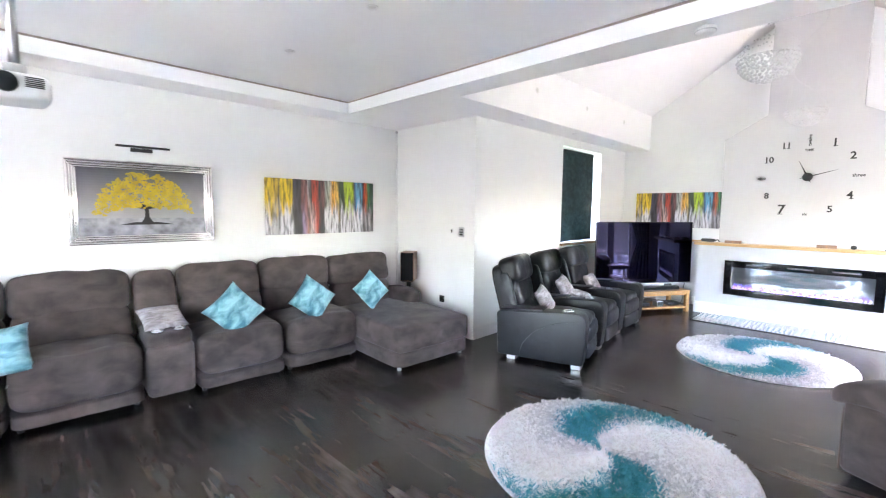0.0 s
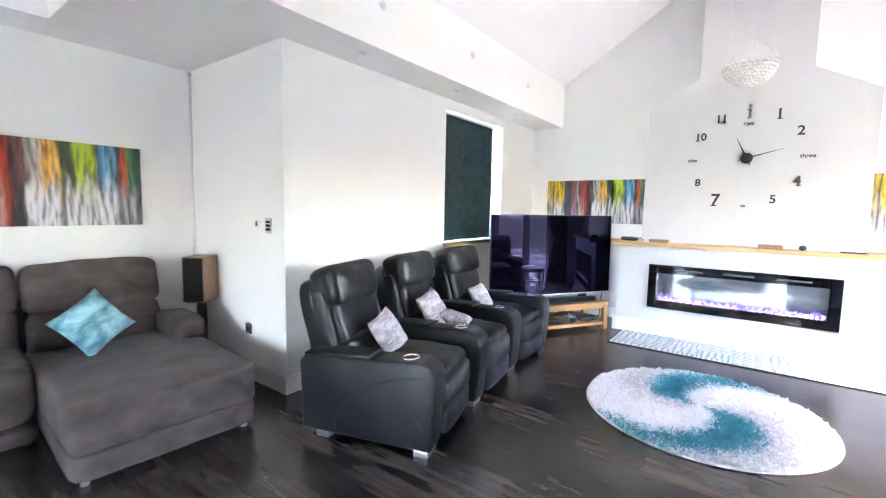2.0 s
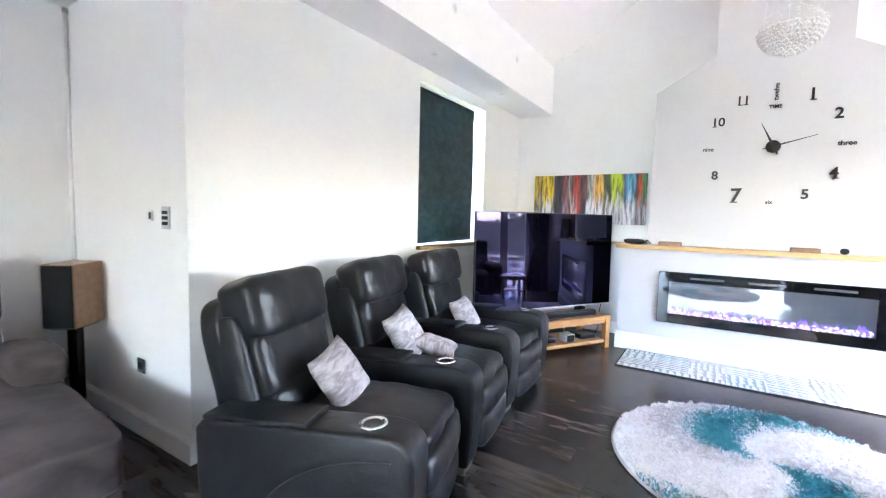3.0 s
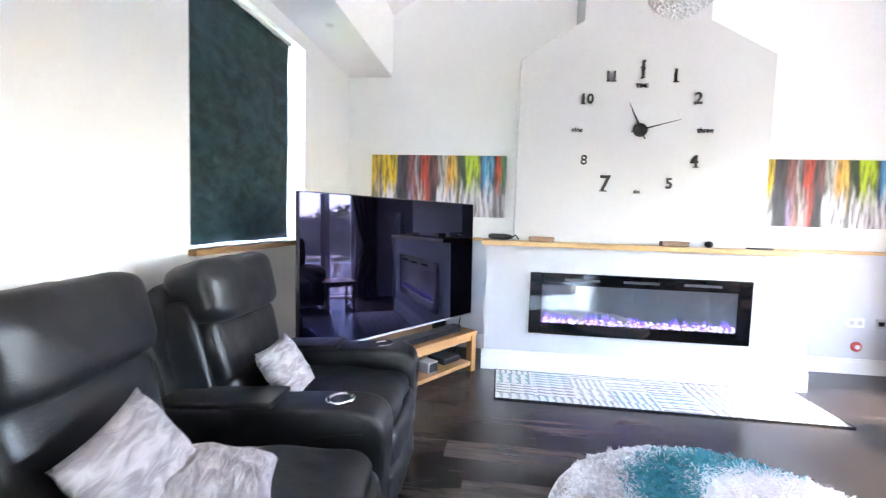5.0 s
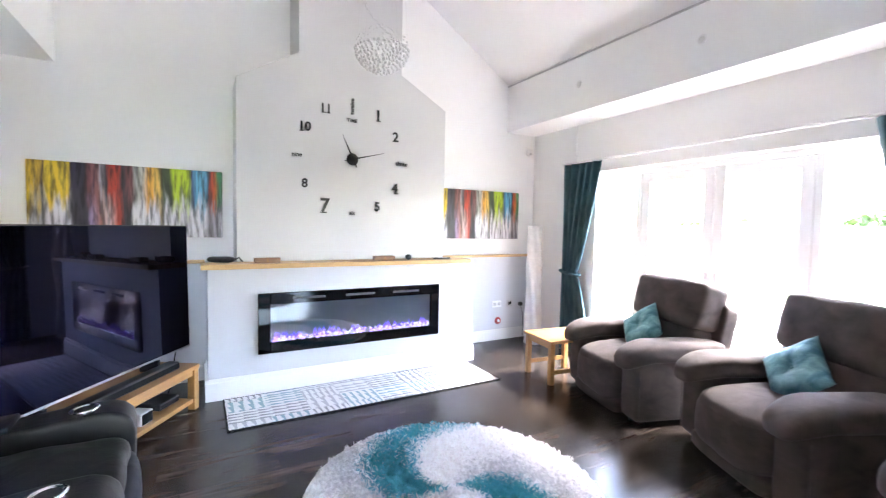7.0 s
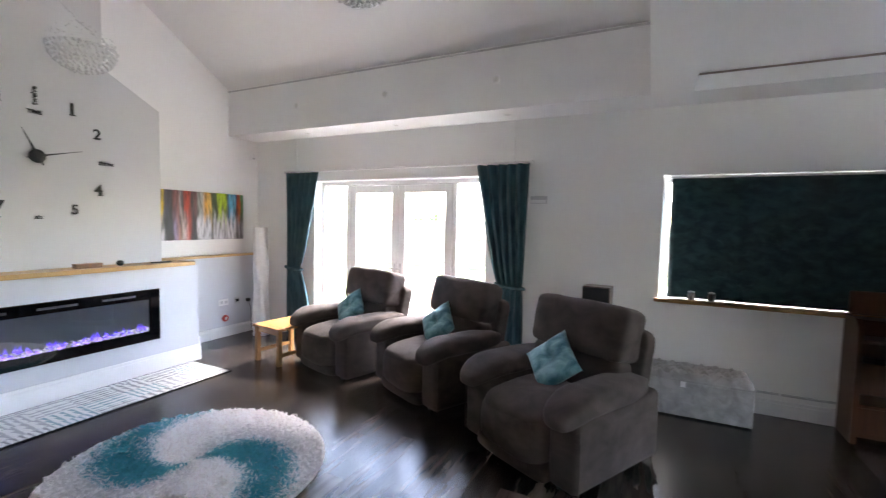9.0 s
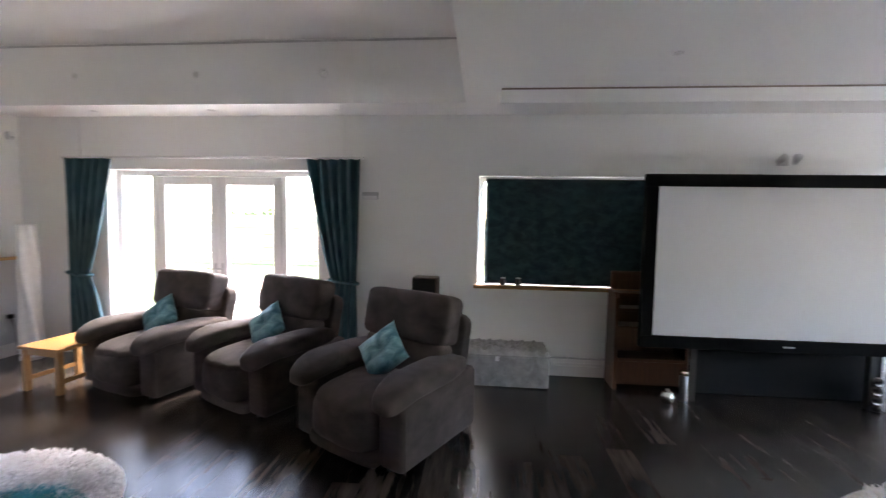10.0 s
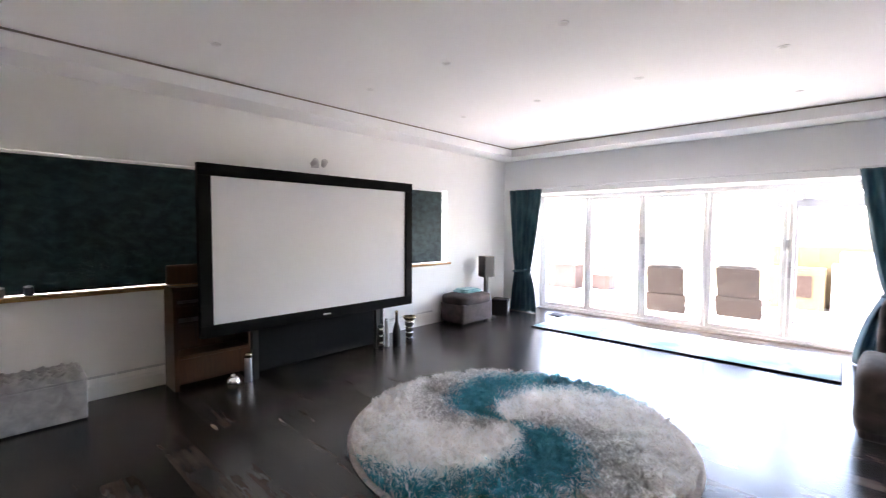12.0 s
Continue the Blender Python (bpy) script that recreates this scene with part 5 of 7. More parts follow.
# ---- rugs ----
def shag_material(R, cx, cy, twist, phase, white, grey, teal, tuft):
    """Two teal arms that curl to the middle of a pale pile."""
    m = bpy.data.materials.new("shag_pile")
    m.use_nodes = True
    nt = m.node_tree
    L = nt.links.new
    b = nt.nodes["Principled BSDF"]
    b.inputs["Roughness"].default_value = 0.9
    b.inputs["Specular IOR Level"].default_value = 0.15
    tc = nt.nodes.new("ShaderNodeTexCoord")
    sp = nt.nodes.new("ShaderNodeSeparateXYZ")
    L(tc.outputs["Object"], sp.inputs[0])

    def op(kind, a, b_=None, c=None):
        n = nt.nodes.new("ShaderNodeMath")
        n.operation = kind
        for k, v in enumerate((a, b_, c)):
            if v is None:
                continue
            if isinstance(v, (int, float)):
                n.inputs[k].default_value = v
            else:
                L(v, n.inputs[k])
        return n.outputs[0]

    n1 = nt.nodes.new("ShaderNodeTexNoise")
    n1.inputs["Scale"].default_value, n1.inputs["Detail"].default_value = 4.0, 4
    L(tc.outputs["Object"], n1.inputs["Vector"])
    n2 = nt.nodes.new("ShaderNodeTexNoise")
    n2.inputs["Scale"].default_value, n2.inputs["Detail"].default_value = 36.0, 4
    L(tc.outputs["Object"], n2.inputs["Vector"])
    qx, qy = op("SUBTRACT", sp.outputs[0], cx * R), op("SUBTRACT", sp.outputs[1], cy * R)
    th = op("ARCTAN2", qy, qx)
    rr = op("SQRT", op("ADD", op("MULTIPLY", qx, qx), op("MULTIPLY", qy, qy)))
    rn = op("DIVIDE", rr, R)
    ang = op("ADD", op("MULTIPLY", th, 2.0), op("MULTIPLY_ADD", op("POWER", rn, 1.45), twist, phase))
    w = op("COSINE", ang)
    w = op("ADD", w, op("MULTIPLY_ADD", n1.outputs[0], 0.5, -0.25))
    gi = nt.nodes.new("ShaderNodeNewGeometry")
    w = op("ADD", w, op("MULTIPLY_ADD", n2.outputs[0], 0.5, -0.25))
    w = op("ADD", w, op("MULTIPLY_ADD", gi.outputs["Random Per Island"], 0.7, -0.35))
    w = op("SUBTRACT", w, op("MULTIPLY_ADD", rn, 0.70, -0.36))
    w = op("SUBTRACT", w, op("MULTIPLY", op("MAXIMUM", op("SUBTRACT", 0.34, rn), 0.0), 2.2))
    t1 = nt.nodes.new("ShaderNodeMapRange")
    t1.inputs["From Min"].default_value, t1.inputs["From Max"].default_value = 0.38, 0.62
    L(w, t1.inputs["Value"])
    w2 = op("SINE", ang)
    w2 = op("ADD", w2, op("MULTIPLY_ADD", n2.outputs[0], 3.4, -1.7))
    t2 = nt.nodes.new("ShaderNodeMapRange")
    t2.inputs["From Min"].default_value, t2.inputs["From Max"].default_value = 0.5, 1.1
    L(w2, t2.inputs["Value"])
    mx1 = nt.nodes.new("ShaderNodeMix")
    mx1.data_type = "RGBA"
    mx1.inputs[6].default_value, mx1.inputs[7].default_value = (*white, 1), (*grey, 1)
    L(t2.outputs[0], mx1.inputs[0])
    mx = nt.nodes.new("ShaderNodeMix")
    mx.data_type = "RGBA"
    mx.inputs[7].default_value = (*teal, 1)
    L(t1.outputs[0], mx.inputs[0])
    L(mx1.outputs[2], mx.inputs[6])
    hv = nt.nodes.new("ShaderNodeHueSaturation")
    vr = nt.nodes.new("ShaderNodeMapRange")
    vr.inputs["To Min"].default_value, vr.inputs["To Max"].default_value = 0.92, 1.14
    L(gi.outputs["Random Per Island"], vr.inputs["Value"])
    n4 = nt.nodes.new("ShaderNodeTexNoise")
    n4.inputs["Scale"].default_value, n4.inputs["Detail"].default_value = 24.0, 3
    L(tc.outputs["Object"], n4.inputs["Vector"])
    L(op("MULTIPLY", vr.outputs[0], op("MULTIPLY_ADD", n4.outputs[0], tuft, 1.0 - tuft * 0.5)), hv.inputs["Value"])
    L(mx.outputs[2], hv.inputs["Color"])
    L(hv.outputs[0], b.inputs["Base Color"])
    tl = nt.nodes.new("ShaderNodeBsdfTranslucent")
    L(hv.outputs[0], tl.inputs[0])
    ms = nt.nodes.new("ShaderNodeMixShader")
    ms.inputs[0].default_value = 0.5
    L(b.outputs[0], ms.inputs[1])
    L(tl.outputs[0], ms.inputs[2])
    L(ms.outputs[0], nt.nodes["Material Output"].inputs[0])
    return m


def round_rug(x, y, R, cx, cy, twist, phase, count, seed, label, white=(0.95, 0.93, 0.93), grey=(0.70, 0.68, 0.69), teal=(0.075, 0.37, 0.435)):
    m = shag_material(R, cx, cy, twist, phase, white, grey, teal, 0.4 if R < 1 else 0.75)
    t = thing("round_rug", pose(x, y, 0), label, "rug", "round shag rugs")
    part("backing", lathe(bmesh.new(), [(R * 0.985, 0.002), (R, 0.008), (R * 0.99, 0.014)], 72), m, t)
    rng = np.random.default_rng(seed)
    r = R * np.sqrt(rng.random(count)) * (0.975 if R < 1 else 0.965)
    a = rng.random(count) * 2 * np.pi
    px_, py_ = r * np.cos(a), r * np.sin(a)
    k = 1.25 if R < 1 else 1.75
    h = (0.014 + 0.020 * rng.random(count)) * (1.0 if R < 1 else 1.7)
    g = 1.0 if R < 1 else 0.62
    la = 2.6 * np.sin(g * px_ * 31 + 2.2 * np.sin(g * py_ * 17)) + 2.6 * np.cos(g * py_ * 29 + 2.0 * np.sin(g * px_ * 21)) + 1.6 * rng.random(count)
    h = h * (1.0 + 0.45 * np.sin(g * px_ * 47 + 3.0 * np.sin(g * py_ * 23)) * np.cos(g * py_ * 43 + 3.0 * np.sin(g * px_ * 27)))
    ll = k * (0.016 + 0.026 * rng.random(count))
    wd = (0.0036 + 0.0034 * rng.random(count)) * (1.0 if R < 1 else 1.1)
    ll = ll * np.where(r > 0.93 * R, 0.45, 1.0)
    wa = rng.random(count) * 2 * np.pi
    dx, dy = wd * np.cos(wa), wd * np.sin(wa)
    ex, ey = px_ + ll * np.cos(la), py_ + ll * np.sin(la)
    z0 = np.full(count, 0.012)
    v = np.stack([np.stack([px_ - dx, py_ - dy, z0], 1), np.stack([px_ + dx, py_ + dy, z0], 1),
                  np.stack([(px_ + ex) / 2 + dx * 0.9, (py_ + ey) / 2 + dy * 0.9, 0.012 + h * 0.75], 1), np.stack([(px_ + ex) / 2 - dx * 0.9, (py_ + ey) / 2 - dy * 0.9, 0.012 + h * 0.75], 1),
                  np.stack([ex, ey, 0.010 + h], 1)], 1).reshape(-1, 3)
    me = bpy.data.meshes.new("shag_surface")
    base = np.arange(count)[:, None] * 5
    faces = [tuple(f) for f in np.concatenate([base + np.array([0, 1, 2, 3])], 0).tolist()] + [tuple(f) for f in (base + np.array([3, 2, 4])).tolist()]
    me.from_pydata(v.tolist(), [], faces)
    me.materials.append(m)
    ob = new("shag_surface", me)
    ob.parent = t
    tagged(ob, "shaggy swirled pile", kind="stuff")
    return t


round_rug(6.04, 1.19, 0.86, 0.02, 0.0, 3.5, -2.62, 64000, 1, "round white and teal swirl shag rug by the fire")
round_rug(2.80, 1.55, 0.87, 0.0, 0.06, 3.0, -2.62, 64000, 2, "round white, grey and teal swirl shag rug mid-floor")
round_rug(0.18, 1.34, 1.30, 0.02, -0.03, 3.5, 2.97, 130000, 3, "large round grey, white and teal swirl shag rug", white=(0.97, 0.95, 0.93), grey=(0.60, 0.57, 0.545))


def flat_rug(name, x0, x1, y0, y1, label, material, th=0.012):
    t = thing(name, pose((x0 + x1) / 2, (y0 + y1) / 2, 0), label, "rug")
    w, d = x1 - x0, y1 - y0
    part("weave", box(bmesh.new(), -w / 2 + 0.012, w / 2 - 0.012, -d / 2 + 0.012, d / 2 - 0.012, 0.002, th, bevel=0.003, seg=1), material, t)
    e = 0.012
    part("edging", boxes((-w / 2, w / 2, -d / 2, -d / 2 + e, 0.002, th - 0.002), (-w / 2, w / 2, d / 2 - e, d / 2, 0.002, th - 0.002), (-w / 2, -w / 2 + e, -d / 2 + e, d / 2 - e, 0.002, th - 0.002), (w / 2 - e, w / 2, -d / 2 + e, d / 2 - e, 0.002, th - 0.002)), M_CHARC, t, "dark bound edge")
    return t


def patch_material(name, size, c):
    """Woven blocks of short bars that turn from block to block, pale grey and pale teal on white."""
    m = bpy.data.materials.new(name)
    m.use_nodes = True
    nt = m.node_tree
    L = nt.links.new
    b = nt.nodes["Principled BSDF"]
    b.inputs["Roughness"].default_value = 0.9
    tc = nt.nodes.new("ShaderNodeTexCoord")

    def node(kind, **ins):
        n = nt.nodes.new(kind)
        for k, v in ins.items():
            if isinstance(v, (int, float, tuple)):
                n.inputs[int(k[1:])].default_value = v
            else:
                L(v, n.inputs[int(k[1:])])
        return n

    def op(kind, *args):
        n = node("ShaderNodeMath", **{"i%d" % k: v for k, v in enumerate(args)})
        n.operation = kind
        return n.outputs[0]

    wob = node("ShaderNodeTexNoise", i0=tc.outputs["Object"])
    wob.inputs["Scale"].default_value = 26
    sp = node("ShaderNodeSeparateXYZ", i0=tc.outputs["Object"])
    x = op("ADD", sp.outputs[0], op("MULTIPLY_ADD", wob.outputs[0], 0.012, -0.006))
    y = op("ADD", sp.outputs[1], op("MULTIPLY_ADD", wob.outputs[0], 0.012, -0.006))
    bx_, by_ = op("FLOOR", op("DIVIDE", x, size[0])), op("FLOOR", op("DIVIDE", y, size[1]))
    cell = node("ShaderNodeCombineXYZ", i0=bx_, i1=by_)
    wn = nt.nodes.new("ShaderNodeTexWhiteNoise")
    wn.noise_dimensions = "2D"
    L(cell.outputs[0], wn.inputs["Vector"])
    rs = node("ShaderNodeSeparateColor", i0=wn.outputs["Color"])
    turn = op("GREATER_THAN", rs.outputs[0], 0.45)
    u = op("ADD", op("MULTIPLY", x, turn), op("MULTIPLY", y, op("SUBTRACT", 1.0, turn)))
    across = op("ADD", op("MULTIPLY", y, turn), op("MULTIPLY", x, op("SUBTRACT", 1.0, turn)))
    pitch = op("MULTIPLY_ADD", rs.outputs[1], 0.035, 0.046)
    ramp = op("FRACT", op("DIVIDE", op("ADD", u, 9.0), pitch))
    tooth = op("MULTIPLY_ADD", op("FRACT", op("DIVIDE", op("ADD", across, 9.0), 0.11)), 0.40, 0.22)
    bar = op("LESS_THAN", ramp, tooth)
    tint = nt.nodes.new("ShaderNodeValToRGB")
    tint.color_ramp.interpolation = "CONSTANT"
    el = tint.color_ramp.elements
    el[0].color, el[1].position, el[1].color = (*c[1], 1), 0.45, (*c[2], 1)
    e = el.new(0.75)
    e.color = (*c[3], 1)
    L(rs.outputs[2], tint.inputs[0])
    mx = nt.nodes.new("ShaderNodeMix")
    mx.data_type = "RGBA"
    mx.inputs[6].default_value = (*c[0], 1)
    L(bar, mx.inputs[0])
    L(tint.outputs[0], mx.inputs[7])
    fine = nt.nodes.new("ShaderNodeTexNoise")
    fine.inputs["Scale"].default_value, fine.inputs["Detail"].default_value = 120, 3
    L(tc.outputs["Object"], fine.inputs["Vector"])
    hv = nt.nodes.new("ShaderNodeHueSaturation")
    L(op("MULTIPLY_ADD", fine.outputs[0], 0.5, 0.75), hv.inputs["Value"])
    L(mx.outputs[2], hv.inputs["Color"])
    L(hv.outputs[0], b.inputs["Base Color"])
    bp = nt.nodes.new("ShaderNodeBump")
    bp.inputs["Strength"].default_value, bp.inputs["Distance"].default_value = 0.5, 0.004
    L(op("ADD", bar, fine.outputs[0]), bp.inputs["Height"])
    L(bp.outputs[0], b.inputs["Normal"])
    return m


flat_rug("hearth_rug", 7.44, 8.10, -0.20, 2.30, "pale grey, white and teal geometric hearth runner", patch_material("hearth_weave", (0.22, 0.31), ((0.70, 0.70, 0.69), (0.30, 0.31, 0.32), (0.27, 0.39, 0.41), (0.42, 0.43, 0.44))))
flat_rug("door_runner", -4.08, -2.95, -0.42, 3.24, "long pale grey and teal runner by the bifold doors", napped("runner_pile", (0.26, 0.46, 0.45), (0.62, 0.61, 0.60), 1.7, (1, 1, 1), 0.95, 0.1, 0.5, 0.01, 0.38, 0.52, 30.0), 0.025)
flat_rug("door_mat", -4.28, -3.98, -0.72, -0.42, "small dark grey mat by the bifold doors", M_CHARC)

# ---- projection screen and cabinet ----
SCR = thing("projection_screen", pose(0.315, -1.15, 0), "large white projection screen in a wide black frame", "screen")
hw, z0, z1, fw = 1.221, 0.648, 2.06, 0.115
part("screen", boxes((-hw, hw, -0.03, -0.012, z0, z1)), M_PROJ, SCR, "matt white screen surface")
for nm, dims in (("frame_top", (-hw - fw, hw + fw, -0.06, 0.012, z1, z1 + fw)), ("frame_bottom", (-hw - fw, hw + fw, -0.06, 0.012, z0 - fw, z0)), ("frame_side", (-hw - fw, -hw, -0.06, 0.012, z0, z1)), ("frame_side", (hw, hw + fw, -0.06, 0.012, z0, z1))):
    part(nm, box(bmesh.new(), *dims, bevel=0.006), M_BLACKV, SCR)
for s in (-0.8, 0.8):
    part("post", boxes((s - 0.03, s + 0.03, -0.12, -0.061, 0.0, 1.9)), M_BLACK, SCR)
part("badge", boxes((-0.05, 0.05, 0.012, 0.014, z0 - 0.07, z0 - 0.055)), M_GREYPL, SCR, "small pale badge")
CAB = thing("speaker_cabinet", pose(0.15, -1.43, 0), "long low charcoal speaker cabinet under the screen", "speaker")
part("body", box(bmesh.new(), -0.90, 0.90, -0.12, 0.0, 0.0, 0.56, bevel=0.008), M_CHARC, CAB)
part("grille", boxes((-0.88, 0.88, 0.001, 0.008, 0.03, 0.53)), M_CHARC, CAB, "dark grille cloth")
CAM = thing("wall_spotlight", pose(0.10, SY, 2.36), "small silver twin wall light above the screen", "lamp")
part("base", box(bmesh.new(), -0.05, 0.05, 0.0, 0.03, -0.03, 0.03, bevel=0.006), M_STEEL, CAM)
for s in (-0.09, 0.07):
    part("head", cyl(bmesh.new(), 0.03, 0.04, 0.0, 0.09, 16, pose(s, 0.06, 0, -60, 0, s * 200)), M_STEEL, CAM, smooth=True)

# old wooden display organ beside the screen
ORG = thing("wooden_display_unit", pose(1.42, -1.42, 0), "dark stained wooden stepped display unit", "cabinet")
b = bmesh.new()
prism(b, [(0.0, 0.0), (0.0, 0.95), (-0.06, 1.0), (-0.28, 1.0), (-0.30, 0.0)], 0.34, 0.38, Matrix(((0, 0, 1, 0), (1, 0, 0, 0), (0, 1, 0, 0), (0, 0, 0, 1))))
part("side_panel", b, M_DARKWOOD, ORG)
b = bmesh.new()
prism(b, [(0.0, 0.0), (0.0, 0.95), (-0.06, 1.0), (-0.28, 1.0), (-0.30, 0.0)], -0.36, -0.32, Matrix(((0, 0, 1, 0), (1, 0, 0, 0), (0, 1, 0, 0), (0, 0, 0, 1))))
part("side_panel", b, M_DARKWOOD, ORG)
part("back_panel", boxes((-0.32, 0.34, -0.30, -0.285, 0.02, 1.18)), M_DARKWOOD, ORG)
for z, d in ((0.06, 0.0), (0.30, 0.0), (0.62, -0.05), (0.80, -0.08), (0.96, -0.08)):
    part("shelf", box(bmesh.new(), -0.32, 0.34, -0.285, d, z, z + 0.03, bevel=0.004), M_DARKWOOD, ORG)
part("front_panel", boxes((-0.32, 0.34, -0.02, 0.0, 0.09, 0.30)), M_DARKWOOD, ORG)
part("cresting", box(bmesh.new(), -0.34, 0.36, -0.30, -0.25, 1.0, 1.20, bevel=0.02), M_DARKWOOD, ORG, "carved top rail")


def bottle(x, y, prof, mt, nm, lb, cap=None):
    t = thing(nm, pose(x, y, 0), lb, "ornament")
    part("body", lathe(bmesh.new(), prof, 20), mt, t, smooth=True)
    if cap:
        part("cap", lathe(bmesh.new(), cap[0], 16), cap[1], t, smooth=True)
    return t


M_GOLD = mat("champagne_metal", (0.62, 0.52, 0.36), 0.25, 1.0, var=0.08)
bottle(1.19, -1.22, [(0.035, 0.001), (0.038, 0.01), (0.036, 0.24), (0.034, 0.25)], M_STEEL, "metal_canister", "tall slim silver canister on the floor", ([(0.036, 0.25), (0.037, 0.29), (0.02, 0.30)], M_GOLD))
bottle(1.38, -1.12, [(0.02, 0.001), (0.05, 0.02), (0.065, 0.065), (0.05, 0.11), (0.02, 0.13)], M_CHROME, "silver_ball", "polished silver ball ornament on the floor", ([(0.015, 0.128), (0.018, 0.14), (0.01, 0.145)], M_STEEL))
bottle(-0.74, -1.14, [(0.05, 0.001), (0.055, 0.02), (0.055, 0.20), (0.035, 0.28), (0.02, 0.34), (0.018, 0.42)], M_BLACK, "glass_bottle", "tall dark glass bottle on the floor", ([(0.02, 0.42), (0.022, 0.47), (0.012, 0.475)], M_GOLD))
bottle(-0.62, -1.20, [(0.03, 0.001), (0.032, 0.02), (0.03, 0.34), (0.026, 0.36)], M_STEEL, "silver_vase", "slim silver vase on the floor", ([(0.02, 0.36), (0.024, 0.38), (0.018, 0.382)], M_STEEL))
def banded_vase(x, y, rings, r0, r1, step, label, gold=False):
    """Stacked rings, black and silver by turns."""
    t = thing("banded_vase", pose(x, y, 0), label, "ornament")
    for k in range(rings):
        r = r0 + (r1 - r0) * (k / max(1, rings - 1)) ** 2
        z = 0.001 + k * step
        part("ring", lathe(bmesh.new(), [(r * 0.72, z), (r * 0.95, z + step * 0.2), (r, z + step * 0.5), (r * 0.95, z + step * 0.8), (r * 0.72, z + step)], 18), M_CHROME if k % 2 else M_BLACK, t, smooth=True)
    if gold:
        z = 0.001 + rings * step
        part("rim", lathe(bmesh.new(), [(r1 * 0.7, z), (r1 * 1.2, z + 0.02), (r1 * 1.35, z + 0.055), (r1 * 1.25, z + 0.058), (r1 * 0.9, z + 0.03)], 20), M_GOLD, t, "gold flared rim", smooth=True)
    return t


banded_vase(-0.99, -1.16, 8, 0.050, 0.070, 0.038, "black and silver ringed vase with a gold rim", True)
banded_vase(-0.52, -1.20, 7, 0.040, 0.040, 0.045, "slim black and silver ringed vase on the floor")

# tufted ottoman
OTT = thing("storage_ottoman", pose(2.94, -1.50, 0), "grey crushed velvet tufted storage ottoman", "ottoman")
part("box_base", box(bmesh.new(), -0.48, 0.48, -0.22, 0.20, 0.01, 0.33, bevel=0.012), M_OTTO, OTT, smooth=False)
b = bmesh.new()
bmesh.ops.create_grid(b, x_segments=60, y_segments=28, size=1)
for v in b.verts:
    u, w_ = v.co.x * 0.485, v.co.y * 0.215
    i, j = u / 0.12, w_ / 0.105
    d = min((i - round(i)) ** 2 + (j - round(j)) ** 2, (i - 0.5 - round(i - 0.5)) ** 2 + (j - 0.5 - round(j - 0.5)) ** 2)
    e = min(1, (0.485 - abs(u)) / 0.03) * min(1, (0.215 - abs(w_)) / 0.03)
    v.co = Vector((u, w_ - 0.01, 0.335 + max(0, e) ** 0.5 * (0.004 + 0.098 * (1 - math.exp(-d * 7)))))
part("tufted_lid", b, M_OTTO, OTT, "button-tufted padded lid", smooth=True)
part("lid_edge", box(bmesh.new(), -0.485, 0.485, -0.225, 0.205, 0.325, 0.345, bevel=0.006), M_OTTO, OTT)
_stud = None
for k in range(-8, 9):
    for q in range(-3, 4):
        if (k - q) % 2 == 0 and abs(k) < 8 and not (abs(q) == 3 and abs(k) > 7):
            if _stud is None:
                _stud = part("button", lathe(bmesh.new(), [(0.010, -0.004), (0.011, 0.003), (0.005, 0.008)], 8), M_OTTO, OTT, smooth=True)
                ob = _stud
            else:
                ob = new("button", _stud.data)
                ob.parent = OTT
            ob.matrix_basis = pose(0.06 * k, 0.0525 * q - 0.01, 0.341)
part("label_tag", boxes((0.03, 0.07, 0.205, 0.209, 0.28, 0.33)), M_GLOSSW, OTT, "white fabric tag")

# footstool with folded cloth
FS = thing("footstool", pose(-2.55, -1.42, 0), "grey-brown suede footstool against the wall", "footstool")
part("base", box(bmesh.new(), -0.40, 0.38, -0.28, 0.24, 0.03, 0.36, bevel=0.04), M_SUEDE, FS, smooth=True)
spart("top_cushion", FS, M_SUEDE, (0.81, 0.55, 0.18), (-0.01, -0.02, 0.40), 5, 0.006, (0, 0, 0.15))
for sx in (-0.30, 0.30):
    for sy in (-0.22, 0.16):
        part("foot", cyl(bmesh.new(), 0.02, 0.024, 0, 0.04, 8, Matrix.Translation((sx, sy, 0))), M_BLACK, FS)
t = thing("folded_throw", pose(-2.60, -1.46, 0.498), "folded teal throw lying on the footstool", "throw")
part("fold", puff(bmesh.new(), (0.44, 0.34, 0.04), (0, 0, 0.018), 6, 8, 0.008), M_TEALV, t, smooth=True)
part("fold", puff(bmesh.new(), (0.36, 0.28, 0.035), (0.02, 0.01, 0.045), 6, 8, 0.008), M_TEALV, t, smooth=True)


def speaker(m, w, d, h, stand, front, side, label, nm="speaker"):
    t = thing(nm, m, label, "speaker")
    part("cabinet", box(bmesh.new(), -w / 2, w / 2, -d / 2, d / 2, stand, stand + h, bevel=0.006), side, t)
    part("grille", boxes((-w / 2 + 0.008, w / 2 - 0.008, -d / 2 - 0.012, -d / 2 - 0.001, stand + 0.008, stand + h - 0.008)), front, t, "black cloth grille")
    if stand:
        part("column", boxes((-0.03, 0.03, -0.03, 0.03, 0.02, stand - 0.012)), M_BLACK, t, "black stand column")
        part("top_plate", boxes((-w * 0.4, w * 0.4, -d * 0.4, d * 0.4, stand - 0.012, stand)), M_BLACK, t)
        part("base_plate", box(bmesh.new(), -0.13, 0.13, -0.15, 0.15, 0.0, 0.02, bevel=0.004), M_BLACK, t)
    return t


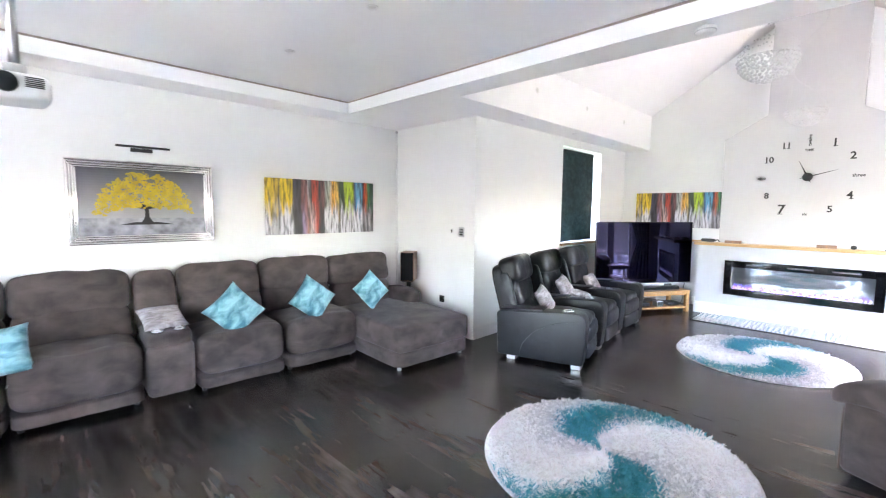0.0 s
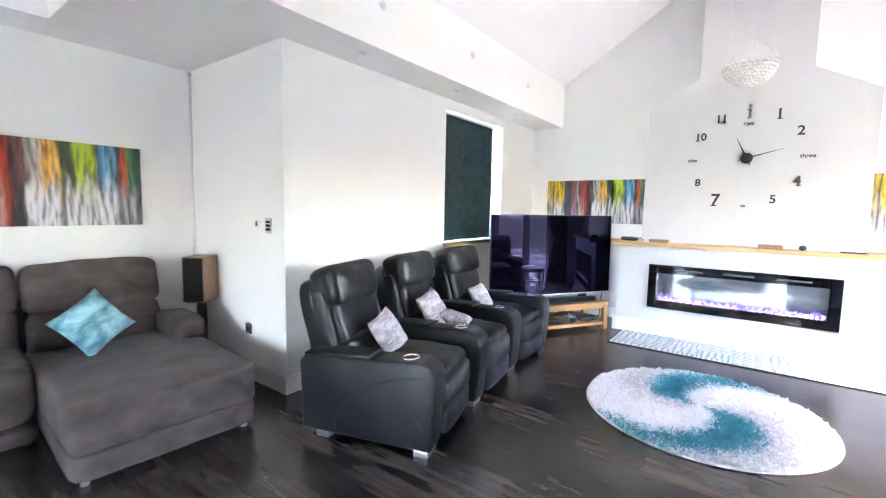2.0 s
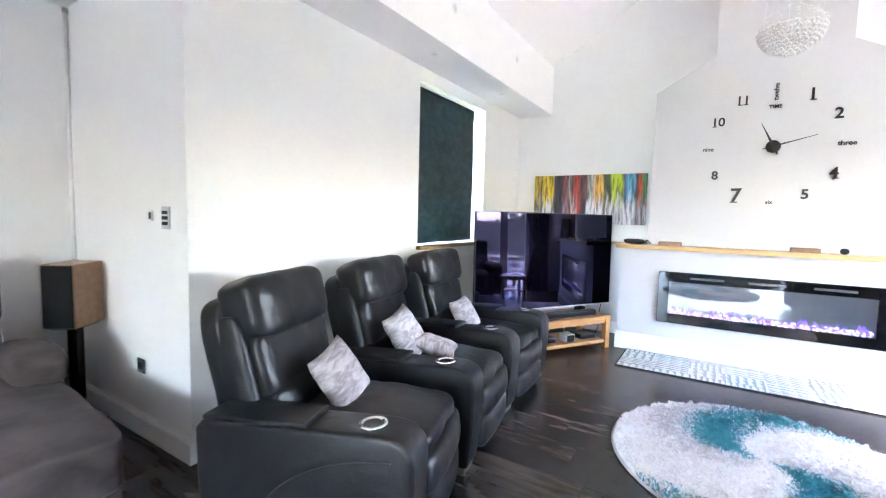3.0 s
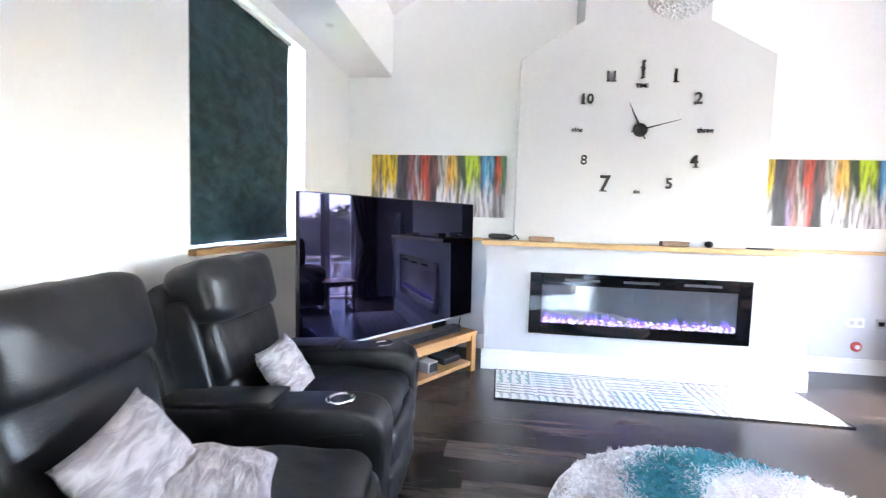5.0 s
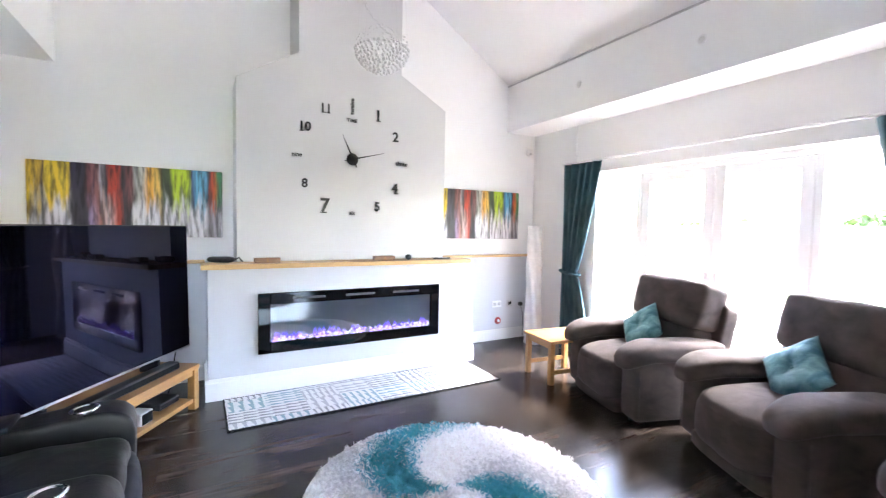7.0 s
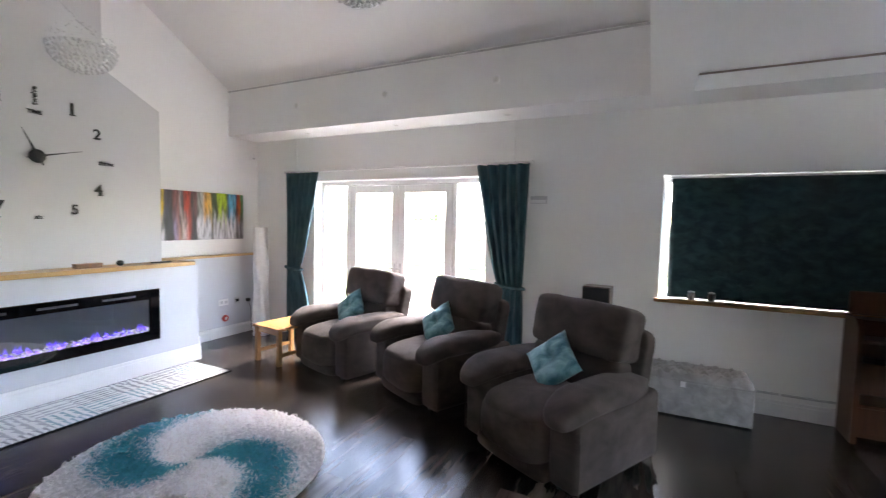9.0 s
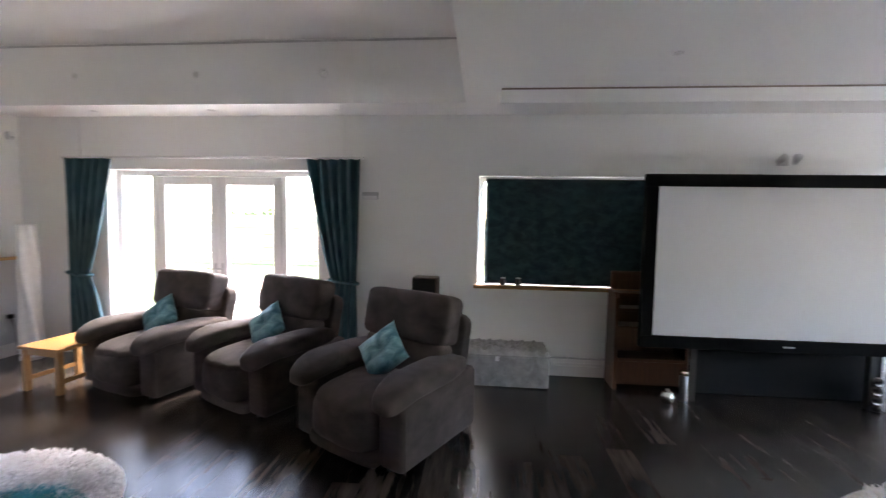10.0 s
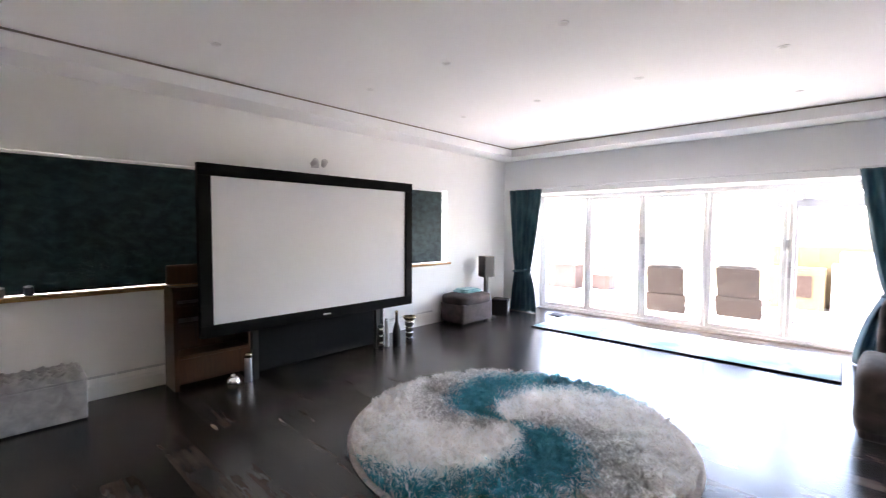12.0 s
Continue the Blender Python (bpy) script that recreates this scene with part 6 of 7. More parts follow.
speaker(pose(4.00, 5.06, 0, 0, 0, -52), 0.19, 0.27, 0.41, 0.68, M_CHARC, M_TAN, "walnut bookshelf speaker with black grille on a stand")
speaker(pose(-3.12, -1.46, 0, 0, 0, 160), 0.20, 0.22, 0.36, 0.72, M_BLACK, M_BLACK, "small black speaker on a slim stand")
speaker(pose(3.76, -1.50, 0, 0, 0, 175), 0.26, 0.20, 0.34, 0.76, M_BLACK, M_DARKWOOD, "dark wood speaker on a stand behind a recliner")
SUBW = speaker(pose(-3.50, -1.42, 0, 0, 0, 205), 0.26, 0.28, 0.28, 0.0, M_BLACK, M_BLACK, "black cube subwoofer on the floor", "subwoofer")
part("cone", lathe(bmesh.new(), [(0.09, 0.0), (0.10, 0.008), (0.07, 0.012), (0.03, 0.004)], 24, pose(0, -0.152, 0.14, 90)), M_GREYPL, SUBW, "pale speaker cone", smooth=True)

# ---- projector and ceiling fittings ----
PRJ = thing("projector", pose(-0.02, 3.52, 0.06, 0, 0, 0), "white ceiling-mounted projector on a grey pole", "projector")
part("pole", cyl(bmesh.new(), 0.022, 0.022, 2.33, 2.94, 16, pose(0.055, 0, 0)), M_STEEL, PRJ, smooth=True)
part("ceiling_plate", cyl(bmesh.new(), 0.07, 0.07, 2.935, 2.946, 24, pose(0.07, 0, 0)), M_GREYPL, PRJ)
part("bracket", box(bmesh.new(), 0.01, 0.10, -0.045, 0.045, 2.278, 2.345, bevel=0.012), M_GREYPL, PRJ)
part("body", puff(bmesh.new(), (0.36, 0.30, 0.13), (0.0, 0, 2.22), 7, 8, 0, None, (0, 0, 0.1)), M_GLOSSW, PRJ, smooth=True)
part("lens", cyl(bmesh.new(), 0.046, 0.043, 0.0, 0.05, 24, pose(0.015, -0.14, 2.225, 90)), M_BLACK, PRJ, "black lens", smooth=True)
for k in range(6):
    part("front_vent", boxes((0.085, 0.155, -0.153, -0.148, 2.215 + k * 0.009, 2.219 + k * 0.009)), M_CHARC, PRJ)
for k in range(5):
    part("vent_slat", boxes((0.181, 0.184, -0.10, 0.10, 2.18 + k * 0.016, 2.186 + k * 0.016)), M_GREYPL, PRJ)

M_BULB = mat("frosted_bulb", (0.7, 0.7, 0.68), 0.3, var=0.02, bump=0)


def downlight(x, y, z, n=(0, 0, 1)):
    rot = Vector((0, 0, 1)).rotation_difference(Vector(n)).to_matrix().to_4x4()
    t = thing("downlight", Matrix.Translation((x, y, z)) @ rot, "small round recessed downlight, off", "downlight", "ceiling downlights")
    part("bezel", lathe(bmesh.new(), [(0.040, -0.001), (0.039, -0.005), (0.030, -0.007), (0.027, -0.002)], 20), M_GLOSSW, t, smooth=True)
    part("bulb", lathe(bmesh.new(), [(0.027, -0.0015), (0.022, -0.004), (0.01, -0.006)], 16), M_BULB, t, smooth=True)
    return t


for i, x in enumerate((1.72, 0.22, -1.28, -2.78)):
    for y_ in (-0.45, 0.62, 1.72, 2.80, 3.95):
        if (x, y_) != (0.22, 2.80):
            downlight(x, y_, TRAY)
for x in (4.80, 6.16, 7.52):
    downlight(x, VY0, 3.17, (0, -1, 0))
    downlight(x, VY1, 3.21, (0, 1, 0))
for x in (4.75, 6.15, 7.55):
    downlight(x, 3.70, SOF)
    downlight(x, -1.49, SOF)
t = thing("smoke_detector", pose(3.16, 1.22, SOF), "round white smoke detector on the ceiling", "smoke detector")
part("case", lathe(bmesh.new(), [(0.03, -0.045), (0.055, -0.04), (0.062, -0.02), (0.055, -0.002)], 24), M_GLOSSW, t, smooth=True)
part("vent_ring", lathe(bmesh.new(), [(0.058, -0.030), (0.063, -0.028), (0.063, -0.024), (0.058, -0.022)], 24), M_GREYPL, t)


def chandelier(x, y, z, label):
    t = thing("crystal_chandelier", pose(x, y, 0), label, "chandelier", "crystal chandeliers")
    R, H = 0.225, 0.19
    ctop = RZ - 0.03
    random.seed(int(x * 100))
    # dense bowl of crystals below, sparse small drops above
    b = bmesh.new()
    for j in range(9):
        ph = math.pi / 2 * (j + 0.3) / 9
        n = max(5, int(34 * math.cos(ph)))
        for i in range(n):
            a = 2 * math.pi * (i + 0.5 * (j % 2)) / n + random.uniform(-0.03, 0.03)
            c = Vector((R * math.cos(ph) * math.cos(a), R * math.cos(ph) * math.sin(a), z + 0.02 - H * math.sin(ph) + random.uniform(-0.004, 0.004)))
            bmesh.ops.create_icosphere(b, subdivisions=1, radius=random.uniform(0.012, 0.018), matrix=Matrix.Translation(c))
            if i % 2:
                c2 = Vector((c.x * 0.7, c.y * 0.7, z + 0.03 + (c.z - z) * 0.55))
                bmesh.ops.create_icosphere(b, subdivisions=1, radius=0.014, matrix=Matrix.Translation(c2))
    tagged(part("crystal_bowl", b, M_CRYSTAL, t, "bowl of strung clear crystals"), kind="stuff")
    b = bmesh.new()
    for k in range(75):
        ph, a = math.asin(random.uniform(0.15, 1.0)), random.uniform(0, 2 * math.pi)
        c = Vector((R * math.cos(ph) * math.cos(a), R * math.cos(ph) * math.sin(a), z + 0.02 + H * math.sin(ph)))
        bmesh.ops.create_icosphere(b, subdivisions=1, radius=random.uniform(0.005, 0.009), matrix=Matrix.Translation(c))
    tagged(part("crystal_drops", b, M_CRYSTAL, t, "sparse small crystal drops"), kind="stuff")
    b = bmesh.new()
    for k in range(220):
        u = k / 219
        a = -1.75 + u * 2 * math.pi * 1.6
        r = R * (0.98 - 0.45 * u)
        c = Vector((r * math.cos(a), r * math.sin(a), z + 0.05 + (ctop - z - 0.16) * u)) + Vector([random.uniform(-0.010, 0.010) for _ in range(3)])
        bmesh.ops.create_icosphere(b, subdivisions=1, radius=random.uniform(0.006, 0.010), matrix=Matrix.Translation(c))
    tagged(part("crystal_spiral", b, M_CRYSTAL, t, "thick spiral strand of clear crystals"), kind="stuff")
    for k in range(6):
        a = 2 * math.pi * k / 6
        part("wire", tube(bmesh.new(), [(R * 0.97 * math.cos(a), R * 0.97 * math.sin(a), z + 0.02), (0.10 * math.cos(a), 0.10 * math.sin(a), ctop - 0.10)], 0.0004, 4), M_CHROME, t)
    part("hoop", tube(bmesh.new(), [(R * 0.99 * math.cos(radians(15 * q)), R * 0.99 * math.sin(radians(15 * q)), z + 0.02) for q in range(25)], 0.0025, 5), M_CHROME, t)
    part("ceiling_plate", cyl(bmesh.new(), 0.18, 0.18, ctop - 0.12, ctop - 0.10, 28), M_CHROME, t)
    part("stem", cyl(bmesh.new(), 0.012, 0.012, ctop - 0.10, ctop + 0.02, 10), M_CHROME, t)
    return t


def crystal_material():
    """Cut glass: mostly matt white in place of sparkle, slightly glossy and see-through."""
    m = glass("whitened_crystal", 0.05)
    nt = m.node_tree
    out = nt.nodes["Material Output"]
    prev = out.inputs[0].links[0].from_socket
    df = nt.nodes.new("ShaderNodeBsdfDiffuse")
    df.inputs[0].default_value = (0.9, 0.9, 0.9, 1)
    gl = nt.nodes.new("ShaderNodeBsdfGlossy")
    gl.inputs["Roughness"].default_value = 0.08
    m1, m2 = nt.nodes.new("ShaderNodeMixShader"), nt.nodes.new("ShaderNodeMixShader")
    m1.inputs[0].default_value, m2.inputs[0].default_value = 0.16, 0.82
    nt.links.new(df.outputs[0], m1.inputs[1])
    nt.links.new(gl.outputs[0], m1.inputs[2])
    nt.links.new(prev, m2.inputs[1])
    nt.links.new(m1.outputs[0], m2.inputs[2])
    nt.links.new(m2.outputs[0], out.inputs[0])
    return m


M_CRYSTAL = crystal_material()
chandelier(4.75, 1.13, 3.02, "crystal ball chandelier with a spiral crystal strand")
chandelier(7.50, 1.10, 3.02, "crystal ball chandelier with a spiral strand near the chimney")


# ---- wall fittings ----
def plate(m, w, h, label, nm, cat, inserts, body=None):
    t = thing(nm, m, label, cat)
    part("plate", box(bmesh.new(), -w / 2, w / 2, -h / 2, h / 2, 0.001, 0.010, bevel=0.003), body or M_GLOSSW, t)
    for (u0, u1, v0, v1, mt, pn) in inserts:
        part(pn, boxes((u0, u1, v0, v1, 0.010, 0.014)), mt, t)
    return t


WFACE = Matrix(((0, 0, -1, 0), (-1, 0, 0, 0), (0, 1, 0, 0), (0, 0, 0, 1)))
SFACE = Matrix(((-1, 0, 0, 0), (0, 0, 1, 0), (0, 1, 0, 0), (0, 0, 0, 1)))
plate(Matrix.Translation((JX, 4.20, 1.40)) @ WFACE, 0.09, 0.13, "steel triple light switch on white wall", "light_switch", "switch", [(-0.03, 0.03, 0.022, 0.04, M_CHARC, "rocker"), (-0.03, 0.03, -0.010, 0.010, M_CHARC, "rocker"), (-0.03, 0.03, -0.042, -0.022, M_CHARC, "rocker")], M_GREYPL)
plate(Matrix.Translation((JX, 4.37, 1.41)) @ WFACE, 0.035, 0.06, "small grey control plate on white wall", "control_plate", "switch", [(-0.012, 0.004, -0.02, 0.02, M_CHARC, "button")])
plate(Matrix.Translation((JX, 4.55, 0.46)) @ WFACE, 0.09, 0.09, "black wall socket near the skirting", "wall_socket", "socket", [(-0.025, 0.025, -0.02, 0.02, M_CHARC, "face")], M_BLACK)
DX = EX - 0.05
plate(Matrix.Translation((DX, -1.10, 0.50)) @ WFACE, 0.15, 0.09, "white double wall socket on grey wall", "wall_socket", "socket", [(-0.055, -0.015, -0.02, 0.02, M_GREYPL, "face"), (0.015, 0.055, -0.02, 0.02, M_GREYPL, "face")])
plate(Matrix.Translation((DX, -1.32, 0.50)) @ WFACE, 0.09, 0.09, "grey wall socket on grey wall", "wall_socket", "socket", [(-0.025, 0.025, -0.02, 0.02, M_CHARC, "face")], M_STEEL)
t = thing("plug", Matrix.Translation((DX, -1.50, 0.48)) @ WFACE, "black plug in a wall socket", "plug")
part("body", box(bmesh.new(), -0.025, 0.025, -0.025, 0.025, 0.0, 0.05, bevel=0.008), M_BLACK, t)
part("lead", tube(bmesh.new(), [(0, -0.02, 0.03), (0.02, -0.12, 0.05), (0.05, -0.30, 0.03), (0.06, -0.46, 0.02)], 0.004, 6), M_BLACK, t)
t = thing("red_gadget", Matrix.Translation((DX, -1.12, 0.27)) @ WFACE, "small red and white round plug-in gadget", "gadget")
part("body", lathe(bmesh.new(), [(0.045, 0.001), (0.05, 0.015), (0.04, 0.03)], 20), mat("red_plastic", (0.55, 0.07, 0.06), 0.4), t, smooth=True)
part("face", lathe(bmesh.new(), [(0.022, 0.03), (0.02, 0.034)], 16), M_GLOSSW, t)
t = thing("thermostat_box", Matrix.Translation((4.44, SY, 1.97)) @ SFACE, "small white control box on the wall", "control box")
part("case", box(bmesh.new(), -0.09, 0.09, -0.04, 0.04, 0.001, 0.03, bevel=0.005), M_GREYPL, t)
part("cover", boxes((-0.085, 0.085, -0.036, 0.0, 0.03, 0.033)), M_GLOSSW, t)
for x, z0_ in ((4.74, 2.38), (8.00, 2.36)):
    t = thing("cable_trunking", pose(x, SY, 0), "thin white cable trunking on the wall", "trunking")
    part("channel", box(bmesh.new(), -0.012, 0.012, 0.001, 0.016, z0_, SOF - 0.002, bevel=0.003), M_GLOSSW, t)
    part("lid", boxes((-0.009, 0.009, 0.016, 0.018, z0_ + 0.004, SOF - 0.006)), M_WALL, t)
t = thing("corner_pipe", pose(JX - 0.02, NY - 0.02, 0), "thin white boxed pipe in the wall corner", "pipe")
part("run", cyl(bmesh.new(), 0.013, 0.013, 0.16, SOF - 0.05, 12), M_GLOSSW, t, smooth=True)
part("collar", cyl(bmesh.new(), 0.018, 0.018, SOF - 0.05, SOF - 0.02, 12), M_GREYPL, t, smooth=True)
# Small wall sensor high in the corner.
t = thing("ceiling_speaker", Matrix.Translation((EX - 0.04, -1.62, 2.62)) @ WFACE, "small white wall sensor in the corner", "sensor")
part("case", puff(bmesh.new(), (0.08, 0.10, 0.06), (0, 0, 0.0), 4, 5), M_GLOSSW, t, smooth=True)
part("window", boxes((-0.02, 0.02, -0.035, -0.01, 0.028, 0.033)), M_GREYPL, t)
M_JAR = mat("smoky_glass", (0.10, 0.09, 0.085), 0.1, var=0.1, bump=0)
for x in (2.93, 2.76):
    t = thing("sill_ornament", pose(x, SY + 0.0, 0.998), "small clear glass jar on the window sill", "jar")
    part("jar", lathe(bmesh.new(), [(0.03, 0.001), (0.034, 0.01), (0.034, 0.06), (0.026, 0.075)], 16), M_JAR, t, smooth=True)
    part("lid", lathe(bmesh.new(), [(0.027, 0.075), (0.027, 0.085), (0.01, 0.09)], 16), M_STEEL, t, smooth=True)
t = thing("heating_pipe", pose(0, 0, 0), "thin white heating pipe above the skirting", "pipe")
part("run", tube(bmesh.new(), [(-2.0, SY + 0.035, 0.215), (1.0, SY + 0.035, 0.215), (3.6, SY + 0.035, 0.215)], 0.011, 8), M_GREYPL, t, smooth=True)
for x in (-1.5, 0.0, 1.3, 2.2, 3.4):
    part("clip", boxes((x - 0.008, x + 0.008, SY + 0.001, SY + 0.047, 0.20, 0.23)), M_GLOSSW, t)


# ---- outside ----
M_GRASS = mat("lawn", (0.085, 0.125, 0.04), 0.95, var=0.25, scale=2.0, fine=60, bump=0.4, col2=(0.055, 0.085, 0.03))
M_PAVE = mat("pale_sandstone", (0.47, 0.455, 0.43), 0.85, var=0.12, scale=3, fine=40, bump=0.2)
M_FENCE = wood("fence_wood", (0.22, 0.16, 0.11), (0.30, 0.22, 0.16), 0.8, axis=0)
# Kitchen, chair and planter colours are very dark, to offset strong daylight.
M_DECK = wood("darkened_pale_timber", (0.100, 0.072, 0.032), (0.140, 0.104, 0.050), 0.7, axis=1)
M_CHAIRF = mat("darkened_beige_mesh", (0.052, 0.038, 0.031), 0.8, var=0.08, scale=30, bump=0.1)
M_GREYF = mat("darkened_grey_mesh", (0.068, 0.064, 0.062), 0.8, var=0.08, scale=30, bump=0.1)
M_PLANTER = mat("darkened_brown_timber", (0.07, 0.04, 0.03), 0.7, var=0.15)
M_HEDGE = mat("hedge_leaf", (0.07, 0.13, 0.035), 0.7, var=0.3, scale=3, fine=20, bump=0.2)
part("ground", boxes((-400, 400, -400, 400, -0.30, -0.14)), M_GRASS, None, "green mown lawn", category="ground", kind="structure")
part("pavement", boxes((-11, OUTX, -6, 9, -0.14, -0.06)), M_PAVE, None, "pale sandstone patio beside the house", category="patio", kind="structure")
M_SLEEPER = mat("weathered_paving", (0.31, 0.285, 0.26), 0.85, var=0.15, scale=4, fine=40, bump=0.2)
part("pavement", boxes((OUTX, EX + 0.3, -4.6, SY - 0.3, -0.14, -0.06)), M_SLEEPER, None, "weathered brown-grey paving outside the french doors", category="patio", kind="structure")
STEPS = thing("garden_steps", pose(5.6, -4.6, -0.06), "low timber-edged garden steps beside the lawn", "steps")
for k in range(3):
    part("tread", boxes((-2.2, 3.4, -0.62 - 0.6 * k, -0.12 - 0.6 * k, -0.08, 0.06 + 0.16 * k)), M_SLEEPER, STEPS)
    part("edging", box(bmesh.new(), -2.2, 3.4, -0.12 - 0.6 * k, -0.0 - 0.6 * k, -0.08, 0.08 + 0.16 * k, bevel=0.01), M_PAVE, STEPS, "pale timber edging")


def fence(m, length, boards, h, label):
    t = thing("garden_fence", m, label, "fence")
    for k in range(int(length / 2) + 1):
        part("post", boxes((k * 2 - 0.05, k * 2 + 0.05, -0.05, 0.05, -0.14, h + 0.05)), M_FENCE, t)
    bd = boxes((0, length, 0.05, 0.075, 0, h / boards - 0.02))
    first = part("board", bd, M_FENCE, t)
    for k in range(1, boards):
        o = new("board", first.data)
        o.parent = t
        o.matrix_basis = pose(0, 0, k * h / boards)
    return t


fence(pose(-14, -13.5, 0, 0, 0, 0), 30, 7, 1.8, "brown horizontal board garden fence")
fence(pose(-14.5, 14, 0, 0, 0, -90), 27, 7, 1.8, "brown horizontal board garden fence beyond the patio")


def hedge(x0, x1, y, h, seed, label):
    t = thing("hedge", pose(0, 0, 0), label, "hedge")
    rng = np.random.default_rng(seed)
    n = 9000
    px_ = x0 + (x1 - x0) * rng.random(n)
    top = h * (0.8 + 0.2 * np.sin(px_ * 1.3) * np.sin(px_ * 0.4 + 1))
    pz_ = -0.1 + top * np.sqrt(rng.random(n))
    py_ = y + 0.9 * (rng.random(n) - 0.5) * (1.2 - 0.5 * pz_ / h)
    s = 0.06 + 0.09 * rng.random(n)
    q = rng.normal(size=(n, 3, 3)) * s[:, None, None]
    v = (np.stack([px_, py_, pz_], 1)[:, None, :] + q).reshape(-1, 3)
    me = bpy.data.meshes.new("leaves")
    me.from_pydata(v.tolist(), [], (np.arange(n)[:, None] * 3 + np.arange(3)).tolist())
    me.materials.append(M_HEDGE)
    ob = new("leaves", me)
    ob.parent = t
    tagged(ob, "loose green leaves", kind="stuff")
    part("stems", boxes(*[(x0 + k * 0.6, x0 + k * 0.6 + 0.05, y - 0.03, y + 0.03, -0.14, h * 0.6) for k in range(int((x1 - x0) / 0.6))]), M_FENCE, t)
    return t


hedge(-12, 15, -15.5, 2.5, 4, "tall loose green hedge behind the fence")


def garden_chair(m, label):
    t = thing("garden_recliner", m, label, "garden chair", "patio chairs")
    tl_ = Matrix.Translation((0, 0, 0.40)) @ pose(0, 0, 0, 14)
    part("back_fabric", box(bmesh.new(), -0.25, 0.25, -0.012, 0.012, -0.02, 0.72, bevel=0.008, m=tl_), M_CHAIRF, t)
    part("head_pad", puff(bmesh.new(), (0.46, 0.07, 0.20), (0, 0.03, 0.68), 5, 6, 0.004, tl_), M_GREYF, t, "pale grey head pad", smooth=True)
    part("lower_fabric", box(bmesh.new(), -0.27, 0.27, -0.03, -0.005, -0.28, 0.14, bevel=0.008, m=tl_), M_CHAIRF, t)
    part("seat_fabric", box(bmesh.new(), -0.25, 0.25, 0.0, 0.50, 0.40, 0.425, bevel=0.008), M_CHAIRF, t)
    for s in (-0.28, 0.28):
        part("side_tube", tube(bmesh.new(), [tl_ @ Vector((s, 0, 0.80)), tl_ @ Vector((s, 0, 0.0)), (s, 0.55, 0.40)], 0.014, 8), M_GREYPL, t, smooth=True)
        part("leg", tube(bmesh.new(), [(s, -0.32, -0.055), (s, 0.42, 0.56)], 0.013, 8), M_GREYPL, t, smooth=True)
        part("leg", tube(bmesh.new(), [(s, 0.50, -0.055), (s, -0.05, 0.56)], 0.013, 8), M_GREYPL, t, smooth=True)
        part("armrest", box(bmesh.new(), s - 0.03, s + 0.03, -0.10, 0.44, 0.56, 0.585, bevel=0.008), M_GREYPL, t)
    part("cross_bar", tube(bmesh.new(), [(-0.28, -0.32, -0.045), (0.28, -0.32, -0.045)], 0.012, 8), M_GREYPL, t, smooth=True)
    return t


garden_chair(pose(-5.5, 0.84, -0.055, 0, 0, 95) @ Matrix.Diagonal((1.2, 1, 0.86, 1)), "folded beige mesh garden recliner on the patio")
garden_chair(pose(-5.5, 1.95, 0, 0, 0, 88) @ Matrix.Diagonal((1.2, 1, 0.86, 1)), "beige mesh garden recliner on the patio")
for x, y_, w_, h in ((-8.2, -2.55, 0.9, 0.62), (-8.6, -1.65, 0.6, 0.36)):
    t = thing("planter_box", pose(x, y_, -0.06), "brown timber planter box on the patio", "planter")
    part("box_body", box(bmesh.new(), -0.25, 0.25, -w_ / 2, w_ / 2, 0.0, h, bevel=0.01), M_PLANTER, t)
    part("rim", box(bmesh.new(), -0.28, 0.28, -w_ / 2 - 0.03, w_ / 2 + 0.03, h, h + 0.03, bevel=0.006), M_PLANTER, t)
KIT = thing("outdoor_kitchen", pose(-8.4, 2.95, -0.06, 0, 0, 0), "yellow timber outdoor kitchen with a stove", "outdoor kitchen")
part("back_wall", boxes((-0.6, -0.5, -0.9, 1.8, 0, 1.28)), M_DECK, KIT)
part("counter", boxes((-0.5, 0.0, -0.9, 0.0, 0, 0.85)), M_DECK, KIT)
part("stove_opening", boxes((0.001, 0.02, -0.70, -0.2, 0.25, 0.70)), mat("stove_rust", (0.026, 0.0095, 0.004), 0.6), KIT, "rusty stove front")
part("appliance", box(bmesh.new(), -0.45, 0.05, 0.10, 0.75, 0, 0.95, bevel=0.02), M_GLOSSW, KIT, "white appliance")
part("grill", box(bmesh.new(), -0.45, -0.05, 0.2, 0.7, 0.96, 1.2, bevel=0.05), M_STEEL, KIT, "steel grill hood", smooth=True)
# White-painted timber; dark grey stands for the shaded undersides in outdoor glare.
M_PERG = mat("shade_toned_timber", (0.065, 0.065, 0.068), 0.6, var=0.1)
PER = thing("pergola", pose(-6.6, 2.55, -0.06), "white patio pergola, darkened to its shaded tone", "pergola")
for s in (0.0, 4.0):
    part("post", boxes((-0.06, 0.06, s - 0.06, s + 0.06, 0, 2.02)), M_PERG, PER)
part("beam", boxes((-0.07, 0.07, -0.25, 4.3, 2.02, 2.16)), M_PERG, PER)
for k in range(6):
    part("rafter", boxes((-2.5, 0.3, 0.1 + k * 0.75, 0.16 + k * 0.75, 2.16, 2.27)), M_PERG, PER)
GT = thing("garden_table", pose(6.9, -3.3, -0.06), "dark slatted garden table on the patio", "table")
for k in range(7):
    part("slat", boxes((-0.6, 0.6, -0.40 + k * 0.115, -0.30 + k * 0.115, 0.70, 0.73)), M_FENCE, GT)
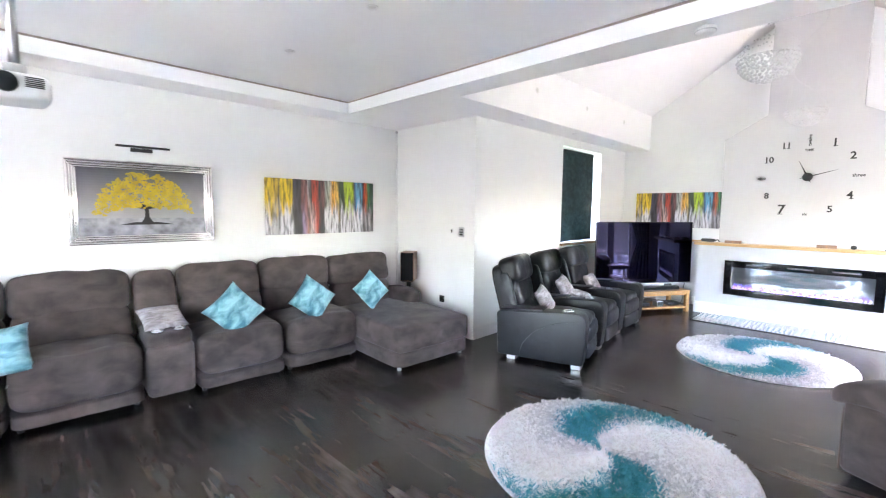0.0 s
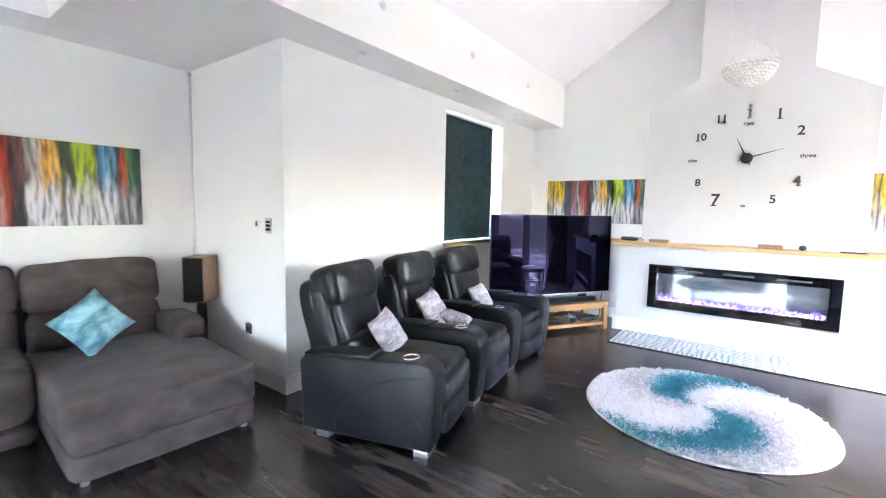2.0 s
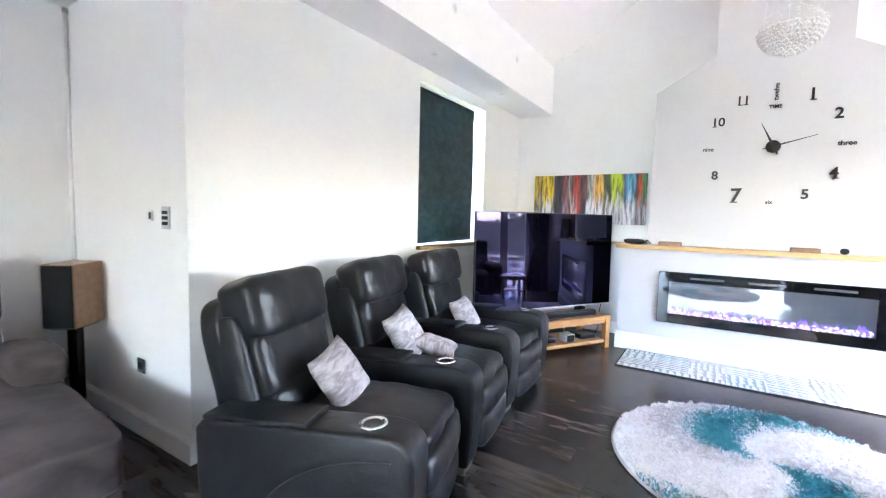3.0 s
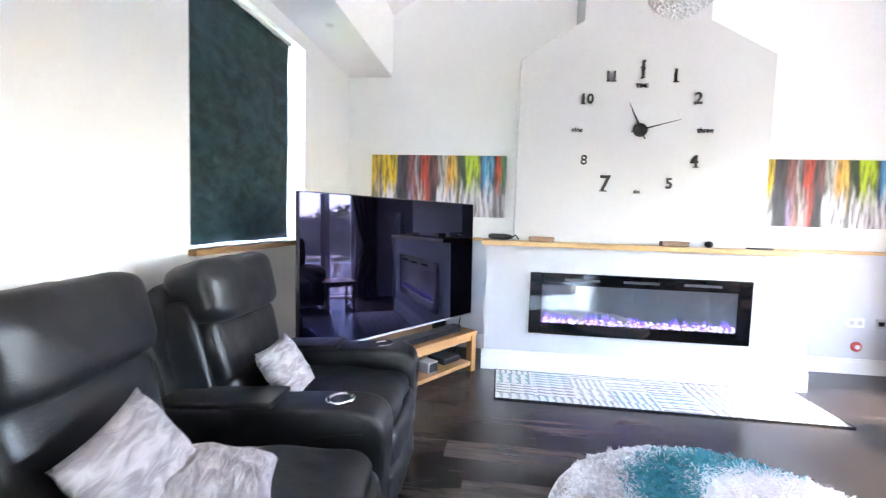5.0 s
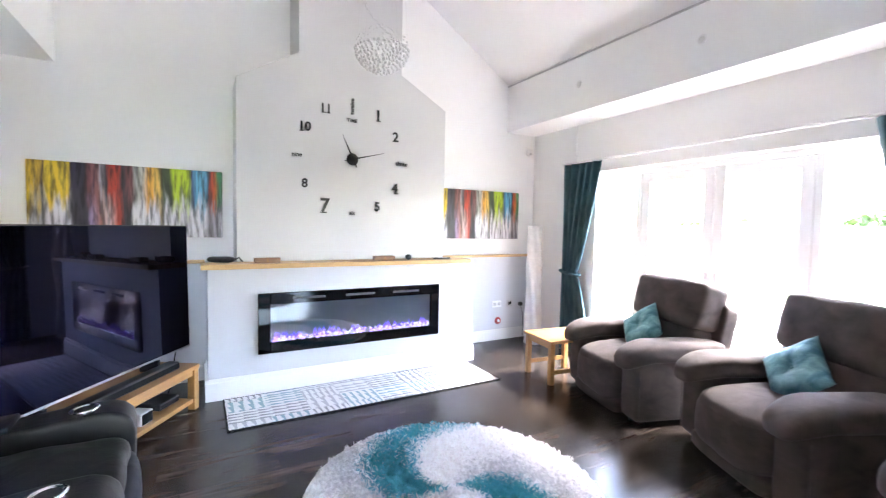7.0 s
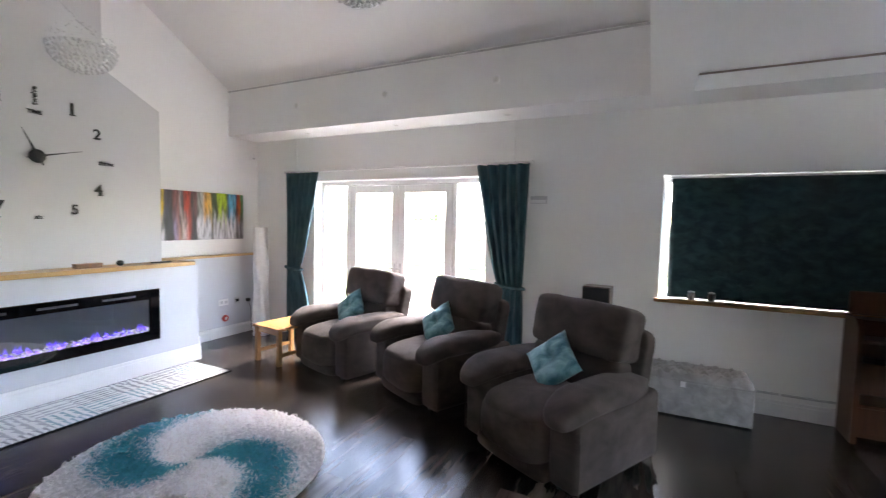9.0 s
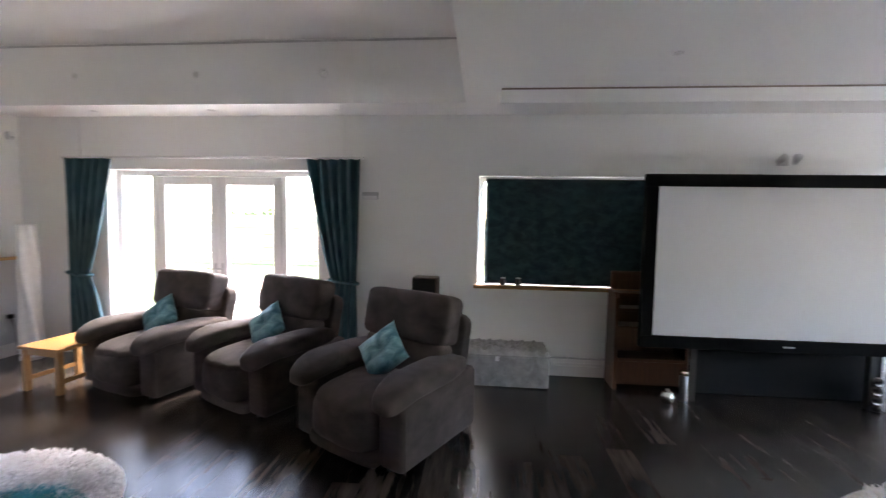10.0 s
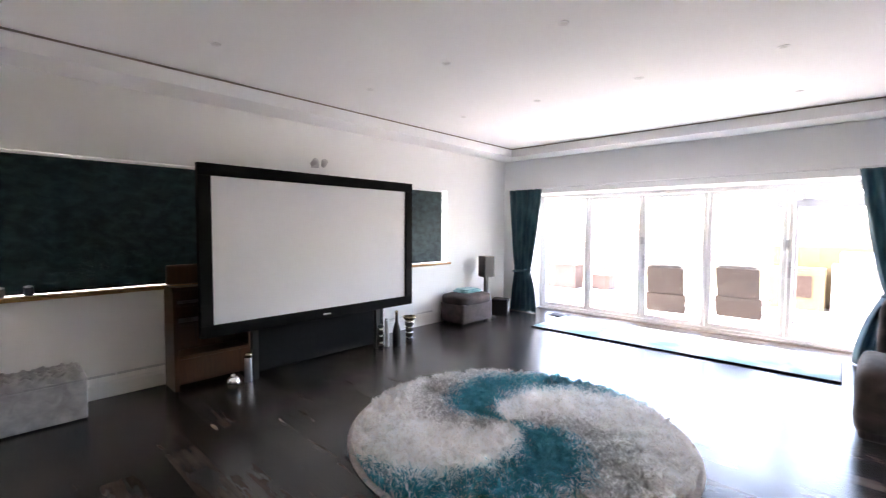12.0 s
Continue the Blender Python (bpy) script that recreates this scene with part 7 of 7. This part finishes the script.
for sx in (-0.55, 0.49):
    for sy in (-0.36, 0.30):
        part("leg", boxes((sx, sx + 0.06, sy, sy + 0.06, 0.0, 0.70)), M_FENCE, GT)

# ---- floor planks, laid along y ----
PLW, PLL = 0.19, 1.22
FLOOR = bpy.data.objects["floor"]
b = bmesh.new()
box(b, -PLW / 2 + 0.0001, PLW / 2 - 0.0001, -PLL / 2 + 0.0001, PLL / 2 - 0.0001, -0.012, 0.0)
pk = bmesh.new()
near, far = 0, []
first = None
ncol = int((EX - OUTX - 0.2) / PLW) + 1
for i in range(ncol):
    x = OUTX + 0.2 + PLW * (i + 0.5)
    off = (i * 0.447) % 1.0 * PLL
    y = SY - 0.1 - off
    while y < NY + 0.1:
        c = (x, y + PLL / 2)
        if first is None:
            first = part("plank", b, M_PLANK, FLOOR)
            first.matrix_basis = pose(c[0], c[1], 0)
            near += 1
        elif 1.2 < c[0] < 7.9 and -0.9 < c[1] < 4.7 and near < 300:
            o = new("plank", first.data)
            o.parent = FLOOR
            o.matrix_basis = pose(c[0], c[1], 0)
            near += 1
        else:
            far.append(c)
        y += PLL
rest = bmesh.new()
vs, fs = [], []
q = np.array([(v.co.x, v.co.y, v.co.z) for v in first.data.vertices])
ff = [tuple(p.vertices) for p in first.data.polygons]
for k, c in enumerate(far):
    vs.append(q + np.array((c[0], c[1], 0)))
    fs += [tuple(a + k * len(q) for a in f) for f in ff]
rest.free()
me = bpy.data.meshes.new("plank_field")
me.from_pydata(np.concatenate(vs).tolist(), [], fs)
M_PLANK2 = M_PLANK.copy()
M_PLANK2.name = "dark_floor_plank_field"
_n = M_PLANK2.node_tree
_geo = _n.nodes.new("ShaderNodeNewGeometry")
for l in list(_n.links):
    if l.from_node.bl_idname == "ShaderNodeObjectInfo":
        dst = l.to_socket
        _n.links.remove(l)
        _n.links.new(_geo.outputs["Random Per Island"], dst)
me.materials.append(M_PLANK2)
o = new("plank_field", me)
o.parent = FLOOR
tagged(o, "dark wood planks", kind="stuff")
